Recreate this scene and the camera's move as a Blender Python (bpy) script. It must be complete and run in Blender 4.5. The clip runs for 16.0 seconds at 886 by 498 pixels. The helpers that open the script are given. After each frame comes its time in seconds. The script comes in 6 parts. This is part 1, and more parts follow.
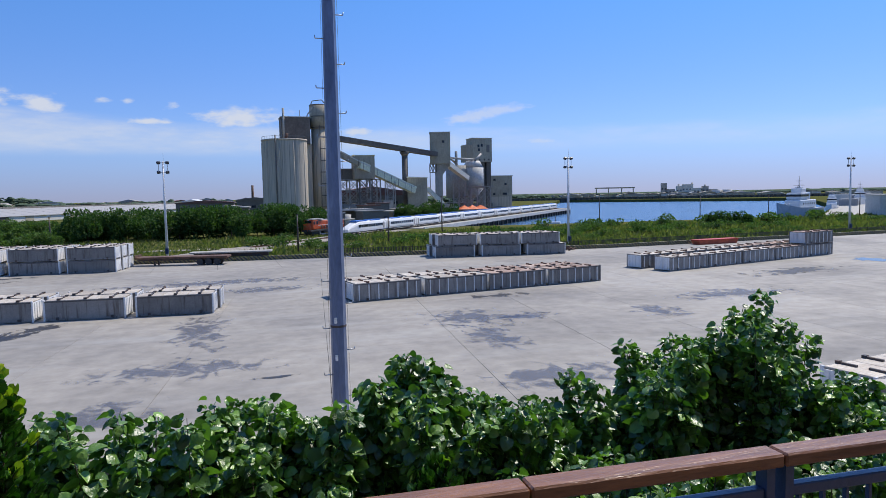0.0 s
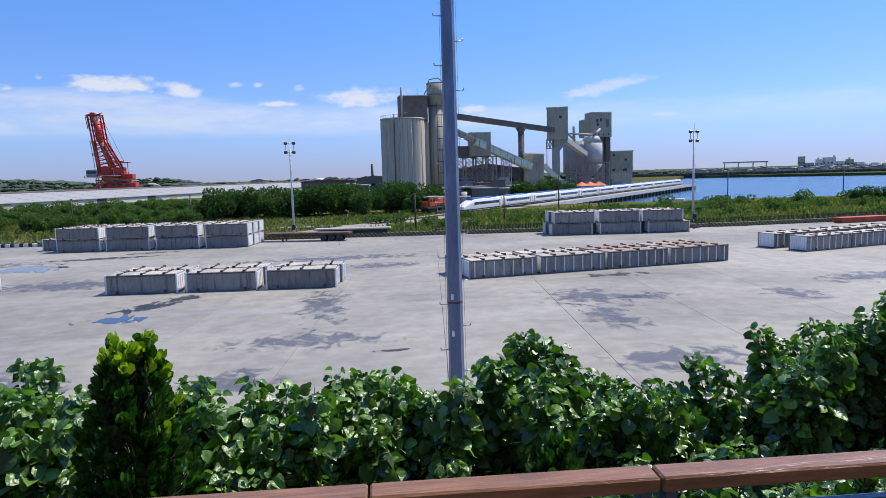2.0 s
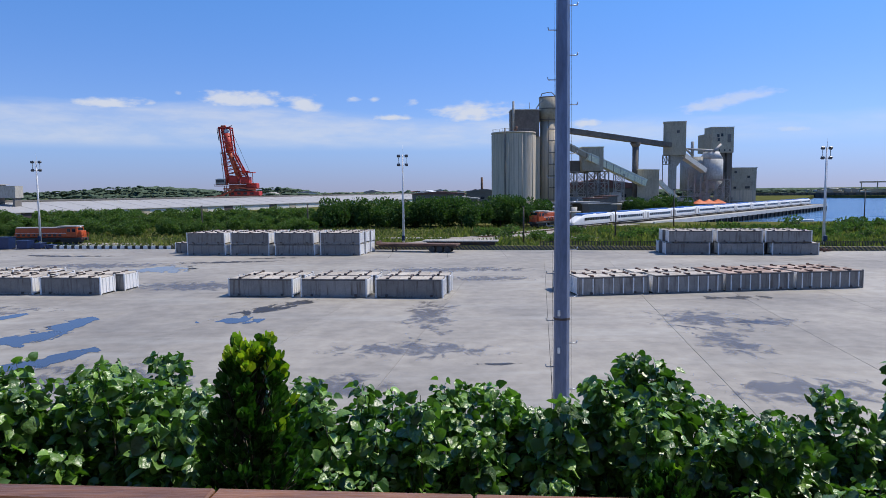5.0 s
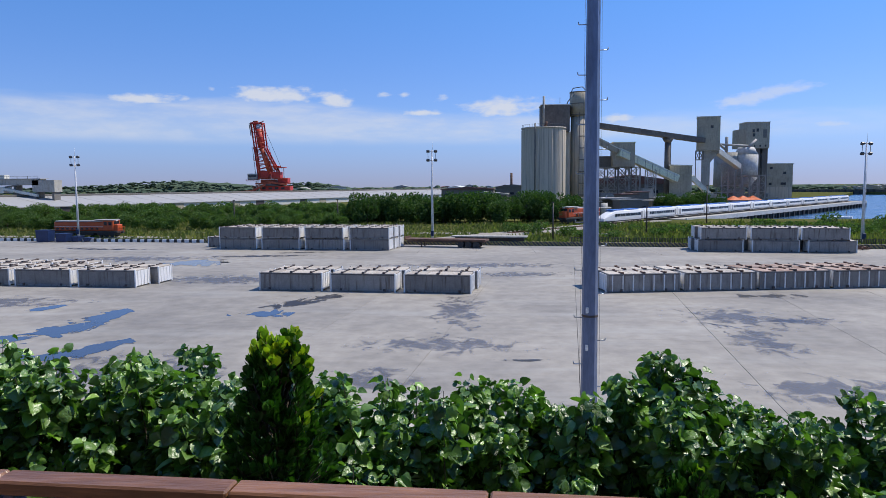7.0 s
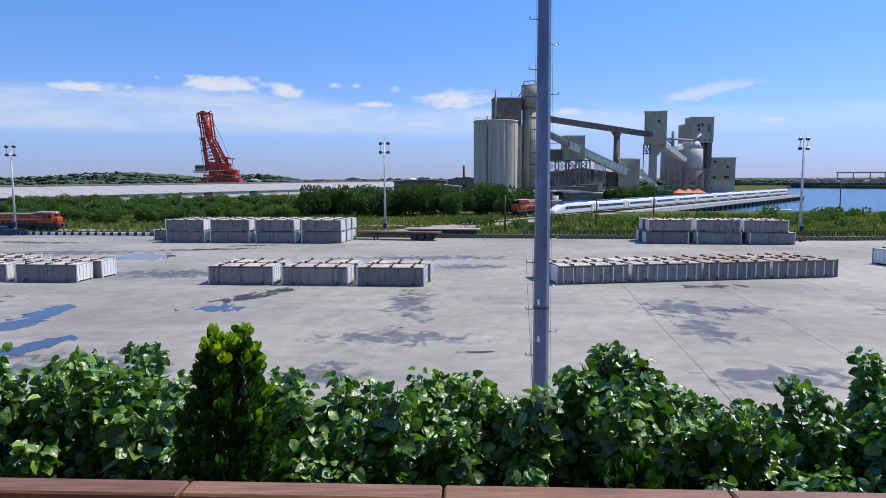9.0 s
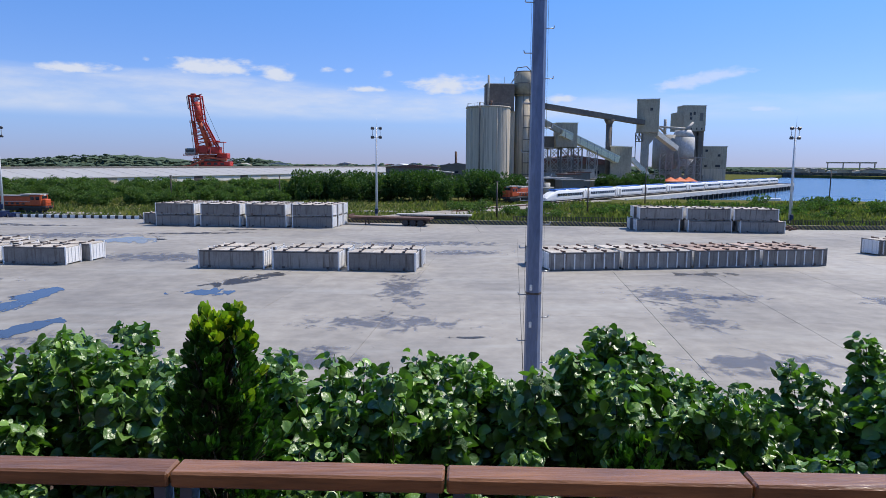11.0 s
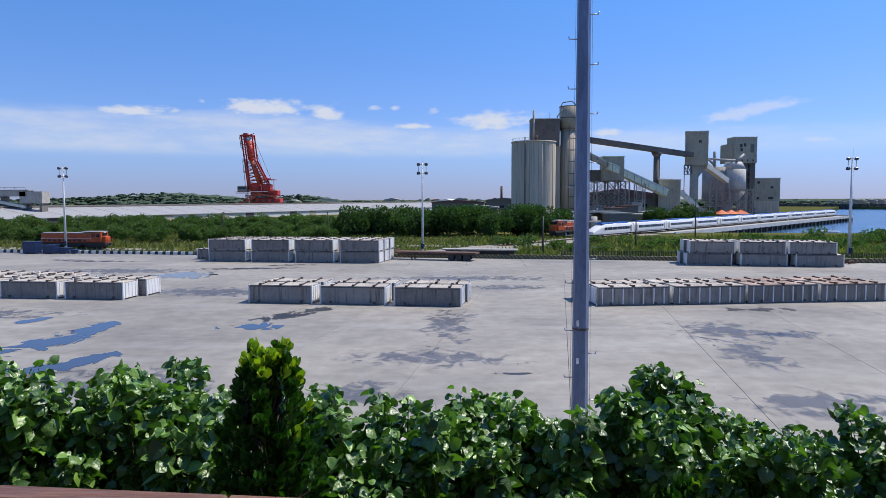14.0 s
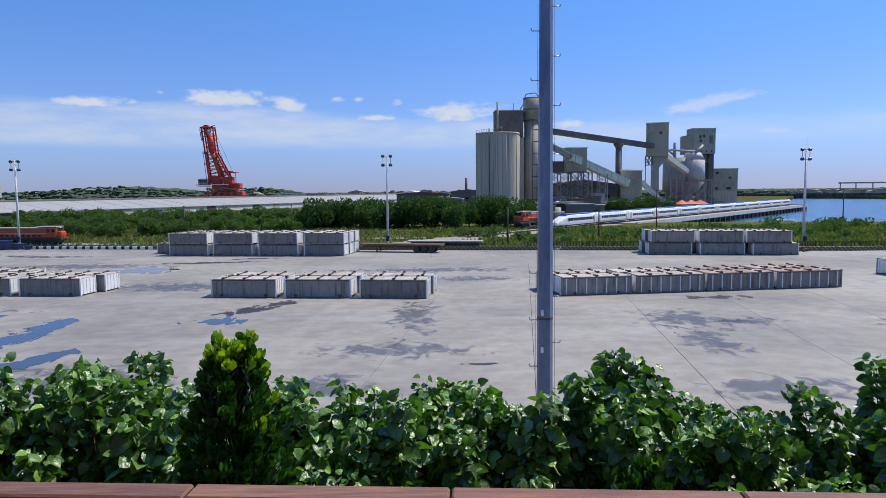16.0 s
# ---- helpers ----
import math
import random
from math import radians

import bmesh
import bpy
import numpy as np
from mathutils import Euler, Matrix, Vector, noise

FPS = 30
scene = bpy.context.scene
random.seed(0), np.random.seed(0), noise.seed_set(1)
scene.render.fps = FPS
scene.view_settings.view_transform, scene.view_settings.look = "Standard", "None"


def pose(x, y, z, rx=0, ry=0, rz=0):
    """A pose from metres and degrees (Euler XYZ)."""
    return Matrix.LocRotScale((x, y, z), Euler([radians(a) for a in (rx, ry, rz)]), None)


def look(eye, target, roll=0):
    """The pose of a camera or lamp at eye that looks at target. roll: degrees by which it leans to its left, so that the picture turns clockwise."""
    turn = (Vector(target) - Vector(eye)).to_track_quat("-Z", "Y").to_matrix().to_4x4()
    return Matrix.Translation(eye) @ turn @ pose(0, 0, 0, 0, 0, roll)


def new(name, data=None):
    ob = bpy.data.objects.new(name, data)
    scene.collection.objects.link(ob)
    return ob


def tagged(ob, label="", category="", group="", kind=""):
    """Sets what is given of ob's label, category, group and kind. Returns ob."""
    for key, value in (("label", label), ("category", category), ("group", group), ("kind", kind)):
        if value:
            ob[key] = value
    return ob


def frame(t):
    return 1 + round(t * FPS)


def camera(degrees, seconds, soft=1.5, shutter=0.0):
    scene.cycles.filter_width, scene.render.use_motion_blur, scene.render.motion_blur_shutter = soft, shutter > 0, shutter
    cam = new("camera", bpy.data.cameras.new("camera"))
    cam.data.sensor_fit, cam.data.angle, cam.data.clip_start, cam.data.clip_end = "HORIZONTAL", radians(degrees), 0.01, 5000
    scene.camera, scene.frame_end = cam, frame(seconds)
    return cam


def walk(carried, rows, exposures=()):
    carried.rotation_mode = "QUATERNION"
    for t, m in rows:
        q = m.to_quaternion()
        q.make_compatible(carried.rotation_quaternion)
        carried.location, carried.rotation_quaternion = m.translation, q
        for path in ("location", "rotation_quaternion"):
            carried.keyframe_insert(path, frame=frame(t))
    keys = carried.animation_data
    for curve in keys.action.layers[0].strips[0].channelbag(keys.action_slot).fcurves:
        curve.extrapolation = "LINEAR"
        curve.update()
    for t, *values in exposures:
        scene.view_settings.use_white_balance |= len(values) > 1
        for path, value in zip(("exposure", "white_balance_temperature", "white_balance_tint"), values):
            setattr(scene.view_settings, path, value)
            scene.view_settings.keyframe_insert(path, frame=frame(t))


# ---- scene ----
cam = camera(66.01, 16.0, soft=0.6)
PATH = [
    (0.0, pose(0.031, -0.040, 9.404, 85.424, 1.097, -18.127)),
    (0.5, pose(0.021, -0.017, 9.399, 83.085, 1.493, -17.981)),
    (1.0, pose(0.022, -0.004, 9.401, 82.775, 2.331, -13.414)),
    (1.5, pose(0.017, -0.018, 9.395, 82.733, 1.964, -10.079)),
    (2.0, pose(0.015, 0.004, 9.399, 83.752, 1.637, -8.460)),
    (2.5, pose(-0.002, -0.004, 9.400, 83.273, 1.743, -2.580)),
    (3.0, pose(0.002, 0.004, 9.398, 83.153, 0.485, 0.072)),
    (3.5, pose(-0.000, 0.000, 9.400, 84.081, 0.818, -0.085)),
    (4.0, pose(0.006, 0.004, 9.401, 84.534, 1.136, -1.659)),
    (4.5, pose(0.005, 0.009, 9.400, 84.370, 2.113, -0.307)),
    (5.0, pose(-0.001, -0.014, 9.402, 85.057, 0.593, 0.664)),
    (7.3, pose(0.031, -0.031, 9.418, 84.496, 0.483, 3.169)),
    (7.5, pose(0.026, -0.029, 9.432, 84.272, 0.447, 2.671)),
    (8.0, pose(-0.002, -0.034, 9.421, 84.411, -0.517, 0.628)),
    (8.5, pose(0.013, -0.046, 9.416, 84.017, 0.093, 0.856)),
    (9.0, pose(0.028, -0.045, 9.429, 84.032, 0.215, -0.838)),
    (9.2, pose(0.009, -0.040, 9.408, 84.420, 0.833, -1.733)),
    (11.3, pose(-0.006, 0.040, 9.377, 82.787, -0.751, -1.126)),
    (11.5, pose(-0.005, -0.003, 9.398, 84.039, -0.437, -0.199)),
    (12.0, pose(-0.002, 0.023, 9.381, 83.882, -1.335, 0.739)),
    (12.5, pose(-0.005, 0.038, 9.378, 83.024, -0.501, -0.448)),
    (13.0, pose(-0.016, 0.036, 9.383, 83.445, 0.436, 4.864)),
    (13.5, pose(-0.002, 0.010, 9.392, 85.418, -0.280, 6.721)),
    (14.0, pose(0.011, -0.005, 9.401, 85.773, 0.188, 2.302)),
    (14.5, pose(0.005, -0.008, 9.392, 85.757, 0.695, 1.675)),
    (15.0, pose(0.015, -0.039, 9.396, 84.897, 0.934, 1.577)),
    (15.5, pose(0.019, -0.045, 9.396, 85.210, 0.555, 0.268)),
    (16.0, pose(0.018, -0.038, 9.393, 85.075, 0.529, -0.640)),
]
walk(cam, PATH, [(0, -0.10, 6450, 10), (0.5, -0.36, 6450, 10), (1.5, 0.03, 6450, 10), (2.0, 0.09, 6450, 10), (2.5, -0.15, 6450, 10), (3.0, 0.06, 6450, 10), (3.5, 0.07, 6450, 10), (5, -0.09, 6450, 10), (8, -0.10, 6450, 10), (9.1, 0.05, 6450, 10), (12.5, 0.00, 6450, 10), (13.5, 0.00, 6450, 10), (14.5, -0.10, 6450, 10), (16, -0.08, 6450, 10)])

# ---- world, sun, exposure ----
SUN_EL, SUN_AZ = radians(56), radians(64)      # azimuth clockwise from +y
to_sun = Vector((math.cos(SUN_EL) * math.sin(SUN_AZ), math.cos(SUN_EL) * math.cos(SUN_AZ), math.sin(SUN_EL)))
sun_data = bpy.data.lights.new("sun", "SUN")
sun_data.energy, sun_data.angle, sun_data.color = 5.0, radians(0.5), (1.0, 0.93, 0.83)
sun = new("sun", sun_data)
sun.matrix_world = look(to_sun * 300, (0, 0, 0))


def build_world():
    world = bpy.data.worlds.new("sky")
    world.use_nodes = True
    scene.world = world
    nt = world.node_tree
    nt.nodes.clear()
    N, L = nt.nodes.new, nt.links.new
    sky = N("ShaderNodeTexSky")
    sky.sky_type, sky.sun_disc = "NISHITA", False
    sky.sun_elevation, sky.sun_rotation = SUN_EL, SUN_AZ
    sky.altitude, sky.air_density, sky.dust_density, sky.ozone_density = 10, 1.0, 0.1, 3.0
    coord, sep = N("ShaderNodeTexCoord"), N("ShaderNodeSeparateXYZ")
    L(coord.outputs["Generated"], sep.inputs[0])

    def op(kind, a, b=None, c=None):
        n = N("ShaderNodeMath")
        n.operation = kind
        for i, v in enumerate((a, b, c)):
            if v is None:
                continue
            if isinstance(v, (int, float)):
                n.inputs[i].default_value = v
            else:
                L(v, n.inputs[i])
        return n.outputs[0]

    def ramp(v, lo, hi, a=0.0, b=1.0):
        n = N("ShaderNodeMapRange")
        n.interpolation_type = "SMOOTHSTEP"
        for i, k in enumerate((lo, hi, a, b)):
            n.inputs[i + 1].default_value = k
        L(v, n.inputs[0])
        return n.outputs[0]

    x, y, z = sep.outputs[0], sep.outputs[1], sep.outputs[2]
    az = op("ARCTAN2", x, y)
    # cloud layers: a thin level bank, and bright puffs with ragged rims along its top
    def noise_at(kx, kz, shift, detail):
        vec = N("ShaderNodeCombineXYZ")
        L(op("MULTIPLY", az, kx), vec.inputs[0])
        L(op("MULTIPLY", z, kz), vec.inputs[1])
        vec.inputs[2].default_value = shift
        n = N("ShaderNodeTexNoise")
        n.inputs["Scale"].default_value, n.inputs["Detail"].default_value, n.inputs["Roughness"].default_value = 1.0, detail, 0.55
        L(vec.outputs[0], n.inputs["Vector"])
        return n.outputs[0]

    wide, ragged, billow = noise_at(5.0, 30.0, 0.0, 5.0), noise_at(26.0, 90.0, 4.7, 6.0), noise_at(60.0, 120.0, 9.1, 5.0)
    top = op("ADD", ramp(az, -0.32, 0.2, 0.118, 0.094), op("MULTIPLY", op("SUBTRACT", wide, 0.5), 0.03))
    level = op("MULTIPLY", ramp(op("SUBTRACT", top, z), -0.006, 0.012), ramp(z, 0.054, 0.074))
    bank = op("MULTIPLY", level, op("ADD", ramp(ragged, 0.3, 0.72, 0.30, 0.48), ramp(wide, 0.4, 0.6, -0.06, 0.14)))
    bank = op("MULTIPLY", bank, ramp(az, 0.0, 0.62, 1.0, 0.45))
    heap = None
    for mid, up, half, tall, slant in PUFFS:
        q = op("DIVIDE", op("SUBTRACT", az, mid), half * 1.25)
        h = op("DIVIDE", op("SUBTRACT", op("SUBTRACT", z, up), op("MULTIPLY", op("SUBTRACT", az, mid), slant)), tall * 1.35)
        one = op("EXPONENT", op("MULTIPLY", op("ADD", op("MULTIPLY", q, q), op("MULTIPLY", h, h)), -1.0))
        one = op("MULTIPLY", one, 0.72) if half < 0.02 else one
        heap = one if heap is None else op("MAXIMUM", heap, one)
    shape = op("ADD", heap, op("MULTIPLY", op("ADD", op("SUBTRACT", ragged, 0.5), op("MULTIPLY", op("SUBTRACT", billow, 0.5), 0.9)), 0.95))
    puff = op("MULTIPLY", ramp(shape, 0.34, 0.98), ramp(az, 0.1, 0.45, 0.88, 0.5))
    cover = op("MINIMUM", op("MAXIMUM", bank, puff), 0.95)
    mix = N("ShaderNodeMix")
    mix.data_type = "RGBA"
    L(cover, mix.inputs[0])
    tint = N("ShaderNodeMix")
    tint.data_type, tint.blend_type = "RGBA", "MULTIPLY"
    tint.inputs[0].default_value = 1.0
    L(sky.outputs[0], tint.inputs[6])
    grade = N("ShaderNodeMix")
    grade.data_type = "RGBA"
    low = N("ShaderNodeMix")
    low.data_type = "RGBA"
    L(ramp(z, 0.0, 0.09), low.inputs[0])
    low.inputs[6].default_value, low.inputs[7].default_value = SKY_RIM, SKY_LOW
    L(ramp(z, 0.07, 0.36), grade.inputs[0])
    L(low.outputs[2], grade.inputs[6])
    grade.inputs[7].default_value = SKY_HIGH
    L(grade.outputs[2], tint.inputs[7])
    L(tint.outputs[2], mix.inputs[6])
    mix.inputs[7].default_value = CLOUD
    bg = N("ShaderNodeBackground")
    bg.inputs[1].default_value = SKY_STRENGTH
    L(mix.outputs[2], bg.inputs[0])
    out = N("ShaderNodeOutputWorld")
    L(bg.outputs[0], out.inputs[0])


SKY_STRENGTH = 0.115
# azimuth, height, half width, half height and slant of each bright cloud
PUFFS = ((-0.454, 0.117, 0.050, 0.0065, 0.02), (-0.296, 0.127, 0.056, 0.0105, 0.0), (-0.209, 0.121, 0.026, 0.009, -0.12), (-0.139, 0.129, 0.014, 0.0033, 0.0),
         (-0.108, 0.130, 0.009, 0.0036, 0.0), (-0.053, 0.1265, 0.009, 0.0045, 0.0), (-0.085, 0.104, 0.031, 0.0044, 0.0), (0.036, 0.1105, 0.056, 0.0135, 0.02),
         (0.378, 0.114, 0.058, 0.008, 0.16), (0.191, 0.092, 0.026, 0.006, 0.0), (0.458, 0.0735, 0.034, 0.004, 0.0), (-0.375, 0.133, 0.007, 0.004, 0.0))
SKY_RIM, SKY_LOW, SKY_HIGH = (0.44, 0.54, 1.10, 1), (0.61, 0.76, 1.23, 1), (0.56, 0.97, 1.46, 1)      # clear marine air
CLOUD = (6.3, 6.6, 7.3, 1)
build_world()


# ---- materials ----
def surface(name, colour, rough=0.7, metal=0.0, second=None, scale=0.6, amount=0.5, fine=12.0, fine_amount=0.25,
            bump=0.15, spec=0.5, vary=0.0, streaks=None, streak_amount=0.0, stretch=(1, 1, 1), laid=False):
    """A surface with blotches at one scale, grain at another, relief, and a shift from piece to piece."""
    m = bpy.data.materials.new(name)
    m.use_nodes = True
    nt = m.node_tree
    N, L = nt.nodes.new, nt.links.new
    p = nt.nodes["Principled BSDF"]
    p.inputs["Metallic"].default_value = metal
    p.inputs["Specular IOR Level"].default_value = spec
    coord, info, mapping = N("ShaderNodeTexCoord"), N("ShaderNodeObjectInfo"), N("ShaderNodeMapping")
    off = N("ShaderNodeCombineXYZ")
    k = N("ShaderNodeMath")
    k.operation = "MULTIPLY"
    k.inputs[1].default_value = 57.0
    L(info.outputs["Random"], k.inputs[0])
    for i in range(3):
        L(k.outputs[0], off.inputs[i])
    if laid:      # one pattern across all the pieces
        L(N("ShaderNodeNewGeometry").outputs["Position"], mapping.inputs[0])
    else:
        L(coord.outputs["Object"], mapping.inputs[0])
        L(off.outputs[0], mapping.inputs["Location"])
    mapping.inputs["Scale"].default_value = stretch

    def noise_tex(sc, detail, source):
        n = N("ShaderNodeTexNoise")
        n.inputs["Scale"].default_value, n.inputs["Detail"].default_value, n.inputs["Roughness"].default_value = sc, detail, 0.6
        L(source, n.inputs["Vector"])
        return n.outputs[0]

    def rng(v, lo, hi, a, b):
        n = N("ShaderNodeMapRange")
        for i, q in enumerate((lo, hi, a, b)):
            n.inputs[i + 1].default_value = q
        L(v, n.inputs[0])
        return n.outputs[0]

    def mixc(f, a, b, kind="MIX"):
        n = N("ShaderNodeMix")
        n.data_type, n.blend_type = "RGBA", kind
        for s, v in ((0, f), (6, a), (7, b)):
            if isinstance(v, (tuple, list)):
                n.inputs[s].default_value = (*v[:3], 1)
            elif isinstance(v, (int, float)):
                n.inputs[s].default_value = v
            else:
                L(v, n.inputs[s])
        return n.outputs[2]

    big = noise_tex(scale, 5, mapping.outputs[0])
    small = noise_tex(fine, 4, mapping.outputs[0])
    second = second or tuple(c * 0.7 for c in colour)
    col = mixc(rng(big, 0.42, 0.66, 0.0, amount), colour, second)
    grey = rng(small, 0.3, 0.7, 1 - fine_amount, 1 + fine_amount * 0.6)
    col = mixc(1.0, col, grey, "MULTIPLY")
    if streaks:
        sm = N("ShaderNodeMapping")
        sm.inputs["Scale"].default_value = (0.16, 0.9, 1.0) if laid else (3.0, 3.0, 0.22)
        L(mapping.outputs[0], sm.inputs[0])
        st = noise_tex(0.35 if laid else 1.3, 5, sm.outputs[0])
        col = mixc(rng(st, 0.52, 0.68, 0.0, streak_amount), col, streaks)
    if vary:
        col = mixc(1.0, col, rng(info.outputs["Random"], 0, 1, 1 - vary, 1 + vary * 0.7), "MULTIPLY")
    L(col, p.inputs["Base Color"])
    L(rng(big, 0.35, 0.7, max(rough - 0.1, 0.02), min(rough + 0.1, 1)), p.inputs["Roughness"])
    if bump:
        b = N("ShaderNodeBump")
        b.inputs["Strength"].default_value, b.inputs["Distance"].default_value = bump, 0.02
        L(small, b.inputs["Height"])
        L(b.outputs[0], p.inputs["Normal"])
    return m


def leafage(name, light, dark, rough=0.45, through_light=0.3, gloss=0.5):
    m = bpy.data.materials.new(name)
    m.use_nodes = True
    nt = m.node_tree
    N, L = nt.nodes.new, nt.links.new
    p = nt.nodes["Principled BSDF"]
    geo, info = N("ShaderNodeNewGeometry"), N("ShaderNodeObjectInfo")
    add = N("ShaderNodeMath")
    add.operation = "ADD"
    frac = N("ShaderNodeMath")
    frac.operation = "FRACT"
    L(geo.outputs["Random Per Island"], add.inputs[0])
    L(info.outputs["Random"], add.inputs[1])
    L(add.outputs[0], frac.inputs[0])
    r = N("ShaderNodeValToRGB")
    r.color_ramp.elements[0].color, r.color_ramp.elements[1].color = (*dark, 1), (*light, 1)
    e = r.color_ramp.elements.new(0.8)
    e.color = (*[0.55 * a + 0.45 * b for a, b in zip(light, dark)], 1)
    L(frac.outputs[0], r.inputs[0])
    coord, n = N("ShaderNodeTexCoord"), N("ShaderNodeTexNoise")
    n.inputs["Scale"].default_value = 30.0
    L(coord.outputs["Object"], n.inputs["Vector"])
    mx = N("ShaderNodeMix")
    mx.data_type, mx.blend_type = "RGBA", "MULTIPLY"
    mx.inputs[0].default_value = 0.3
    L(r.outputs[0], mx.inputs[6])
    L(n.outputs[0], mx.inputs[7])
    L(mx.outputs[2], p.inputs["Base Color"])
    p.inputs["Roughness"].default_value = rough
    p.inputs["Specular IOR Level"].default_value = gloss
    bp = N("ShaderNodeBump")
    bp.inputs["Strength"].default_value, bp.inputs["Distance"].default_value = 0.9, 0.012
    L(n.outputs[0], bp.inputs["Height"])
    L(bp.outputs[0], p.inputs["Normal"])
    tr = N("ShaderNodeBsdfTranslucent")
    bright = N("ShaderNodeMix")
    bright.data_type, bright.blend_type = "RGBA", "MULTIPLY"
    bright.inputs[0].default_value = 1.0
    L(r.outputs[0], bright.inputs[6])
    bright.inputs[7].default_value = (1.2, 1.65, 0.55, 1)
    L(bright.outputs[2], tr.inputs[0])
    ms = N("ShaderNodeMixShader")
    ms.inputs[0].default_value = through_light
    L(p.outputs[0], ms.inputs[1])
    L(tr.outputs[0], ms.inputs[2])
    L(ms.outputs[0], nt.nodes["Material Output"].inputs[0])
    return m


def water_material(name, colour, rough, wave, height):
    m = bpy.data.materials.new(name)
    m.use_nodes = True
    nt = m.node_tree
    N, L = nt.nodes.new, nt.links.new
    p = nt.nodes["Principled BSDF"]
    p.inputs["Base Color"].default_value = (*colour, 1)
    p.inputs["Roughness"].default_value = rough
    p.inputs["IOR"].default_value = 1.33
    coord, n, b = N("ShaderNodeTexCoord"), N("ShaderNodeTexNoise"), N("ShaderNodeBump")
    n.inputs["Scale"].default_value, n.inputs["Detail"].default_value = wave, 4
    L(coord.outputs["Object"], n.inputs["Vector"])
    b.inputs["Strength"].default_value, b.inputs["Distance"].default_value = 1.0, height
    L(n.outputs[0], b.inputs["Height"])
    L(b.outputs[0], p.inputs["Normal"])
    return m


def striped(name, a, b, angle, period, rough=0.7):
    """Painted bands across a block, slanting by angle."""
    m = bpy.data.materials.new(name)
    m.use_nodes = True
    nt = m.node_tree
    N, L = nt.nodes.new, nt.links.new
    p = nt.nodes["Principled BSDF"]
    coord, mp, w = N("ShaderNodeTexCoord"), N("ShaderNodeMapping"), N("ShaderNodeTexWave")
    mp.inputs["Rotation"].default_value = (0, radians(angle), 0)
    L(coord.outputs["Object"], mp.inputs[0])
    L(mp.outputs[0], w.inputs["Vector"])
    w.inputs["Scale"].default_value = 0.314 / period
    w.inputs["Distortion"].default_value = 0.0
    r = N("ShaderNodeValToRGB")
    r.color_ramp.interpolation = "CONSTANT"
    r.color_ramp.elements[0].color = (*a, 1)
    r.color_ramp.elements[1].position, r.color_ramp.elements[1].color = 0.5, (*b, 1)
    L(w.outputs[0], r.inputs[0])
    n = N("ShaderNodeTexNoise")
    n.inputs["Scale"].default_value = 4.0
    L(coord.outputs["Object"], n.inputs["Vector"])
    mx = N("ShaderNodeMix")
    mx.data_type, mx.blend_type = "RGBA", "MULTIPLY"
    mx.inputs[0].default_value = 0.6
    L(r.outputs[0], mx.inputs[6])
    L(n.outputs[0], mx.inputs[7])
    L(mx.outputs[2], p.inputs["Base Color"])
    p.inputs["Roughness"].default_value = rough
    return m


def stain_material(name, colour, rough, soft, strength, size):
    """A patch that thins out in a ragged edge; the piece is a unit disc, scaled."""
    m = bpy.data.materials.new(name)
    m.use_nodes = True
    nt = m.node_tree
    N, L = nt.nodes.new, nt.links.new
    p = nt.nodes["Principled BSDF"]
    p.inputs["Base Color"].default_value = (*colour, 1)
    p.inputs["Roughness"].default_value = rough
    coord, geo = N("ShaderNodeTexCoord"), N("ShaderNodeNewGeometry")
    ln = N("ShaderNodeVectorMath")
    ln.operation = "LENGTH"
    L(coord.outputs["Object"], ln.inputs[0])
    n = N("ShaderNodeTexNoise")
    n.inputs["Scale"].default_value, n.inputs["Detail"].default_value, n.inputs["Roughness"].default_value = size, 6.0, 0.55
    n.inputs["Distortion"].default_value = 0.8
    mp = N("ShaderNodeMapping")
    mp.inputs["Scale"].default_value = (1.0, 0.75, 1.0)
    L(geo.outputs["Position"], mp.inputs[0])
    L(mp.outputs[0], n.inputs["Vector"])
    mul = N("ShaderNodeMath")
    mul.operation, mul.inputs[1].default_value, mul.inputs[2].default_value = "MULTIPLY_ADD", -0.42, 0.20
    L(ln.outputs["Value"], mul.inputs[0])
    add = N("ShaderNodeMath")
    add.operation = "ADD"
    L(n.outputs[0], add.inputs[0])
    L(mul.outputs[0], add.inputs[1])
    rg = N("ShaderNodeMapRange")
    rg.interpolation_type = "SMOOTHSTEP"
    for k, q in enumerate((0.44, 0.44 + soft, 0.0, strength)):
        rg.inputs[k + 1].default_value = q
    L(add.outputs[0], rg.inputs[0])
    clear, ms = N("ShaderNodeBsdfTransparent"), N("ShaderNodeMixShader")
    L(rg.outputs[0], ms.inputs[0])
    L(clear.outputs[0], ms.inputs[1])
    L(p.outputs[0], ms.inputs[2])
    L(ms.outputs[0], nt.nodes["Material Output"].inputs[0])
    return m


M_slab = surface("yard concrete", (0.335, 0.307, 0.262), 0.75, second=(0.20, 0.19, 0.178), scale=0.055, amount=0.9, fine=0.8, fine_amount=0.2, bump=0.1, vary=0.06, streaks=(0.39, 0.385, 0.36), streak_amount=0.35, laid=True)
M_tyre = stain_material("tyre scuff", (0.17, 0.16, 0.155), 0.75, 0.7, 0.45, 0.5)
M_joint = surface("joint filler", (0.11, 0.105, 0.10), 0.9, scale=2)
# Damp concrete, its colour tinted blue to imitate reflected sky.
M_dampsky = stain_material("damp stain with sky tint", (0.10, 0.103, 0.13), 0.36, 0.2, 0.5, 0.95)
M_oilshade = stain_material("oil stain and painted shadow", (0.04, 0.04, 0.043), 0.5, 0.16, 0.9, 0.8)
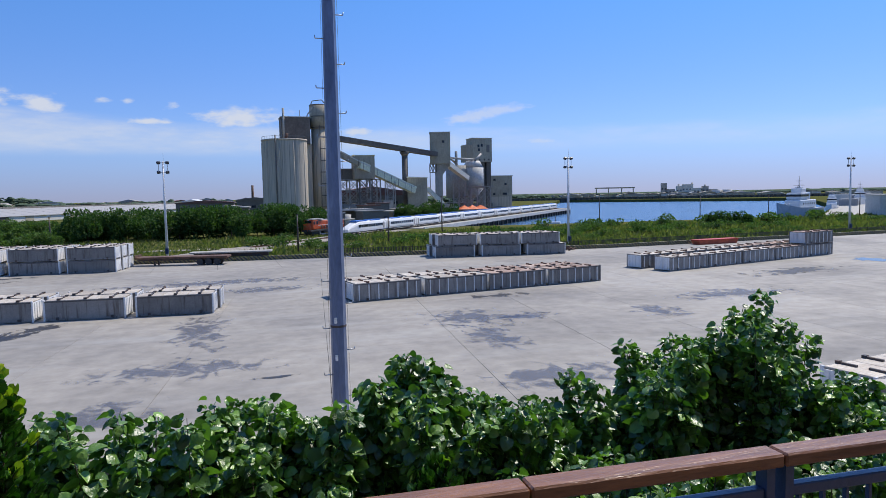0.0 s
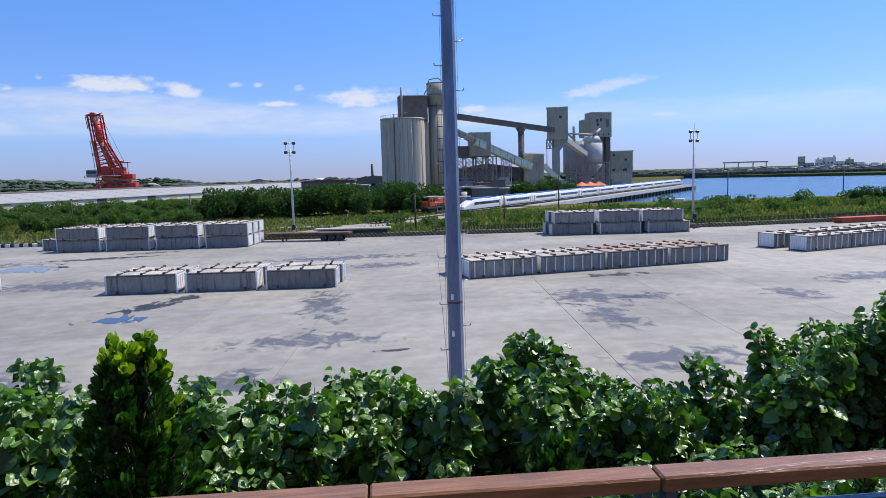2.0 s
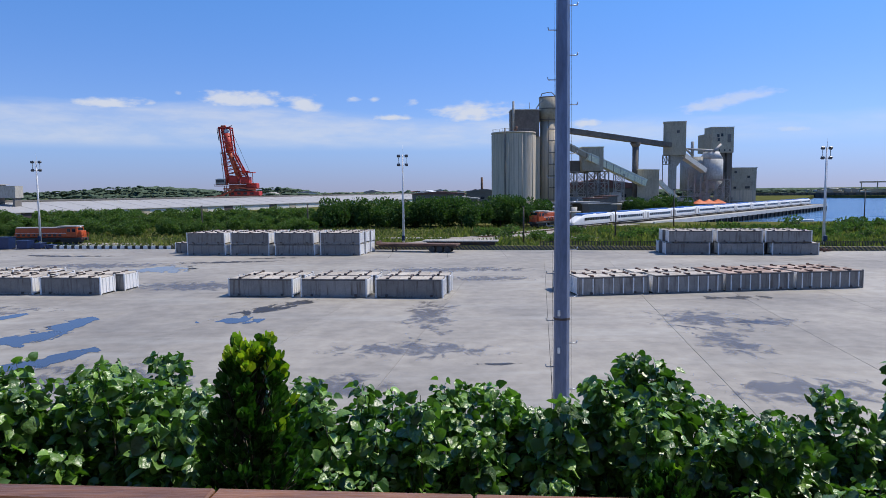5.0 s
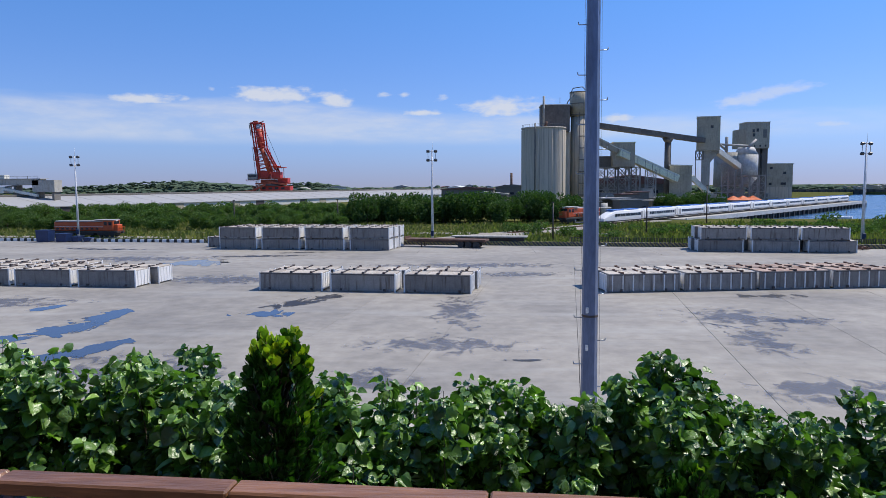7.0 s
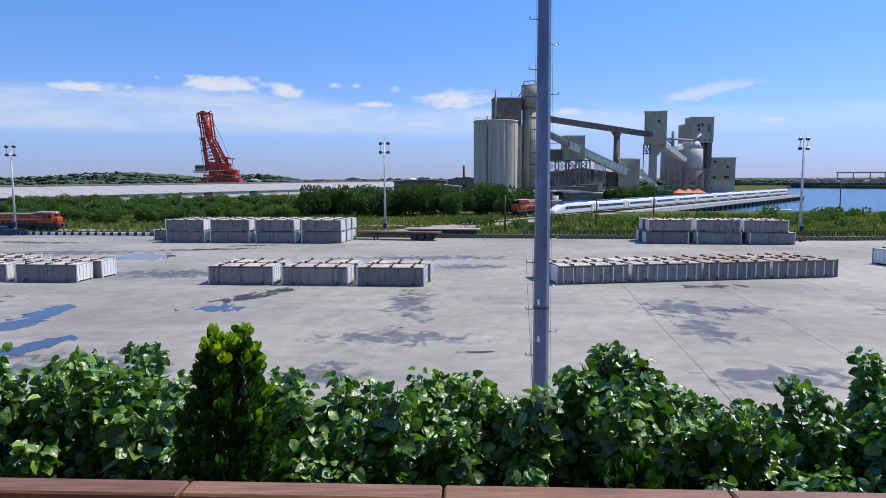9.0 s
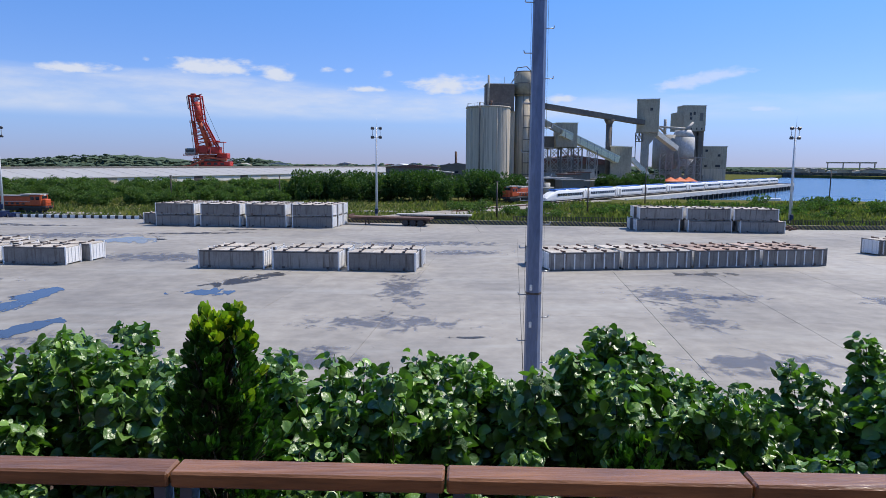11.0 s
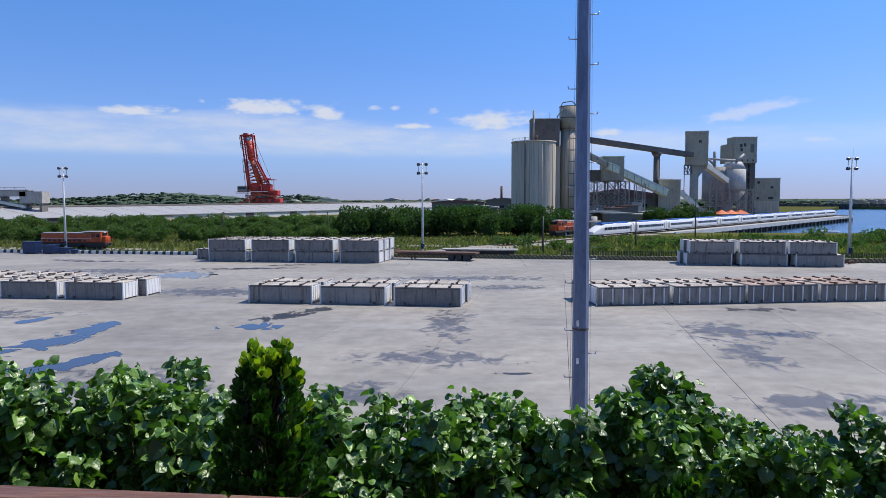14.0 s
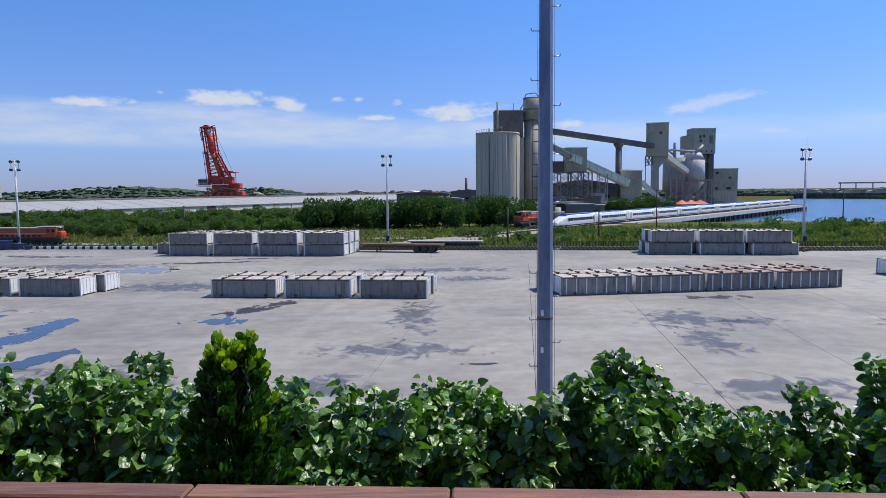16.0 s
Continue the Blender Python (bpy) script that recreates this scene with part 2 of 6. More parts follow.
M_puddle = stain_material("puddle water", (0.05, 0.055, 0.07), 0.04, 0.03, 1.0, 0.55)
M_water = water_material("harbour water", (0.03, 0.085, 0.17), 0.2, 0.09, 1.6)
M_soil = surface("grassy soil", (0.13, 0.13, 0.045), 0.95, spec=0.0, second=(0.07, 0.085, 0.03), scale=0.05, amount=1.0, fine=1.5, fine_amount=0.4, bump=0.4)
M_ballast = surface("track ballast", (0.36, 0.33, 0.29), 0.9, spec=0.0, second=(0.27, 0.25, 0.22), scale=0.4, fine=6, fine_amount=0.4, bump=0.5)
M_box = surface("weathered container paint", (0.27, 0.253, 0.23), 0.65, second=(0.18, 0.167, 0.152), scale=0.8, amount=0.6, fine=9, fine_amount=0.15, streaks=(0.10, 0.078, 0.064), streak_amount=0.9, vary=0.25)
M_boxend = surface("white container end paint", (0.80, 0.79, 0.77), 0.55, second=(0.66, 0.65, 0.63), scale=0.9, fine=8, fine_amount=0.12, streaks=(0.3, 0.27, 0.23), streak_amount=0.4, vary=0.1)
M_lid = surface("faded lid sheet", (0.58, 0.52, 0.43), 0.7, second=(0.38, 0.32, 0.26), scale=0.7, amount=0.8, fine=6, vary=0.15, streaks=(0.30, 0.19, 0.13), streak_amount=0.35)
M_rustlid = surface("rusty lid sheet", (0.44, 0.33, 0.26), 0.8, second=(0.27, 0.15, 0.10), scale=0.8, amount=0.9, fine=5, vary=0.2)
M_toprail = surface("dirty dark rail", (0.15, 0.145, 0.145), 0.7, second=(0.07, 0.06, 0.055), scale=1.5, amount=0.8, vary=0.2)
M_darksteel = surface("dark lashing steel", (0.05, 0.045, 0.045), 0.6, second=(0.12, 0.07, 0.05), scale=2, amount=0.8)
M_rust = surface("rusty steel", (0.16, 0.085, 0.055), 0.8, second=(0.08, 0.05, 0.04), scale=1.2, amount=0.9, fine=8, fine_amount=0.35)
M_galv = surface("galvanised steel", (0.48, 0.50, 0.53), 0.42, metal=0.55, second=(0.36, 0.38, 0.42), scale=1.5, amount=0.7, fine=14, fine_amount=0.12)
M_mast = surface("pale mast paint", (0.78, 0.78, 0.78), 0.5, second=(0.5, 0.5, 0.52), scale=1)
M_floodlight = surface("floodlight housing", (0.07, 0.08, 0.10), 0.5, scale=3)
M_white = surface("white paint", (0.78, 0.78, 0.77), 0.45, second=(0.66, 0.66, 0.65), scale=0.5, amount=0.5, fine=6, fine_amount=0.06)
M_blue = surface("train roof blue", (0.03, 0.16, 0.55), 0.4, scale=1)
M_glass = surface("dark window glass", (0.02, 0.025, 0.035), 0.12, second=(0.03, 0.035, 0.05), scale=0.6, fine=2, bump=0)
M_under = surface("undercarriage", (0.05, 0.05, 0.05), 0.8, scale=1.5)
M_orange = surface("orange locomotive paint", (0.56, 0.095, 0.022), 0.5, second=(0.42, 0.06, 0.018), scale=0.8, fine=6, fine_amount=0.15)
M_greyroof = surface("grey roof sheet", (0.34, 0.335, 0.325), 0.85, second=(0.36, 0.36, 0.37), scale=0.15, amount=0.8, fine=1.2, fine_amount=0.12)
M_wallpale = surface("pale wall", (0.64, 0.62, 0.57), 0.8, second=(0.5, 0.5, 0.48), scale=0.2, fine=2)
M_cement = surface("stained cement silo", (0.60, 0.52, 0.40), 0.85, second=(0.46, 0.39, 0.30), scale=0.3, amount=0.4, fine=1.2, fine_amount=0.18, streaks=(0.20, 0.19, 0.175), streak_amount=0.8, stretch=(1, 1, 0.12))
M_clad = surface("grey green cladding", (0.45, 0.395, 0.29), 0.75, second=(0.35, 0.30, 0.22), scale=0.15, amount=0.8, fine=1.5, fine_amount=0.15, streaks=(0.12, 0.115, 0.10), streak_amount=0.5)
M_brownclad = surface("brown stained cladding", (0.185, 0.155, 0.128), 0.75, second=(0.12, 0.10, 0.085), scale=0.2, amount=0.8, fine=1.5, streaks=(0.09, 0.08, 0.07), streak_amount=0.5)
M_cladpale = surface("pale cladding", (0.68, 0.665, 0.58), 0.7, second=(0.55, 0.535, 0.465), scale=0.2, fine=2)
M_palegreen = surface("pale green gallery sheet", (0.84, 0.82, 0.58), 0.7, second=(0.72, 0.70, 0.50), scale=0.3, fine=2)
M_skyblock = surface("dark unseen back wall", (0.16, 0.13, 0.11), 0.8, second=(0.12, 0.10, 0.09), scale=0.5, fine=5)
M_vessel = surface("pale grey vessel", (0.52, 0.52, 0.50), 0.6, second=(0.38, 0.37, 0.34), scale=0.2, amount=0.8, fine=1.5, streaks=(0.24, 0.22, 0.19), streak_amount=0.5)
M_frame = surface("dusty steelwork", (0.17, 0.155, 0.135), 0.8, second=(0.2, 0.19, 0.17), scale=0.4, fine=3)
M_framepale = surface("pale steelwork", (0.38, 0.37, 0.34), 0.8, scale=0.4, fine=3)
M_redroof = surface("rust red roof", (0.20, 0.10, 0.08), 0.8, scale=0.3, fine=2)
M_red = surface("crane red paint", (0.52, 0.032, 0.018), 0.55, second=(0.28, 0.03, 0.018), scale=0.3, amount=0.8, fine=2, fine_amount=0.2)
M_redorange = surface("faded crane orange", (0.50, 0.085, 0.03), 0.6, second=(0.26, 0.06, 0.03), scale=0.3, amount=0.8, fine=2, fine_amount=0.25)
M_tent = surface("orange tent cloth", (0.75, 0.16, 0.04), 0.7, scale=0.5)
M_bluebin = surface("blue plastic", (0.012, 0.03, 0.10), 0.5, scale=2)
M_conc = surface("old concrete", (0.43, 0.41, 0.36), 0.85, second=(0.31, 0.29, 0.26), scale=0.4, fine=4, fine_amount=0.25, streaks=(0.14, 0.13, 0.12), streak_amount=0.5)
M_shiphull = surface("ship grey blue", (0.42, 0.47, 0.52), 0.5, second=(0.26, 0.31, 0.37), scale=0.3)
M_wood = surface("reddish hardwood", (0.30, 0.145, 0.07), 0.34, second=(0.14, 0.064, 0.033), scale=3.0, amount=0.9, fine=40, fine_amount=0.35, bump=0.35, vary=0.12, stretch=(0.12, 1, 1))
M_rail = surface("blue grey painted steel", (0.035, 0.075, 0.17), 0.4, second=(0.05, 0.09, 0.19), scale=4, fine=30, fine_amount=0.1)
M_polesteel = surface("blue grey pole steel", (0.17, 0.215, 0.33), 0.42, metal=0.12, second=(0.08, 0.11, 0.19), scale=0.9, amount=0.9, fine=11, fine_amount=0.2, stretch=(1, 1, 0.3))
M_plate = surface("number plate white", (0.8, 0.8, 0.78), 0.5, scale=5)
M_deck = surface("deck boards", (0.22, 0.15, 0.11), 0.7, scale=2, fine=20, stretch=(0.2, 1, 1))
M_planter = surface("planter concrete", (0.48, 0.45, 0.40), 0.9, second=(0.38, 0.35, 0.30), scale=1.5, fine=15, fine_amount=0.25, bump=0.4)
M_mulch = surface("planter soil", (0.09, 0.065, 0.045), 0.95, second=(0.16, 0.12, 0.085), scale=4, fine=25, fine_amount=0.5, bump=0.8)
M_bark = surface("shrub bark", (0.12, 0.095, 0.07), 0.9, scale=6, fine=40)
M_farland = surface("far land", (0.10, 0.10, 0.09), 0.95, spec=0.0, second=(0.16, 0.155, 0.14), scale=0.02, fine=0.2)
# Hill colour is lifted to stand in for haze over the distance.
M_hazehill = surface("wooded hill", (0.085, 0.12, 0.085), 0.95, spec=0.0, second=(0.11, 0.15, 0.10), scale=0.03, amount=1, fine=0.3, fine_amount=0.6)
M_yellowkerb = striped("worn hazard stripes", (0.36, 0.30, 0.12), (0.09, 0.09, 0.085), 45, 0.42)
M_whitekerb = surface("white kerb paint", (0.8, 0.8, 0.78), 0.7, second=(0.6, 0.6, 0.57), scale=2)
M_blackkerb = surface("black kerb paint", (0.035, 0.035, 0.035), 0.7, scale=2)
M_leaf = leafage("glossy hedge leaves", (0.27, 0.48, 0.075), (0.026, 0.090, 0.015), 0.42, 0.18, 1.0)
M_shrubleaf = leafage("small fleshy leaves", (0.08, 0.21, 0.022), (0.015, 0.06, 0.009), 0.32, 0.18, 0.5)
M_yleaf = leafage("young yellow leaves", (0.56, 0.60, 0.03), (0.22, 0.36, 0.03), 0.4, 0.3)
M_bush = leafage("bush foliage", (0.19, 0.27, 0.085), (0.05, 0.095, 0.03), 0.7, 0.3, 0.15)
M_tree = leafage("dark tree foliage", (0.13, 0.21, 0.06), (0.035, 0.075, 0.022), 0.7, 0.25, 0.15)
M_grass = leafage("tall grass", (0.31, 0.28, 0.10), (0.10, 0.125, 0.04), 0.8, 0.3, 0.15)


# ---- building helpers ----
class Shape:
    """Collects boxes, tubes and sheets into one mesh."""

    def __init__(self):
        self.v, self.f, self.smooth = [], [], []

    def add(self, verts, faces, m=None, smooth=False):
        o = len(self.v)
        self.v += [tuple(m @ Vector(p)) if m else tuple(p) for p in verts]
        self.f += [tuple(o + i for i in q) for q in faces]
        self.smooth += [smooth] * len(faces)
        return self

    def box(self, x, y, z, sx, sy, sz, m=None, c=0.0):
        """A box with its middle at x, y and its foot at z; c cuts its edges."""
        a, b, h = sx / 2, sy / 2, sz
        if c <= 0:
            vs = [(x + i * a, y + j * b, z + k * h) for k in (0, 1) for j in (-1, 1) for i in (-1, 1)]
            return self.add(vs, [(0, 2, 3, 1), (4, 5, 7, 6), (0, 1, 5, 4), (2, 6, 7, 3), (0, 4, 6, 2), (1, 3, 7, 5)], m)
        zc, hh = z + h / 2, h / 2
        vs, idx = [], {}
        for i in (-1, 1):
            for j in (-1, 1):
                for k in (-1, 1):
                    for ax in range(3):
                        e = [a - c, b - c, hh - c]
                        e[ax] += c
                        idx[i, j, k, ax] = len(vs)
                        vs.append((x + i * e[0], y + j * e[1], zc + k * e[2]))
        fs = []
        for s in (-1, 1):
            q = [idx[s, -1, -1, 0], idx[s, 1, -1, 0], idx[s, 1, 1, 0], idx[s, -1, 1, 0]]
            fs.append(q if s > 0 else q[::-1])
            q = [idx[-1, s, -1, 1], idx[1, s, -1, 1], idx[1, s, 1, 1], idx[-1, s, 1, 1]]
            fs.append(q[::-1] if s > 0 else q)
            q = [idx[-1, -1, s, 2], idx[1, -1, s, 2], idx[1, 1, s, 2], idx[-1, 1, s, 2]]
            fs.append(q if s > 0 else q[::-1])
        for i in (-1, 1):
            for j in (-1, 1):
                q = [idx[i, j, -1, 0], idx[i, j, -1, 1], idx[i, j, 1, 1], idx[i, j, 1, 0]]
                fs.append(q if i * j > 0 else q[::-1])
                q = [idx[-1, i, j, 1], idx[-1, i, j, 2], idx[1, i, j, 2], idx[1, i, j, 1]]
                fs.append(q if i * j > 0 else q[::-1])
                q = [idx[i, -1, j, 2], idx[i, -1, j, 0], idx[i, 1, j, 0], idx[i, 1, j, 2]]
                fs.append(q if i * j > 0 else q[::-1])
                for k in (-1, 1):
                    q = [idx[i, j, k, 0], idx[i, j, k, 1], idx[i, j, k, 2]]
                    fs.append(q if i * j * k > 0 else q[::-1])
        return self.add(vs, fs, m)

    def tube(self, p, q, r0, r1=None, n=8, caps=True, smooth=True, m=None):
        p, q = Vector(p), Vector(q)
        r1 = r0 if r1 is None else r1
        rot = (q - p).to_track_quat("Z", "X").to_matrix()
        vs = []
        for o, r in ((p, r0), (q, r1)):
            for i in range(n):
                a = 2 * math.pi * (i + 0.5) / n
                vs.append(o + rot @ Vector((r * math.cos(a), r * math.sin(a), 0)))
        self.add(vs, [(i, (i + 1) % n, n + (i + 1) % n, n + i) for i in range(n)], m, smooth)
        if caps:
            o = len(self.v) - 2 * n
            self.f += [tuple(o + i for i in reversed(range(n))), tuple(o + n + i for i in range(n))]
            self.smooth += [False, False]
        return self

    def beam(self, p, q, w, h=None, m=None):
        """A square bar from p to q."""
        p, q = Vector(p), Vector(q)
        h = h or w
        d = (q - p).normalized()
        side = d.cross(Vector((0, 0, 1)))
        side = Vector((1, 0, 0)) if side.length < 1e-3 else side.normalized()
        up = side.cross(d)
        vs = [o + side * (i * w / 2) + up * (j * h / 2) for o in (p, q) for i, j in ((-1, -1), (1, -1), (1, 1), (-1, 1))]
        return self.add(vs, [(3, 2, 1, 0), (4, 5, 6, 7), (0, 1, 5, 4), (1, 2, 6, 5), (2, 3, 7, 6), (3, 0, 4, 7)], m)

    def prism(self, outline, y0, y1, m=None):
        """An outline in x, z pushed along y."""
        n = len(outline)
        vs = [(x, y0, z) for x, z in outline] + [(x, y1, z) for x, z in outline]
        fs = [tuple(range(n)), tuple(reversed(range(n, 2 * n)))]
        fs += [(i, n + i, n + (i + 1) % n, (i + 1) % n) for i in range(n)]
        return self.add(vs, fs, m)

    def mesh(self, name, material):
        me = bpy.data.meshes.new(name)
        me.from_pydata(self.v, [], self.f)
        me.polygons.foreach_set("use_smooth", self.smooth)
        me.materials.append(material)
        me.update()
        return me


def part(name, shape, material, parent, label=""):
    me = shape if isinstance(shape, bpy.types.Mesh) else shape.mesh(name, material)
    ob = new(name, me)
    ob.parent = parent
    if label:
        ob["label"] = label
    return ob


def thing(name, label, category, m=None, group="", kind=""):
    ob = new(name)
    ob.empty_display_size = 0.3
    if m is not None:
        ob.matrix_world = m
    return tagged(ob, label, category, group, kind)


def single(name, shape, material, label, category, m=None, group="", kind=""):
    ob = new(name, shape.mesh(name, material))
    if m is not None:
        ob.matrix_world = m
    return tagged(ob, label, category, group, kind)


# ---- ground, yard, water ----
GROUND_Z = -0.12
YARD_TURN = -7.4          # slabs and kerb run at this angle

def ground():
    hole = [(60, 190), (188, 176), (300, 270), (520, 500), (380, 720), (167, 347)]
    far = 4500
    outer = [(0, -far), (far, -far), (far, 200), (far, far), (300, far), (-far, far)]
    s = Shape()
    n = len(hole)
    vs = [(x, y, GROUND_Z) for x, y in outer] + [(x, y, GROUND_Z) for x, y in hole] + [(x, y, -6) for x, y in hole]
    vs.append((-far, -far, GROUND_Z))
    fs = [(0, 1, n + 1, n), (1, 2, n + 2, n + 1), (2, 3, n + 3, n + 2), (3, 4, n + 4, n + 3), (4, 5, n + 5, n + 4), (5, 3 * n, n), (5, n, n + 5), (3 * n, 0, n)]
    fs += [(n + i, n + (i + 1) % n, 2 * n + (i + 1) % n, 2 * n + i) for i in range(n)]
    fs.append(tuple(range(2 * n, 3 * n)))
    s.add(vs, fs)
    single("ground", s, M_soil, "grassy and bare ground around the yard", "ground", kind="structure")
    w = Shape().add([(40, 150, 0), (620, 150, 0), (620, 800, 0), (40, 800, 0)], [(0, 1, 2, 3)])
    single("water", w, M_water, "blue rippled harbour water", "water", pose(0, 0, -2.6), kind="structure")


ground()


# ---- containers ----
LENGTH, CW, CH = {"plain": 6.06, "ribbed": 6.58}, 2.44, 1.69

def container_meshes(kind, worn=True):
    """One half-height container: rows of name, mesh, places, label. Plain sides, or ribbed ones."""
    rows = []
    CL = LENGTH[kind]
    both = [pose(0, 0, 0), pose(0, 0, 0, 0, 0, 180)]
    post_paint = M_boxend if kind == "plain" else M_box
    rows.append(("body", Shape().box(0, 0, 0.10, CL - 0.12, CW - 0.10, CH - 0.24).mesh("body", M_box), both[:1], ""))
    rows.append(("end_panel", Shape().box(CL / 2 - 0.055, 0, 0.12, 0.05, CW - 0.3, CH - 0.26).mesh("end_panel", M_boxend), both, "white end panel"))
    rib = Shape().box(0, 0, 0.14, 0.06, 0.09, CH - 0.3, c=0.015).mesh("end_rib", M_boxend)
    rows.append(("end_rib", rib, [b @ pose(CL / 2 - 0.02, -CW / 2 + 0.42 + i * (CW - 0.84) / 3, 0) for b in both for i in range(4)], ""))
    post = Shape().box(0, 0, 0.0, 0.14, 0.14, CH, c=0.015).mesh("corner_post", post_paint)
    rows.append(("corner_post", post, [pose(i * (CL / 2 - 0.07), j * (CW / 2 - 0.07), 0) for i in (-1, 1) for j in (-1, 1)], ""))
    low = Shape().box(0, -CW / 2 + 0.05, 0.03, CL - 0.28, 0.10, 0.14, c=0.01).mesh("bottom_rail", M_box)
    top = Shape().box(0, -CW / 2 + 0.05, CH - 0.20, CL - 0.28, 0.11, 0.12, c=0.01).mesh("top_rail", M_toprail)
    rows += [("bottom_rail", low, both, ""), ("top_rail", top, both, "dark top rail")]
    lug = Shape().box(0, -CW / 2 - 0.02, 0.10, 0.22, 0.10, 0.20, c=0.01).mesh("lashing_lug", M_darksteel)
    rows.append(("lashing_lug", lug, [b @ pose(x, 0, 0) for b in both for x in (-2.0, 2.0)], "dark steel lug"))
    if kind == "ribbed":
        sr = Shape().box(0, -CW / 2 + 0.02, 0.12, 0.10, 0.08, CH - 0.30, c=0.012).mesh("side_rib", M_boxend)
        rows.append(("side_rib", sr, [b @ pose(-CL / 2 + 0.5 + i * (CL - 1.0) / 6, 0, 0) for b in both for i in range(7)], "pale side rib"))
    lw = (CL - 0.28) / 3
    lid = Shape().box(0, 0, CH - 0.14, lw - 0.04, CW - 0.2, 0.10, c=0.015).mesh("lid", M_rustlid if kind == "ribbed" and worn else M_lid)
    rows.append(("lid", lid, [pose((i - 1) * lw, 0, 0) for i in range(3)], ""))
    bar = Shape().box(0, 0.62, CH - 0.045, 0.14, 0.75, 0.10, c=0.012).box(0, 1.08, CH - 0.05, 0.24, 0.2, 0.15, c=0.012).mesh("lid_bar", M_darksteel if kind == "plain" else M_rust)
    rows.append(("lid_bar", bar, [b @ pose(x, 0, 0) for b in both for x in (-1.95, -0.05, 1.9)], "dark lid clamp"))
    return rows


BOX = {k: container_meshes(k) for k in ("plain", "ribbed")}
BOX["pale"] = container_meshes("ribbed", False)
LENGTH["pale"] = LENGTH["ribbed"]
BOX_LABEL = {"plain": "pale grey half-height cargo container with clamped lid", "ribbed": "grey ribbed half-height container with rusty lid", "pale": "grey ribbed half-height container with faded pale lid"}


def container(m, kind, group, note=""):
    ob = thing("container", BOX_LABEL[kind] + note, "container", m, group)
    for name, me, places, label in BOX[kind]:
        for place in places:
            part(name, me, None, ob, label).matrix_local = place
    return ob


rng = random.Random(7)

def stack(x, y, turn, count, rows, levels, kind, group, gap, shift=0.0, row_gap=0.35, level=0):
    """Containers in a row from their front left foot; rows go back, levels up."""
    base, CL = pose(x, y, 0, 0, 0, turn), LENGTH[kind]
    for r in range(rows):
        for i in range(count):
            for k in range(level, level + levels):
                dx, dy = rng.uniform(-0.06, 0.06), rng.uniform(-0.05, 0.05)
                m = base @ pose(CL / 2 + i * (CL + gap) + shift * r + dx, CW / 2 + r * (CW + row_gap) + dy, k * (CH + 0.012), 0, 0, rng.uniform(-0.5, 0.5))
                use = "pale" if kind == "ribbed" and i < count / 2 else kind
                container(m, use, group, " stacked on another" if k else " on the concrete yard")


stack(-20.2, 60.9, -6.1, 3, 2, 1, "plain", "containers in the middle row", 0.72, 0.25)
stack(-39.9, 102.1, -6.8, 4, 3, 2, "plain", "stacked containers by the kerb", 0.85, 0.2, 0.2)
stack(11.0, 59.4, 7.6, 4, 2, 1, "ribbed", "containers beside the pole", 0.34, -0.7)
stack(30.2, 96.6, -8.6, 3, 2, 1, "plain", "containers near the shore fence", 1.1, -0.5)
stack(30.7, 96.6, -8.6, 3, 2, 1, "plain", "containers near the shore fence", 0.4, -0.5, level=1)
stack(-58.6, 64.8, -5.6, 4, 2, 1, "plain", "containers at the far side of the yard", 0.62, 0.7)
stack(-60.2, 70.6, -5.6, 3, 1, 1, "plain", "containers at the far side of the yard", 0.62)
stack(49.3, 66.4, 13.0, 5, 2, 1, "ribbed", "long container row", 0.12, -0.2, 1.7)
container(pose(49.3, 66.4, 0, 0, 0, 13.0) @ pose(3.29 + 4 * 6.7, CW / 2, CH + 0.012), "ribbed", "long container row", " stacked on another")
stack(24.9, 20.2, 9.0, 2, 1, 1, "plain", "containers near the terrace", 0.7)
container(pose(-41.5, 105.3, 0, 0, 0, -6.8) @ pose(1.43, CW / 2, 0), "plain", "stacked containers by the kerb", " on the concrete yard")


# ---- floodlight masts ----
def floodlight_mast(x, y, h, turn):
    ob = thing("floodlight_mast", "tall pale floodlight mast with a square four-lamp head", "floodlight", pose(x, y, GROUND_Z, 0, 0, turn), "floodlight masts along the yard")
    part("foot", Shape().box(0, 0, 0, 0.9, 0.9, 0.5, c=0.04), M_conc, ob, "concrete foot")
    part("mast", Shape().tube((0, 0, 0.4), (0, 0, h), 0.23, 0.11, 10), M_mast, ob)
    f = Shape()
    for z in (h - 1.75, h - 0.2):
        f.beam((-0.66, 0, z), (0.66, 0, z), 0.07)
        f.beam((0, -0.6, z), (0, 0.6, z), 0.07)
    for i in (-0.66, 0.66):
        f.beam((i, 0, h - 1.75), (i, 0, h - 0.2), 0.06)
    part("head_frame", f, M_frame, ob)
    for i in (-0.66, 0.66):
        for z in (h - 1.755, h - 0.25):
            l = Shape().box(0, 0, -0.17, 0.56, 0.34, 0.44, c=0.06)
            o = part("lamp", l, M_floodlight, ob)
            o.matrix_local = pose(i, 0, z, 35, 0, 0)
    part("antenna", Shape().tube((0.1, 0, h - 0.2), (0.1, 0, h + 1.5), 0.03, 0.015, 5), M_mast, ob)
    part("ladder", Shape().beam((0.2, -0.22, 1.5), (0.1, -0.14, h - 2), 0.04), M_mast, ob)
    part("control_box", Shape().box(0, -0.42, 0.9, 0.5, 0.3, 0.9, c=0.03), M_bluebin, ob, "blue control box")


for mx, my, turn in ((-76, 125.0, 4), (-8.25, 117.5, -3), (58.4, 107.5, 8), (125.5, 109.5, -5)):
    floodlight_mast(mx, my, 15.6, turn)


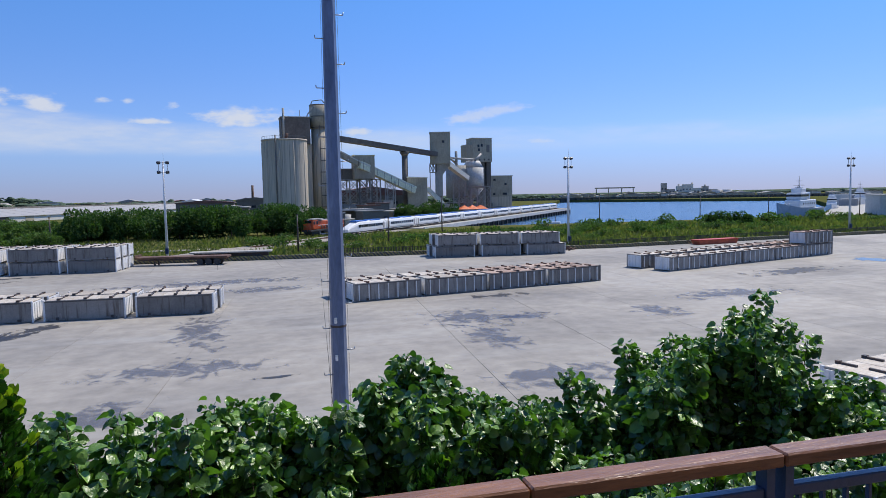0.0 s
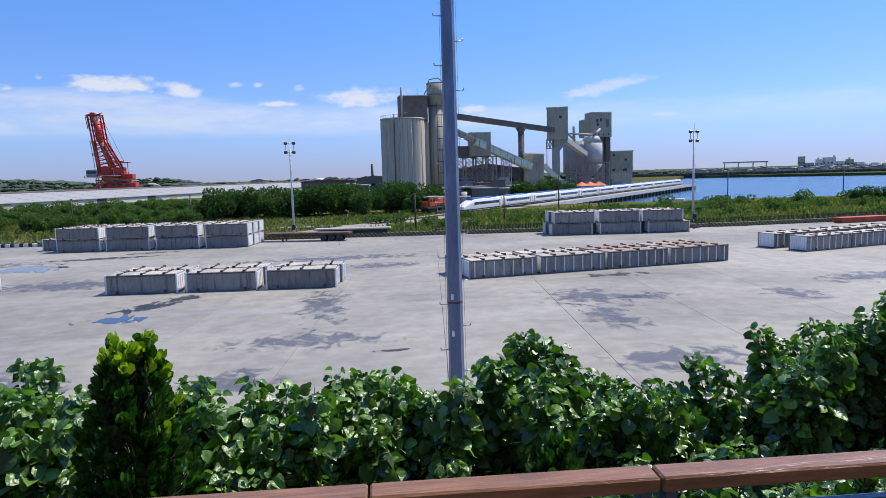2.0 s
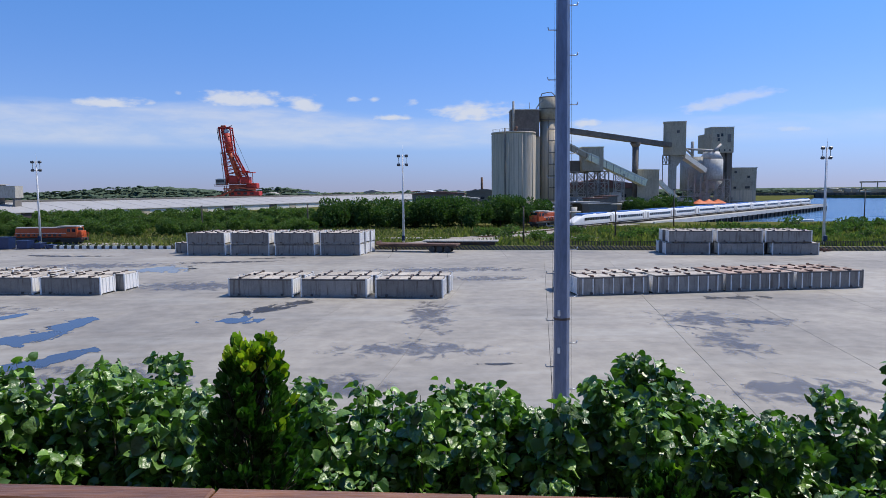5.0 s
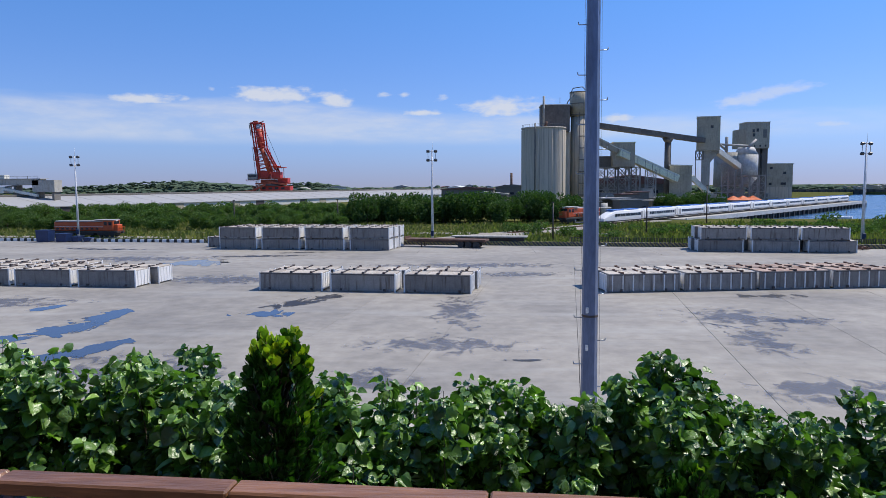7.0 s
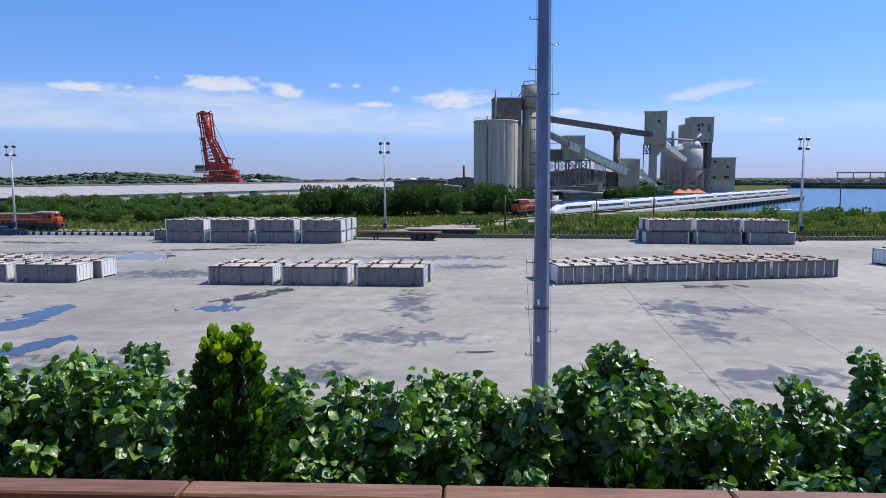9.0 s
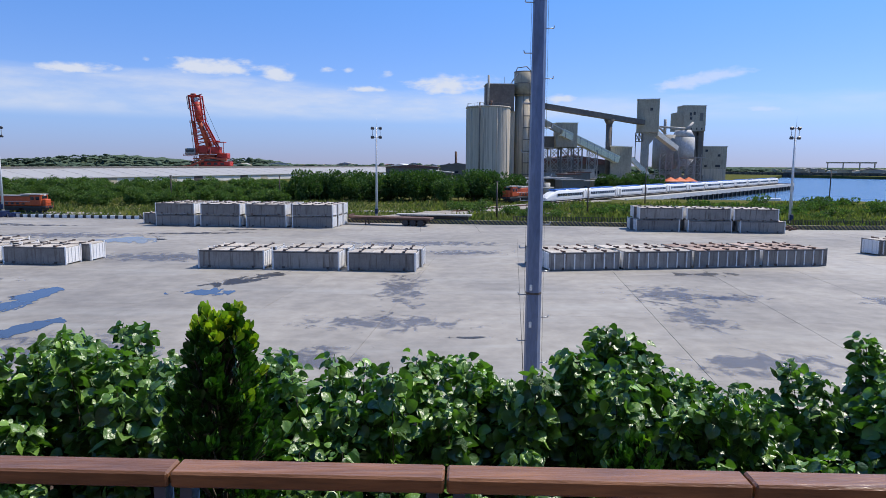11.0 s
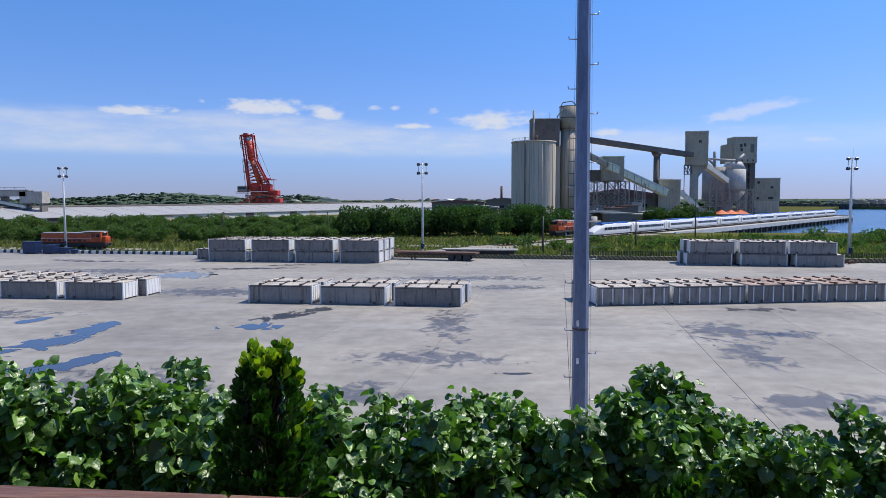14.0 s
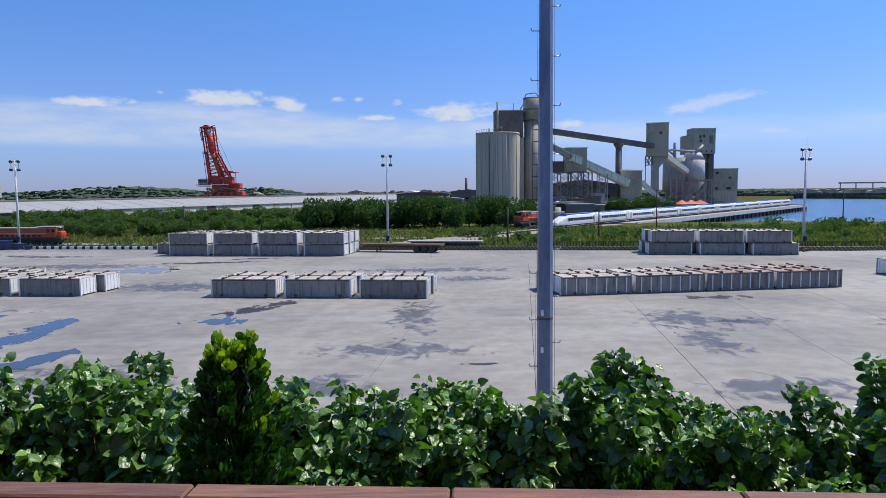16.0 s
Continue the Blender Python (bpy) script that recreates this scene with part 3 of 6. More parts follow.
# ---- the near pole ----
def steel_pole(x, y):
    ob = thing("steel_pole", "tapered blue-grey steel pole with climbing pegs", "pole", pose(x, y, 0, 0, 0, 8))
    part("foot_plate", Shape().box(0, 0, 0, 0.8, 0.8, 0.05, c=0.01), M_galv, ob)
    part("lower_shaft", Shape().tube((0, 0, 0.04), (0, 0, 6.05), 0.235, 0.205, 8, smooth=False), M_polesteel, ob)
    part("upper_shaft", Shape().tube((0, 0, 5.95), (0, 0, 19), 0.212, 0.15, 8, smooth=False), M_polesteel, ob)
    part("collar", Shape().tube((0, 0, 5.93), (0, 0, 5.99), 0.216, 0.216, 8, smooth=False), M_darksteel, ob)
    z, side = 1.5, 1
    while z < 18.5:
        r = 0.235 - 0.0045 * z
        peg = Shape().tube((0, 0, 0), (0.22, 0, 0), 0.014, n=6).tube((0.22, 0, 0), (0.235, 0, 0.07), 0.014, n=6)
        o = part("climbing_peg", peg, M_galv, ob)
        o.matrix_local = pose(side * (r - 0.02), 0, z, 0, 0, (0 if side > 0 else 180) - 8)
        z += 0.63
        side = -side
    cable = Shape()
    for sgn in (-1, 1):
        cable.tube((sgn * 0.275, -0.02, 3.0), (sgn * 0.20, -0.02, 18), 0.004, n=4)
    part("cable", cable, M_darksteel, ob, "thin dark cables")
    for z in (5.05, 6.05):
        part("plate", Shape().box(-0.13, -0.19, z, 0.07, 0.04, 0.16, c=0.01), M_plate, ob, "small white plate")


steel_pole(2.92, 18.0)


# ---- terrace with wooden handrail ----
RAIL_TURN = -3.55
RAIL = pose(0.05, 1.69, 0, 0, 0, RAIL_TURN)      # middle line of the rail, z up from the yard
RAIL_TOP, RAIL_W, RAIL_T = 8.6, 0.085, 0.042
JOINTS = (-4.2, -3.45, -2.72, -2.02, -1.39, -0.70, 0.0, 0.76, 1.585, 2.40, 3.2, 4.0)

def terrace():
    deck = thing("terrace", "timber terrace floor high above the yard", "terrace", kind="structure")
    for i in range(22):
        part("floor_board", Shape().box(0, 0, 0, 9, 0.135, 0.03, c=0.004), M_deck, deck).matrix_local = RAIL @ pose(0, -0.02 - i * 0.141, 7.47)
    part("edge_beam", Shape().box(0, 0.02, 7.1, 9, 0.16, 0.4, RAIL), M_planter, deck)
    part("support_wall", Shape().box(0, -1.6, -0.1, 9, 2.8, 7.2, RAIL), M_planter, deck)
    ob = thing("railing", "blue-grey steel railing with a reddish hardwood handrail", "railing", kind="structure")
    for a, b in zip(JOINTS, JOINTS[1:]):
        plank = Shape().box((a + b) / 2, 0, RAIL_TOP - RAIL_T, b - a - 0.006, RAIL_W, RAIL_T, RAIL, c=0.006)
        part("handrail_plank", plank, M_wood, ob, "worn reddish hardwood")
        for e in (a + 0.034, b - 0.034):
            part("post", Shape().box(e, 0.005, 7.5, 0.03, 0.05, 1.058, RAIL), M_rail, ob)
        part("top_bar", Shape().box((a + b) / 2, 0.005, RAIL_TOP - 0.15, b - a - 0.1, 0.036, 0.036, RAIL, c=0.004), M_rail, ob)
        part("bottom_bar", Shape().box((a + b) / 2, 0.005, 7.6, b - a - 0.1, 0.036, 0.036, RAIL, c=0.004), M_rail, ob)
        k = int((b - a) / 0.085)
        for i in range(1, k):
            part("baluster", Shape().box(a + (b - a) * i / k, 0.005, 7.63, 0.010, 0.016, 0.83, RAIL), M_rail, ob)
    # Unseen wall, added to close the back and cut skylight on the hedge.
    wb = thing("skylight_block_wall", "dark plain wall added unseen behind the terrace to cut skylight", "wall", kind="structure")
    part("wall", Shape().box(0, -3.6, -0.1, 26, 0.4, 13.5, RAIL), M_skyblock, wb)
    pl = thing("planter", "long concrete planter with dark soil", "planter", kind="structure")
    part("planter_wall", Shape().box(0, 4.3, 6.4, 16, 0.22, 0.82, RAIL, c=0.02), M_planter, pl)
    part("planter_base", Shape().box(0, 2.25, -0.1, 16, 3.85, 6.5, RAIL), M_planter, pl)
    part("soil", Shape().box(0, 2.3, 6.4, 15.8, 3.7, 0.35, RAIL), M_mulch, pl)


terrace()


# ---- foliage ----
def heart_leaf(size, fold, curl):
    """A broad leaf, folded along its rib; stalk at the origin, tip along +y."""
    out = [(0, 0), (0.32, -0.08), (0.54, 0.14), (0.53, 0.48), (0.30, 0.80), (0, 1.0)]
    vs, fs = [], []
    rib = [(0, y, -curl * y * y) for y in (0, 0.25, 0.55, 1.0)]
    vs += rib
    for s in (1, -1):
        o = len(vs)
        vs += [(s * x, y, fold * abs(x) - curl * y * y) for x, y in out[1:5]]
        q = [(0, o, o + 1), (0, o + 1, 1), (1, o + 1, o + 2), (1, o + 2, 2), (2, o + 2, o + 3), (2, o + 3, 3)]
        fs += [f if s > 0 else f[::-1] for f in q]
    return [tuple(c * size for c in v) for v in vs], fs


def spoon_leaf(size):
    """A small fleshy leaf, rounded at its tip."""
    vs = [(0, 0, 0), (0.2, 0.35, 0.05), (0.33, 0.68, 0.07), (0.17, 0.97, 0.0), (-0.17, 0.97, 0.0), (-0.33, 0.68, 0.07), (-0.2, 0.35, 0.05), (0, 0.6, -0.03)]
    fs = [(0, 1, 7), (1, 2, 7), (2, 3, 7), (3, 4, 7), (4, 5, 7), (5, 6, 7), (6, 0, 7)]
    return [tuple(c * size for c in v) for v in vs], fs


def turn_to(direction, roll=0.0):
    return Vector(direction).to_track_quat("Y", "Z").to_matrix().to_4x4() @ Matrix.Rotation(roll, 4, "Y")


LEAVES = [heart_leaf(1.0, 0.4, 0.35), heart_leaf(1.0, -0.3, 0.6), heart_leaf(1.0, 0.6, 0.2)]
leaf_mesh = [Shape().add(*l, None, True).mesh("leaf", M_leaf) for l in LEAVES]


def hedge_shrub(x, y, foot, top, wide, deep, count, seed, size=0.073, loose=30):
    """A leafy shrub: upright stems, each with broad leaves all the way up."""
    r = random.Random(seed)
    ob = thing("hedge_shrub", "dense green shrub with broad glossy heart-shaped leaves", "shrub", pose(x, y, foot), "shrubs in the planter")
    h = top - foot
    stems, leaves, single_leaves = Shape(), Shape(), []
    n_stems = int(wide * 15)
    for k in range(n_stems):
        u = (k + r.random()) / n_stems - 0.5
        sx, sy = u * wide, r.uniform(-0.5, 0.5) * deep
        crown = (1 - 0.20 * abs(2 * u) ** 2.5) * (1 - 0.30 * r.random() ** 1.2) * h
        sprig = r.random() < 0.16
        if sprig:
            crown += r.uniform(0.06, 0.16)
        base = Vector((sx * 0.55, sy * 0.5, 0))
        tip = Vector((sx + r.uniform(-0.08, 0.08), sy, crown))
        bend = Vector((r.uniform(-0.06, 0.06), r.uniform(-0.06, 0.06), 0))
        pts = [base.lerp(tip, t) + bend * math.sin(t * 3.1) for t in (0, 0.35, 0.7, 1.0)]
        for i in range(3):
            stems.tube(pts[i], pts[i + 1], 0.009 - 0.0022 * i, 0.009 - 0.0022 * (i + 1), 4, caps=False)
        m = int((2.8 if sprig else 4.2) * count / n_stems)
        for j in range(m):
            t = 1 - (r.random() ** 1.25) * 0.88
            p = base.lerp(tip, t) + bend * math.sin(t * 3.1)
            a = r.uniform(0, 2 * math.pi)
            out = r.uniform(0.02, 0.14) * (1.25 - 0.6 * t)
            s = size * r.uniform(0.5, 1.3) * (0.75 if t > 0.93 else 1.0)
            p = p + Vector((math.cos(a) * out, math.sin(a) * out, r.uniform(-0.02, 0.05)))
            d = Vector((math.cos(a), math.sin(a), r.uniform(-0.9, 0.7)))
            mt = Matrix.Translation(p) @ turn_to(d, r.gauss(0, 0.85)) @ Matrix.Scale(s, 4)
            kind = r.randrange(3)
            front = p.y < 0.0 and t > 0.5
            if front and len(single_leaves) < loose and r.random() < 0.25:
                single_leaves.append((kind, mt))
            else:
                leaves.add(*LEAVES[kind], mt, True)
    tagged(part("stem", stems, M_bark, ob), kind="stuff")
    tagged(part("foliage", leaves, M_leaf, ob), kind="stuff")
    for kind, mt in single_leaves:
        part("leaf", leaf_mesh[kind], None, ob).matrix_local = mt


def upright_shrub(x, y, foot, top, radius, count, seed, yellow, m_leaf=M_shrubleaf):
    """An upright tapering shrub: steep branches that end in rosettes of round fleshy leaves."""
    r = random.Random(seed)
    ob = thing("upright_shrub", "upright dark green shrub with small fleshy leaves and yellow tips", "shrub", pose(x, y, foot), "shrubs in the planter")
    h = top - foot
    stems, green, young = Shape(), Shape(), Shape()
    lf = spoon_leaf(1.0)
    for k in range(count):
        t = r.random() ** 0.75
        z = h * (0.05 + 0.95 * t)
        taper = 1.12 - 0.15 * t if t < 0.6 else 1.03 - 0.58 * ((t - 0.6) / 0.4) ** 1.6
        rad = radius * taper * math.sqrt(r.uniform(0.12, 1)) * r.uniform(0.85, 1.12)
        a = r.uniform(0, 2 * math.pi)
        p = Vector((rad * math.cos(a), rad * math.sin(a), z + r.uniform(-0.05, 0.02)))
        root = Vector((p.x * 0.35, p.y * 0.35, max(0.0, z - r.uniform(0.14, 0.3))))
        stems.tube(root, p, 0.006, 0.003, 4, caps=False)
        # Yellow rosettes: most at the top, more on the +x side, few elsewhere.
        is_yellow = r.random() < yellow * (4.0 if t > 0.94 else 0.45 if math.cos(a) > 0.3 else 0.12)
        axis = (p - root).normalized()
        n = r.randint(7, 11)
        for j in range(n):
            b = 2.4 * j + r.uniform(-0.3, 0.3)
            up = j / n
            out = Vector((math.cos(b), math.sin(b), 0))
            d = (out * (0.75 - 0.4 * up) + axis * (0.8 + 0.8 * up)).normalized()
            s = r.uniform(0.056, 0.085) * (1.0 - 0.2 * up)
            q = p - axis * (0.09 * (1 - up))
            flat = (out - d * out.dot(d)).normalized()
            face = Matrix((d.cross(flat), d, flat)).transposed().to_4x4() @ Matrix.Rotation(r.gauss(0, 0.4), 4, "Y")
            (young if is_yellow and up > 0.3 else green).add(*lf, Matrix.Translation(q) @ face @ Matrix.Scale(s, 4), True)
    stems.tube((0, 0, 0), (0.02, 0, h * 0.9), 0.02, 0.008, 6)
    tagged(part("stem", stems, M_bark, ob), kind="stuff")
    tagged(part("foliage", green, m_leaf, ob), kind="stuff")
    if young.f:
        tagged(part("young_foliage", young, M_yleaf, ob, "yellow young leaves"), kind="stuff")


# near row: x, y, top, width, depth, leaves
for i, (x, y, top, wide, deep, count) in enumerate((
        (-3.75, 4.55, 8.42, 1.1, 1.1, 800), (-2.95, 4.45, 8.44, 1.0, 1.1, 800), (-2.2, 4.5, 8.44, 0.9, 1.0, 800),
        (-1.68, 4.3, 8.27, 0.8, 1.0, 620), (-1.1, 4.6, 8.2, 0.6, 0.8, 400), (-0.78, 4.5, 8.22, 0.7, 0.9, 560), (-0.2, 4.5, 8.21, 0.6, 0.9, 540), (0.28, 4.45, 8.20, 0.7, 1.0, 620),
        (0.66, 4.5, 8.20, 0.5, 1.0, 520), (1.22, 4.6, 8.34, 0.6, 1.1, 700), (1.6, 4.55, 8.34, 0.6, 1.0, 560), (2.0, 4.5, 8.08, 0.7, 1.0, 620), (2.55, 4.5, 7.68, 0.8, 1.0, 500),
        (3.0, 4.5, 8.12, 0.7, 1.1, 620), (3.55, 4.5, 8.47, 0.8, 1.2, 1000), (4.12, 4.4, 8.60, 0.72, 1.1, 900), (4.62, 4.3, 8.22, 0.4, 0.9, 320), (5.0, 4.2, 7.98, 0.6, 1.0, 480), (5.6, 4.1, 7.6, 0.7, 1.0, 360),
        (-4.6, 4.5, 8.3, 1.0, 1.1, 500))):
    hedge_shrub(x, y, 6.75, top - 0.12, wide * 1.12, deep, count, 100 + i, 0.078 if x < -1.4 else 0.074)
# lower front growth that hides the soil
for i, x in enumerate((-3.4, -2.5, -1.6, -0.5, 0.4, 1.3, 2.2, 3.1, 4.0, 4.9)):
    hedge_shrub(x, 3.55, 6.75, 7.62 + 0.12 * math.sin(i * 2.3), 1.1, 0.8, 430, 200 + i, 0.07, 8)
upright_shrub(-1.08, 3.55, 6.75, 8.62, 0.275, 480, 31, 0.2)
upright_shrub(1.05, 3.25, 6.75, 8.02, 0.17, 200, 32, 0.02)
upright_shrub(-2.25, 2.75, 6.75, 7.9, 0.2, 120, 33, 0.4)
upright_shrub(2.35, 2.75, 6.75, 7.98, 0.12, 70, 34, 0.4)
upright_shrub(-3.0, 3.3, 6.75, 7.9, 0.2, 160, 35, 0.2)


def clump_mesh(name, material, seed, count, spread, size, tall=1.0, lift=0.0):
    """A crown of many small leaf tufts in uneven lobes."""
    r = random.Random(seed)
    s = Shape()
    lobes = [(Vector((r.uniform(-1, 1) * spread * 0.62, r.uniform(-1, 1) * spread * 0.5, lift + tall * r.uniform(0.18, 0.78))), r.uniform(0.3, 0.52)) for _ in range(9)]
    for k in range(count):
        c, rad = lobes[r.randrange(9)]
        d = Vector((r.gauss(0, 1), r.gauss(0, 1), r.gauss(0, 0.8))).normalized()
        p = c + Vector((d.x * rad * spread, d.y * rad * spread, d.z * rad * tall * 0.62)) * r.uniform(0.7, 1.04)
        p.z = max(p.z, lift + 0.03)
        q = size * r.uniform(0.5, 1.2)
        t = turn_to(d + Vector((r.gauss(0, 0.6), r.gauss(0, 0.6), r.gauss(0.2, 0.5))), r.uniform(0, 3.1))
        s.add([(0, 0, 0), (0.42 * q, 0.5 * q, 0.12 * q), (0, q, 0), (-0.42 * q, 0.5 * q, 0.12 * q)], [(0, 1, 2), (0, 2, 3)], Matrix.Translation(p) @ t)
    return s.mesh(name, material)


def wood_mesh(seed, tall, spread):
    r = random.Random(seed)
    s = Shape().tube((0, 0, 0), (0.02, 0, tall * 0.45), 0.10, 0.06, 6)
    for _ in range(6):
        a = r.uniform(0, 6.28)
        s.tube((0, 0, tall * r.uniform(0.12, 0.4)), (math.cos(a) * spread * 0.5, math.sin(a) * spread * 0.5, tall * r.uniform(0.5, 0.75)), 0.06, 0.02, 5)
    return s.mesh("trunk", M_bark)


BUSH = [(clump_mesh("crown", M_bush, 300 + i, 2600, 3.4, 0.42, 5.2), wood_mesh(310 + i, 5.0, 3.0)) for i in range(3)]
TREE = [(clump_mesh("crown", M_tree, 320 + i, 2600, 3.7, 0.46, 6.0), wood_mesh(330 + i, 5.6, 3.2)) for i in range(3)]
LOW = [(clump_mesh("crown", M_bush, 340 + i, 700, 2.4, 0.34, 2.0), wood_mesh(350 + i, 1.6, 2.0)) for i in range(3)]


def bush(kind, i, x, y, scale, flat, label, group):
    crown, wood = kind[i % 3]
    ob = thing("bush", label, "bush", pose(x, y, GROUND_Z, 0, 0, (i * 77) % 360), group)
    a = part("trunk", wood, None, ob)
    b = part("crown", crown, None, ob)
    a.scale = b.scale = (scale, scale, scale * flat)


r = random.Random(5)
for i in range(46):
    x = -150 + i * 3.15 + r.uniform(-1, 1)
    bush(BUSH, i, x, 172 + r.uniform(-6, 9), r.uniform(0.8, 1.05), r.uniform(0.7, 0.9), "rounded green bush at the edge of the field", "bushes behind the tracks")
for i in range(58):
    x = -150 + i * 2.1 + r.uniform(-1, 1)
    bush(BUSH, i, x, 155 + r.uniform(-9, 9) - 0.02 * x, r.uniform(0.6, 0.85), r.uniform(0.75, 0.95), "rounded green bush at the edge of the field", "bushes behind the tracks")
for i in range(46):
    x = -165 + i * 3.0 + r.uniform(-1.5, 1.5)
    bush(BUSH, i, x, 190 + r.uniform(-5, 8), r.uniform(1.0, 1.2), 0.85, "rounded green bush at the edge of the field", "bushes behind the tracks")
for i in range(34):
    bush(BUSH, i, -125 + i * 3.2 + r.uniform(-1, 1), 214 + r.uniform(-6, 8), r.uniform(1.0, 1.2), 0.8, "rounded green bush at the edge of the field", "bushes behind the tracks")
for i in range(18):
    bush(TREE, i, -33 + i * 3.3 + r.uniform(-0.8, 0.8), 181 + r.uniform(-3, 4), r.uniform(1.0, 1.25), r.uniform(0.9, 1.1), "dense dark green tree with a low crown", "dark trees by the tracks")
for i in range(16):
    bush(TREE, i, -28 + i * 3.1 + r.uniform(-0.8, 0.8), 172 + r.uniform(-5, 6), r.uniform(1.0, 1.25), r.uniform(0.9, 1.1), "dense dark green tree with a low crown", "dark trees by the tracks")
for i in range(7):
    bush(TREE, i, 62 + i * 3.0 + r.uniform(-1, 1), 236 + r.uniform(-3, 5), r.uniform(0.9, 1.2), 0.95, "dark tree between the plant and the train", "dark trees at the plant")
for i in range(34):
    x = 8 + i * 3.7 + r.uniform(-1.5, 1.5)
    bush(LOW, i, x, 128 + r.uniform(-6, 16) + max(0, x - 60) * 0.12, r.uniform(0.8, 1.4), r.uniform(0.7, 1.1), "low scrubby bush in the grass", "scrub along the shore")
for i in range(44):
    bush(LOW, i, 38 + i * 3.6 + r.uniform(-2, 2), 112 + r.uniform(0, 34), r.uniform(0.6, 1.15), r.uniform(0.5, 0.9), "low scrubby bush in the grass", "scrub along the shore")
for i in range(10):
    bush(LOW, i, 60 + i * 13 + r.uniform(-3, 3), 150 + r.uniform(-4, 8), r.uniform(1.1, 1.7), 1.1, "low scrubby bush in the grass", "scrub along the shore")
for i in range(4):
    bush(TREE, i, 121 + i * 3.0, 146 + r.uniform(-2, 2), 0.62, 1.0, "round bush standing above the grass", "scrub along the shore")


def grass_field():
    r = np.random.RandomState(3)
    n = 52000
    x = r.uniform(-170, 210, n)
    front = np.where(x < 61, 107.8 - (x - 0) * 0.136, 99.6 + (x - 61) * 0.036) + 1.2
    depth = r.uniform(0, 1, n) ** 1.3
    y = front + depth * np.where(x < 30, 62, 66)
    h = r.uniform(0.35, 0.95, n) * np.where(x > 25, 1.25, 1.0) * (0.55 + 0.6 * np.sin(x * 0.11 + 1) ** 2)
    track = np.abs((x - 27.7) - (y - 160.8) * 0.77) < 6
    h[track] *= 0.2
    h[(x < 30) & (y < front + 7)] *= 0.5
    a = r.uniform(0, math.pi, n)
    w = r.uniform(0.10, 0.32, n) * (0.6 + h)
    lean = r.normal(0, 0.25, (n, 2)) * h[:, None]
    v = np.zeros((n, 3, 3))
    v[:, 0] = np.stack([x - np.cos(a) * w, y - np.sin(a) * w, np.full(n, GROUND_Z)], 1)
    v[:, 1] = np.stack([x + np.cos(a) * w, y + np.sin(a) * w, np.full(n, GROUND_Z)], 1)
    v[:, 2] = np.stack([x + lean[:, 0], y + lean[:, 1], GROUND_Z + h], 1)
    me = bpy.data.meshes.new("grass")
    me.from_pydata(v.reshape(-1, 3).tolist(), [], np.arange(3 * n).reshape(n, 3).tolist())
    me.materials.append(M_grass)
    tagged(new("grass", me), "tall yellow-green grass on the waste ground", "grass", kind="stuff")


grass_field()


# ---- road strip and rails behind the yard ----
def strip(name, p, q, width, z, material, label, category):
    s = Shape()
    d = Vector((q[0] - p[0], q[1] - p[1], 0))
    side = Vector((-d.y, d.x, 0)).normalized() * width / 2
    a, b = Vector((*p, 0)), Vector((*q, 0))
    s.add([a - side, b - side, b + side, a + side] + [k + Vector((0, 0, -0.3)) for k in (a - side, b - side, b + side, a + side)],
          [(0, 1, 2, 3), (0, 4, 5, 1), (1, 5, 6, 2), (2, 6, 7, 3), (3, 7, 4, 0)])
    return single(name, s, material, label, category, pose(0, 0, z), kind="structure")


strip("track_bed", (-6, 118.5), (46, 182), 9, 0.02, M_ballast, "pale gravel bed of the railway", "track")
strip("road", (-60, 139.5), (52, 131), 3.0, 0.0, M_ballast, "pale dirt road through the grass", "road")
strip("track_bed", (-160, 137.5), (-40, 124.5), 4, 0.0, M_ballast, "gravel bed of the siding", "track")


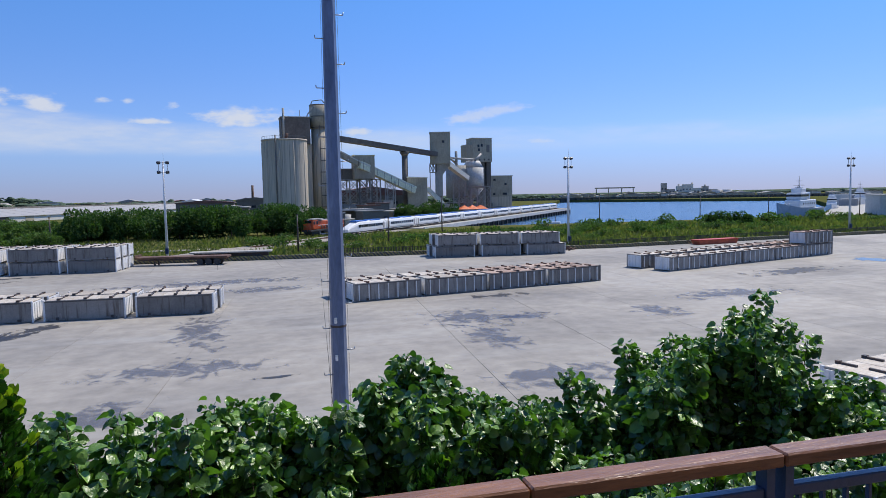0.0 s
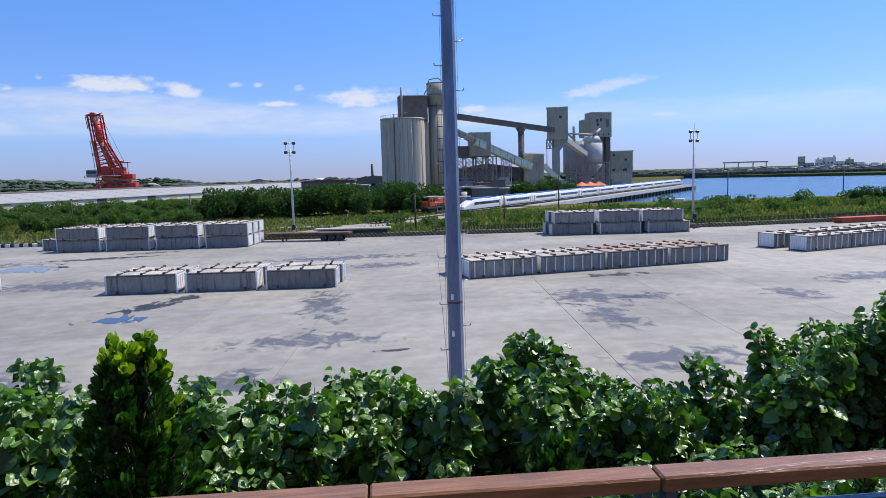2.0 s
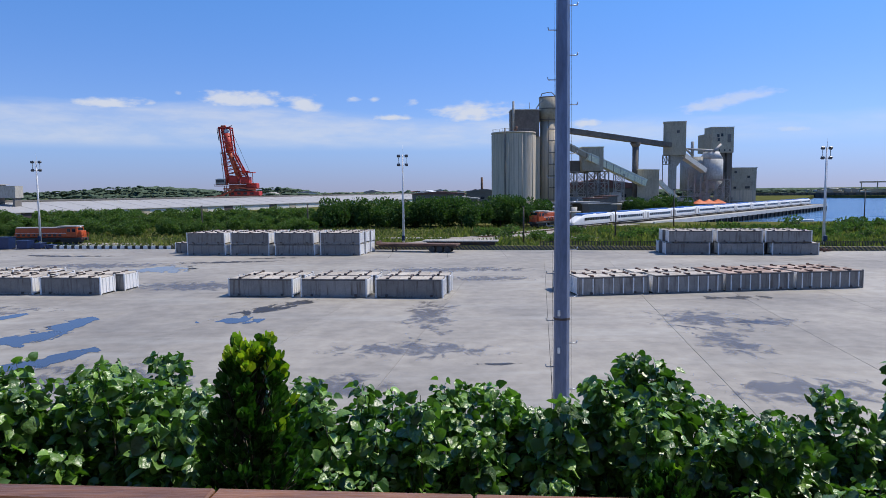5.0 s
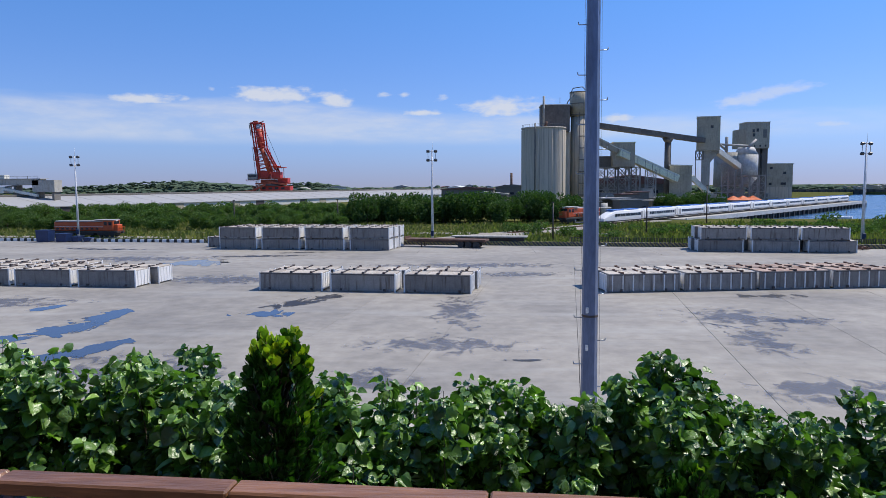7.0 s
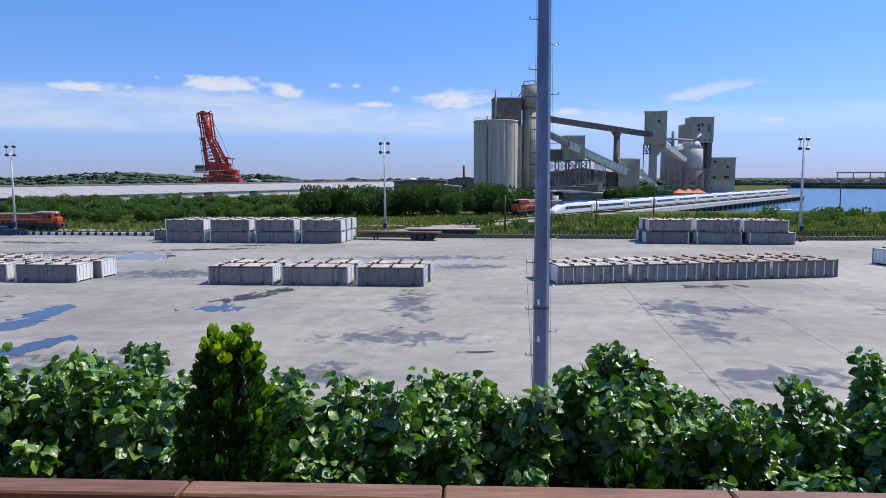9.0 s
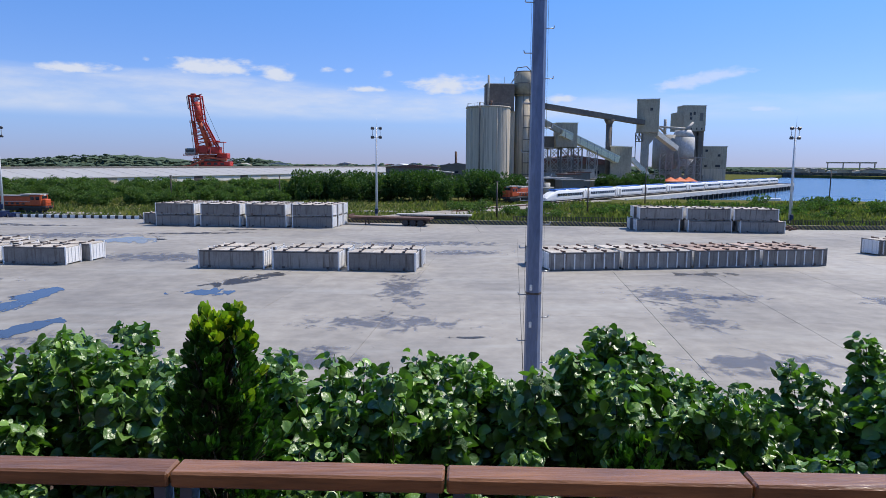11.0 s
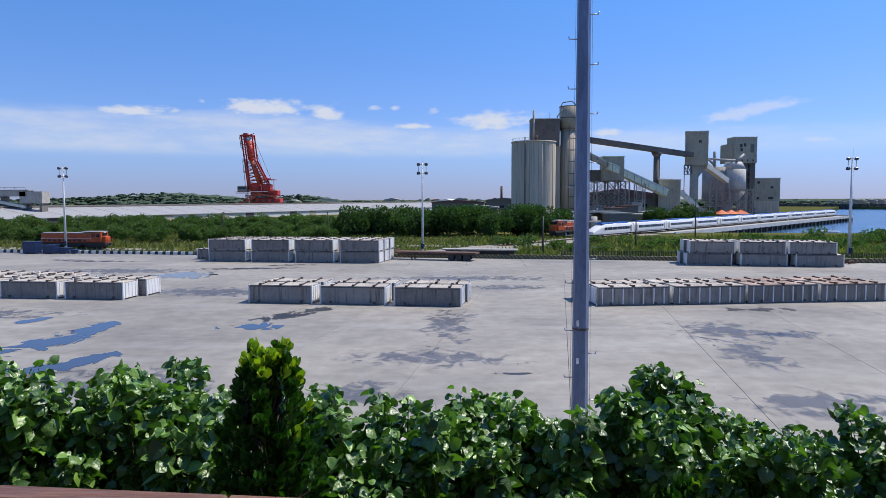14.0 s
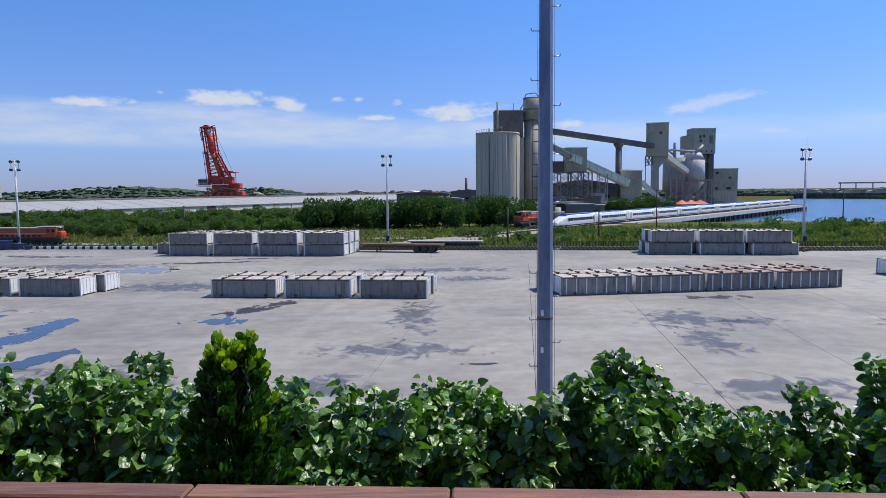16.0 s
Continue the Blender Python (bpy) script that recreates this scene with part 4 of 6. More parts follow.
# ---- warehouse ----
def warehouse():
    a, b = Vector((-205, 205, 0)), Vector((-26, 600, 0))
    d = b - a
    turn = math.degrees(math.atan2(d.y, d.x))
    ln = d.length
    ob = thing("warehouse", "long low warehouse with a pale grey sheet roof", "warehouse", pose(a.x, a.y, GROUND_Z, 0, 0, turn))
    w, e, rd = 25, 2.9, 6.5
    # x along the building; the near side is -y
    part("wall", Shape().box(ln / 2, 0, 0, ln, 2 * w - 1.2, e - 0.1), M_wallpale, ob)
    roof = Shape()
    roof.add([(0, -w, e), (ln, -w, e), (ln, 0, rd), (0, 0, rd), (ln, w, e), (0, w, e)], [(0, 1, 2, 3), (3, 2, 4, 5)])
    roof.add([(0, -w, e - 0.25), (ln, -w, e - 0.25), (ln, 0, rd - 0.3), (0, 0, rd - 0.3), (ln, w, e - 0.25), (0, w, e - 0.25)], [(3, 2, 1, 0), (5, 4, 2, 3)])
    roof.add([(0, -w, e - 0.25), (ln, -w, e - 0.25), (ln, -w, e), (0, -w, e)], [(0, 1, 2, 3)])
    part("roof", roof, M_greyroof, ob)
    part("ridge_cap", Shape().box(ln / 2, 0, rd - 0.05, ln, 1.6, 0.75, c=0.1), M_frame, ob)
    for i in range(34):
        part("roof_seam", Shape().beam((6 + i * 12.5, -w, e + 0.06), (6 + i * 12.5, 0, rd + 0.06), 0.09, 0.05), M_greyroof, ob)
    for i in range(24):
        if i % 3 != 1:
            part("door", Shape().box(10 + i * 17.5, -w + 0.55, 0, 6.0, 0.16, 2.9), M_darksteel if i % 2 else M_clad, ob)
    g = thing("gable_shed", "white gabled shed at the end of the warehouse", "shed", pose(-19.5, 596, GROUND_Z, 0, 0, -12))
    part("wall", Shape().prism([(-7, 0), (7, 0), (7, 7.4), (0, 9.0), (-7, 7.4)], -10, 10), M_wallpale, g)
    part("roof", Shape().prism([(-7.6, 7.3), (0, 9.05), (7.6, 7.3), (7.6, 7.6), (0, 9.4), (-7.6, 7.6)], -10.5, 10.5), M_white, g)
    part("door", Shape().box(1.5, -10.05, 0, 4, 0.1, 4.5), M_greyroof, g)


warehouse()


# ---- wooded hills and far shore ----
def ridge(name, pts, depth, material, label, seed, bumps, step=9.0):
    """A long wooded rise with an uneven top; pts are x, y, height."""
    r = random.Random(seed)
    s = Shape()
    line = []
    for (x0, y0, h0), (x1, y1, h1) in zip(pts, pts[1:]):
        n = max(1, int(math.hypot(x1 - x0, y1 - y0) / step))
        line += [(x0 + (x1 - x0) * i / n, y0 + (y1 - y0) * i / n, h0 + (h1 - h0) * i / n) for i in range(n)]
    rows = 5
    vs = []
    for x, y, h in line:
        for k in range(rows):
            t = k / (rows - 1)
            up = math.sin(t * math.pi / 2) ** 0.8
            j = bumps * (noise.noise((x * 0.03, k * 1.7, seed)) + 0.7 * noise.noise((x * 0.12, k * 2.1, seed))) * up
            vs.append((x + r.uniform(-2, 2), y + depth * t, max(-0.1, h * up + j)))
    fs = [(i * rows + k, (i + 1) * rows + k, (i + 1) * rows + k + 1, i * rows + k + 1) for i in range(len(line) - 1) for k in range(rows - 1)]
    s.add(vs, fs, None, False)
    tagged(single(name, s, material, label, "hill", pose(0, 0, 0)), kind="structure")


ridge("wooded_hill", [(-1900, 1350, 4), (-1250, 1420, 7), (-960, 1480, 10), (-820, 1490, 17), (-700, 1500, 25), (-620, 1510, 20), (-540, 1510, 10), (-470, 1510, 5), (-420, 1510, 15), (-380, 1510, 19), (-320, 1510, 8), (-280, 1510, 1)], 120, M_hazehill, "low wooded hill on the horizon", 3, 5)
ridge("tree_line", [(-320, 1500, 3), (-150, 1520, 4), (40, 1500, 4), (240, 1480, 4), (420, 1400, 5), (700, 1250, 6), (1000, 1100, 6), (1500, 900, 7), (2300, 400, 8)], 90, M_hazehill, "distant dark tree line", 8, 2.5, 7.0)


def far_woods():
    """Rough crowns along the rises, too far to be told apart."""
    r = random.Random(17)
    s = Shape()
    runs = [((-1900, 1350, 4), (-1250, 1420, 7)), ((-1250, 1420, 7), (-960, 1480, 10)), ((-960, 1480, 10), (-820, 1490, 17)), ((-820, 1490, 17), (-700, 1500, 25)), ((-700, 1500, 25), (-540, 1510, 10)),
            ((-540, 1510, 10), (-380, 1510, 19)), ((-380, 1510, 19), (-280, 1510, 1)), ((-280, 1510, 0), (240, 1490, 0)), ((240, 1480, 0), (700, 1250, 1)), ((700, 1250, 1), (1500, 900, 2)), ((-520, 690, 6), (60, 720, 6)), ((150, 770, 4), (560, 830, 4))]
    for a, b in runs:
        a, b = Vector(a), Vector(b)
        for _ in range(int((b - a).length / 0.8)):
            p = a.lerp(b, r.random()) + Vector((0, r.uniform(-12, 30), 0))
            p.z *= r.uniform(0.1, 1.0)
            w, h = r.uniform(3.0, 6.0), r.uniform(1.4, 3.0) * (1.8 if r.random() < 0.05 else 1.0)
            n = 6
            vs = [(p.x, p.y, p.z + h)]
            for ring, (k, zz) in enumerate(((0.6, 0.82), (1.0, 0.5), (0.7, -0.2))):
                vs += [(p.x + w * k * r.uniform(0.7, 1.2) * math.cos(6.283 * i / n + ring), p.y + w * k * r.uniform(0.7, 1.2) * math.sin(6.283 * i / n + ring), p.z + h * (zz + r.uniform(-0.1, 0.1))) for i in range(n)]
            fs = [(0, 1 + i, 1 + (i + 1) % n) for i in range(n)]
            for q in (1, 1 + n):
                fs += [(q + i, q + n + i, q + n + (i + 1) % n, q + (i + 1) % n) for i in range(n)]
            s.add(vs, fs)
    single("far_woods", s, M_hazehill, "dark distant woods along the horizon", "woods", kind="stuff")


far_woods()


def far_shore():
    bw = Shape()
    a, b = Vector((330, 745, 0)), Vector((640, 560, 0))
    for i in range(60):
        t = i / 59
        p = a.lerp(b, t)
        bw.box(p.x, p.y + 12, -2.7, 9.5, 24, 5.0 + 0.5 * math.sin(i * 1.7))
    single("breakwater", bw, M_farland, "grey concrete breakwater across the harbour", "breakwater", kind="structure")
    r = random.Random(12)
    for i in range(70):
        t = r.random()
        p = a.lerp(b, t) + Vector((r.uniform(10, 120), r.uniform(30, 150), 0))
        w, d, h = r.uniform(6, 24), r.uniform(6, 14), r.uniform(3.0, 6.0)
        ob = thing("far_shed", "small distant harbour shed", "shed", pose(p.x, p.y, GROUND_Z, 0, 0, r.uniform(-50, -10)), "sheds on the far shore")
        part("wall", Shape().box(0, 0, 0, w, d, h), r.choice((M_wallpale, M_conc, M_clad, M_conc)), ob)
        part("roof", Shape().prism([(-w / 2 - 0.4, h), (w / 2 + 0.4, h), (0, h + 1.3)], -d / 2 - 0.3, d / 2 + 0.3), r.choice((M_greyroof, M_clad, M_frame)), ob)
    g = thing("gantry_crane", "wide grey gantry on the far shore", "gantry", pose(504, 800, GROUND_Z, 0, 0, -30))
    part("beam", Shape().box(0, 0, 13.0, 52, 5, 1.6), M_clad, g)
    for x in (-24, -8, 9, 24):
        part("leg", Shape().box(x, 0, 0, 1.2, 4, 13), M_clad, g)
    pl = thing("far_plant", "pale industrial plant on the far shore", "factory", pose(598, 765, GROUND_Z, 0, 0, -35))
    for x, w, h in ((-34, 8, 19), (-26, 12, 11), (-14, 9, 15), (-4, 14, 17), (8, 10, 12), (18, 8, 14), (27, 12, 10), (40, 16, 8), (54, 14, 6)):
        b = part("building", Shape().box(x, 0, 0, w, 16, h, c=0.3), M_cladpale if w % 4 else M_conc, pl)
        for k in range(int(w / 4)):
            part("window", Shape().box(x - w / 2 + 2 + k * 4, -8.05, h * 0.55, 1.6, 0.2, 1.6), M_glass, pl)
    for x, h in ((-15, 17), (18, 16), (2, 19)):
        part("chimney", Shape().tube((x, 4, 0), (x, 4, h), 1.6, 1.4, 10), M_conc, pl)
    for x in (31, 44):
        part("tank", Shape().tube((x, -14, 0), (x, -14, 9), 6, 6, 16), M_wallpale, pl)


far_shore()


# ---- cement plant ----
def lattice(s, x0, x1, y, z0, z1, bays, w=0.35, depth=5.0):
    """Open steel framing between two heights: columns, girts and crossed braces on two faces."""
    for yy in (y, y + depth):
        step = (x1 - x0) / bays
        for i in range(bays + 1):
            s.beam((x0 + i * step, yy, z0), (x0 + i * step, yy, z1), w)
        lv = max(1, round((z1 - z0) / max(step, 3.0)))
        for k in range(lv + 1):
            z = z0 + (z1 - z0) * k / lv
            s.beam((x0, yy, z), (x1, yy, z), w * 0.7)
        for i in range(bays):
            for k in range(lv):
                za, zb = z0 + (z1 - z0) * k / lv, z0 + (z1 - z0) * (k + 1) / lv
                s.beam((x0 + i * step, yy, za), (x0 + (i + 1) * step, yy, zb), w * 0.5)
                s.beam((x0 + (i + 1) * step, yy, za), (x0 + i * step, yy, zb), w * 0.5)
    for i in range(bays + 1):
        x = x0 + i * (x1 - x0) / bays
        for z in (z0 + (z1 - z0) * 0.5, z1):
            s.beam((x, y, z), (x, y + depth, z), w * 0.6)
    return s


def gallery(ob, p, q, w, h, material, name="conveyor_gallery"):
    s = Shape().beam(p, q, w, h)
    g = part(name, s, material, ob)
    part("roof_edge", Shape().beam(Vector(p) + Vector((0, -w * 0.52, h * 0.42)), Vector(q) + Vector((0, -w * 0.52, h * 0.42)), 0.12, h * 0.16), M_cladpale, g)
    d = Vector(q) - Vector(p)
    n = max(3, int(d.length / 3.2))
    for i in range(n):
        o = Vector(p) + d * ((i + 0.5) / n)
        part("side_frame", Shape().box(o.x, o.y - w * 0.53, o.z - h * 0.5, 0.16, 0.1, h), M_frame, g)
    return g


def cement_plant():
    silo = thing("cement_silo", "tall stained concrete cement silo", "silo", pose(21.3, 233, GROUND_Z))
    barrel = Shape()
    ring, rows = 64, 13
    barrel.add([(7.3 * math.cos(2 * math.pi * (i + 0.5) / ring), 7.3 * math.sin(2 * math.pi * (i + 0.5) / ring), 2.35 * k) for k in range(rows) for i in range(ring)],
               [(k * ring + i, k * ring + (i + 1) % ring, (k + 1) * ring + (i + 1) % ring, (k + 1) * ring + i) for k in range(rows - 1) for i in range(ring)], None, True)
    part("barrel", barrel, M_cement, silo)
    for i in range(0, 26, 5):
        a = math.pi * (1.0 + i / 25)
        part("wall_rib", Shape().tube((7.32 * math.cos(a), 7.32 * math.sin(a), 0.5), (7.32 * math.cos(a), 7.32 * math.sin(a), 27.6), 0.05 + 0.09 * (i % 5 == 0), n=5), M_cement, silo)
    part("roof_rim", Shape().tube((0, 0, 28.0), (0, 0, 28.5), 7.5, 7.5, 40), M_cement, silo)
    rl = Shape()
    for i in range(20):
        a, b = math.pi * (1 + i / 20), math.pi * (1 + (i + 1) / 20)
        rl.beam((7.2 * math.cos(a), 7.2 * math.sin(a), 29.4), (7.2 * math.cos(b), 7.2 * math.sin(b), 29.4), 0.06)
        rl.beam((7.2 * math.cos(a), 7.2 * math.sin(a), 28.4), (7.2 * math.cos(a), 7.2 * math.sin(a), 29.4), 0.06)
    tagged(part("roof_railing", rl, M_frame, silo), kind="stuff")
    part("vent_pipe", Shape().tube((-3.4, -6.6, 3), (-3.4, -6.6, 29.6), 0.25, n=6), M_frame, silo)
    part("duct", Shape().tube((0, -5, 28.6), (0.6, -5, 30.2), 0.5, n=8), M_rust, silo)

    head = thing("head_house", "dark clad head house above the silos", "building", pose(25.6, 240, GROUND_Z))
    part("wall", Shape().box(0, 0, 27.5, 9.6, 8, 8.9), M_brownclad, head)
    part("wall_shaft", Shape().box(2.8, 2, 0, 5, 8, 27.6), M_cement, head)
    part("roof", Shape().box(0, 0, 36.4, 10.0, 8.4, 0.25), M_cladpale, head)
    part("chimney", Shape().tube((-4.1, -4.4, 28), (-4.1, -4.4, 39.3), 0.38, n=8), M_conc, head)
    part("rod", Shape().tube((1.5, -3, 36.5), (1.5, -3, 39), 0.08, n=5), M_frame, head)
    lift = thing("lift_tower", "round concrete lift tower with a clad top", "tower", pose(34.4, 241, GROUND_Z))
    part("shaft", Shape().tube((0, 0, 0), (0, 0, 33), 3.1, 3.1, 20), M_cement, lift)
    part("cap", Shape().tube((0, 0, 33), (0, 0, 41.2), 3.5, 3.5, 20), M_clad, lift)
    for z in (33.2, 37, 40.9):
        part("band", Shape().tube((0, 0, z), (0, 0, z + 0.3), 3.6, 3.6, 20), M_frame, lift)
    part("vent_pipe", Shape().tube((-2.5, -2.6, 40.4), (-4.6, -3, 37.5), 0.2, n=6).tube((-4.6, -3, 37.5), (-5.4, -3, 34), 0.2, n=6), M_framepale, lift)
    part("davit", Shape().tube((-3.2, -1, 40.8), (-2.6, -1, 42.4), 0.16, n=6).tube((-2.6, -1, 42.4), (0.6, -1, 42.9), 0.16, n=6).tube((0.6, -1, 42.9), (2.2, -1, 41.3), 0.16, n=6), M_frame, lift)
    part("cage_rail", Shape().beam((-0.6, -3.7, 4), (-0.6, -3.7, 34), 0.2), M_frame, lift)
    for z in range(6, 34, 4):
        part("cage_hoop", Shape().beam((-0.6, -3.75, z), (2.2, -3.6, z), 0.3, 0.3), M_frame, lift)
    part("ladder", Shape().beam((2.0, -3.2, 4), (2.0, -3.2, 33), 0.7, 0.12).beam((3.2, -2.4, 4), (3.2, -2.4, 33), 0.14), M_framepale, lift)

    upper = thing("conveyor_bridge", "long inclined conveyor bridge on a round column", "conveyor", pose(0, 0, GROUND_Z))
    gallery(upper, (37, 241, 30.3), (83, 262, 25.6), 2.6, 1.8, M_brownclad)
    part("column", Shape().tube((68.6, 256, 0), (68.6, 256, 25.0), 1.15, 1.15, 16), M_brownclad, upper)
    part("column_head", Shape().tube((68.6, 256, 24.6), (68.6, 256, 26.2), 1.15, 2.1, 16), M_brownclad, upper)

    t1 = thing("transfer_tower", "boxy grey-green transfer tower on a tapering pier", "tower", pose(85.5, 264, GROUND_Z, 0, 0, -16))
    part("house", Shape().box(0, 0, 21.8, 8.0, 6.5, 12.3), M_clad, t1)
    # Paler sheet paints the sunlit right face lighter than the front.
    part("house_side", Shape().box(4.03, 0, 22, 0.1, 6.3, 11.9), M_cladpale, t1)
    part("roof", Shape().box(0, 0, 34.1, 8.4, 6.9, 0.3), M_cladpale, t1)
    part("window", Shape().box(1.2, -3.3, 30, 1.0, 0.12, 1.0), M_glass, t1)
    part("pier", Shape().beam((-0.6, 0, 0), (-0.6, 0, 21.8), 3.0, 3.0), M_conc, t1)
    part("pier_head", Shape().beam((-0.6, 0, 17.5), (2.6, 0, 21.5), 1.6, 2.5), M_conc, t1)
    lat = Shape()
    lattice(lat, -4.2, -1.6, -2.5, 18.5, 21.8, 2, 0.3, 5)
    tagged(part("landing", lat, M_frame, t1), kind="stuff")
    part("stair_pipe", Shape().tube((-4.2, -2.6, 10), (-4.2, -2.6, 22), 0.16, n=5).tube((-4.2, -2.6, 12.4), (-12, -4, 11.2), 0.14, n=5), M_frame, t1)

    lower = thing("sloping_conveyor", "pale green sloping conveyor gallery", "conveyor", pose(0, 0, GROUND_Z))
    gallery(lower, (35.5, 240, 27.0), (49, 241, 20.3), 2.4, 2.0, M_clad)
    gallery(lower, (47.5, 240, 20.6), (70, 249, 11.4), 2.8, 2.6, M_palegreen)
    part("junction_house", Shape().box(49.6, 243, 15.6, 7.4, 5.5, 8.2), M_clad, lower)
    part("junction_roof", Shape().box(49.6, 243, 23.8, 7.8, 5.9, 0.25), M_palegreen, lower)
    fr = Shape()
    lattice(fr, 41, 56, 244, 0, 15.5, 4, 0.42, 6)
    part("trestle_frame", fr, M_framepale, lower)
    part("leg_tower", lattice(Shape(), 47.8, 52.4, 241.5, 0, 15.6, 1, 0.4, 4), M_frame, lower)
    part("leg_tower", lattice(Shape(), 58.5, 61.5, 244, 0, 14.5, 1, 0.3, 3), M_framepale, lower)
    part("deck_house", Shape().box(44, 247, 15.2, 9, 6, 4.2), M_frame, lower)

    low = thing("mill_building", "low dusty plant building with a rust red roof", "building", pose(60, 262, GROUND_Z))
    part("wall", Shape().box(-2, 12, 0, 38, 14, 9.6), M_frame, low)
    part("roof", Shape().prism([(-22, 9.6), (18, 9.6), (18, 10.3), (-2, 13.2), (-22, 10.3)], 4, 20), M_redroof, low)
    part("wall_front", Shape().box(-12, -14, 0, 15, 7, 6.8), M_clad, low)
    part("tank", Shape().tube((-20, -17, 5.0), (-3, -17, 5.0), 1.7, 1.7, 12), M_conc, low)
    part("hopper", Shape().box(-1.5, -17, 0, 3.6, 4, 8), M_conc, low)
    part("pale_wall", Shape().box(2, -16, 0, 9, 3, 5.2), M_wallpale, low)
    for i in range(6):
        part("window", Shape().box(-18 + i * 5, 4.9, 6, 2.2, 0.2, 1.2), M_glass, low)
    mid = thing("middle_house", "grey-green clad drive house on a concrete pier", "building", pose(72.2, 252, GROUND_Z, 0, 0, -14))
    part("wall", Shape().box(0, 0, 3.5, 7.4, 5.5, 12.6), M_clad, mid)
    # Sunlight on the right wall is put in as a paler sheet.
    part("side_sheet", Shape().box(3.75, 0, 3.6, 0.1, 5.3, 12.2), M_cladpale, mid)
    part("roof", Shape().prism([(-4, 16.1), (4, 15.8), (4, 16.1), (-4, 16.5)], -3, 3), M_cladpale, mid)
    part("base", Shape().box(0, 0, 0, 8, 6, 3.6), M_conc, mid)
    ch = part("chute", Shape().beam((3.6, 0, 12.0), (9.8, 2, 6.0), 1.6, 1.6), M_cladpale, mid)
    part("foot_wall", Shape().box(9, 2, 0, 5, 3, 6.2), M_conc, mid)

    pre = thing("process_tower", "process tower with a pale vessel in rusty framing", "tower", pose(105, 284, GROUND_Z))
    part("drum", Shape().tube((-4.6, 2, 8), (-4.6, 2, 22), 5.0, 5.0, 22), M_conc, pre)
    part("vessel", Shape().tube((2.2, 0, 12), (2.2, 0, 21), 4.6, 4.6, 26).tube((2.2, 0, 21), (2.2, 0, 24), 4.6, 3.0, 26).tube((2.2, 0, 8), (2.2, 0, 12), 1.6, 4.6, 26), M_vessel, pre, "pale rounded vessel")
    fr = Shape()
    lattice(fr, -9, -1.5, -5.5, 0, 17.5, 3, 0.36, 6)
    lattice(fr, -1, 8, -5.5, 0, 12.5, 3, 0.36, 6)
    part("framing", fr, M_framepale, pre)
    wk = Shape().box(3.5, -6, 12.6, 12, 1.4, 0.25)
    for i in range(10):
        wk.beam((-2 + i * 1.2, -6.6, 12.8), (-2 + i * 1.2, -6.6, 13.9), 0.08)
    part("walkway", wk, M_framepale, pre)
    gallery(pre, (-15.5, -18, 21.8), (-3.6, -8, 16.2), 2.2, 1.9, M_cladpale)
    part("pipework", Shape().tube((-16, -14, 27), (-6, -2, 22.5), 0.5, n=8).tube((-11, -6, 25), (2, -2, 24.5), 0.45, n=8).tube((-7, -4, 22), (-7, -4, 28), 0.6, n=8).tube((2, -3, 24), (6, 0, 27), 0.5, n=8), M_framepale, pre)
    t2 = thing("mill_tower", "tall tower with a grey clad head on dark legs", "tower", pose(113.6, 296, GROUND_Z))
    part("head", Shape().box(1.2, 0, 24, 9.5, 8, 10.6), M_clad, t2)
    part("side_head", Shape().box(-4.9, 0, 24, 3.0, 7.4, 7.8), M_clad, t2)
    part("roof", Shape().box(1.2, 0, 34.6, 9.9, 8.4, 0.25), M_cladpale, t2)
    for x, z in ((-0.6, 30.5), (1.0, 30.8), (-0.4, 28.8)):
        part("window", Shape().box(x, -4.05, z, 0.9, 0.12, 1.3), M_glass, t2)
    part("louvre", Shape().box(4.0, -4.05, 28.3, 1.5, 0.14, 3.4), M_frame, t2)
    part("leg", Shape().box(1.6, 0, 0, 3.0, 4, 24), M_frame, t2)
    part("leg", Shape().box(5.0, 0, 0, 1.9, 4, 24), M_frame, t2)
    part("bracing", lattice(Shape(), 0.2, 5.8, -2.6, 0, 24, 1, 0.3, 1), M_frame, t2)
    for i in range(4):
        part("vent", Shape().box(-2.2 + i * 2.2, -4.05, 24.6, 0.5, 0.12, 0.8), M_glass, t2)
    rb = thing("grinding_building", "square grey clad building with few windows", "building", pose(127.8, 306, GROUND_Z, 0, 0, -8))
    part("wall", Shape().box(0, 0, 8, 12.2, 10, 9.7), M_clad, rb)
    part("lower_wall", Shape().box(0, 0, 0, 12.0, 9.6, 8.0), M_cement, rb)
    part("roof", Shape().box(0, 0, 17.7, 12.7, 10.5, 0.3), M_cladpale, rb)
    for x, z in ((-2.6, 15.5), (2.8, 13.4), (-2.8, 8.7), (1.9, 8.8), (2.9, 8.8)):
        part("window", Shape().box(x, -5.05, z, 1.1, 0.14, 1.0), M_glass, rb)
    for i, x in enumerate((-5, -1, 3)):
        t = thing("tent", "orange canvas tent roof beside the train", "tent", pose(102 + x * 1.0, 268 + i, GROUND_Z), "orange tents")
        part("canopy", Shape().add([(-2.6, -2.6, 3.2), (2.6, -2.6, 3.2), (2.6, 2.6, 3.2), (-2.6, 2.6, 3.2), (0, 0, 4.9)], [(0, 1, 4), (1, 2, 4), (2, 3, 4), (3, 0, 4), (3, 2, 1, 0)]), M_tent, t)
        for i2 in (-2.4, 2.4):
            for j2 in (-2.4, 2.4):
                part("pole", Shape().tube((i2, j2, 0), (i2, j2, 3.25), 0.06, n=5), M_frame, t)
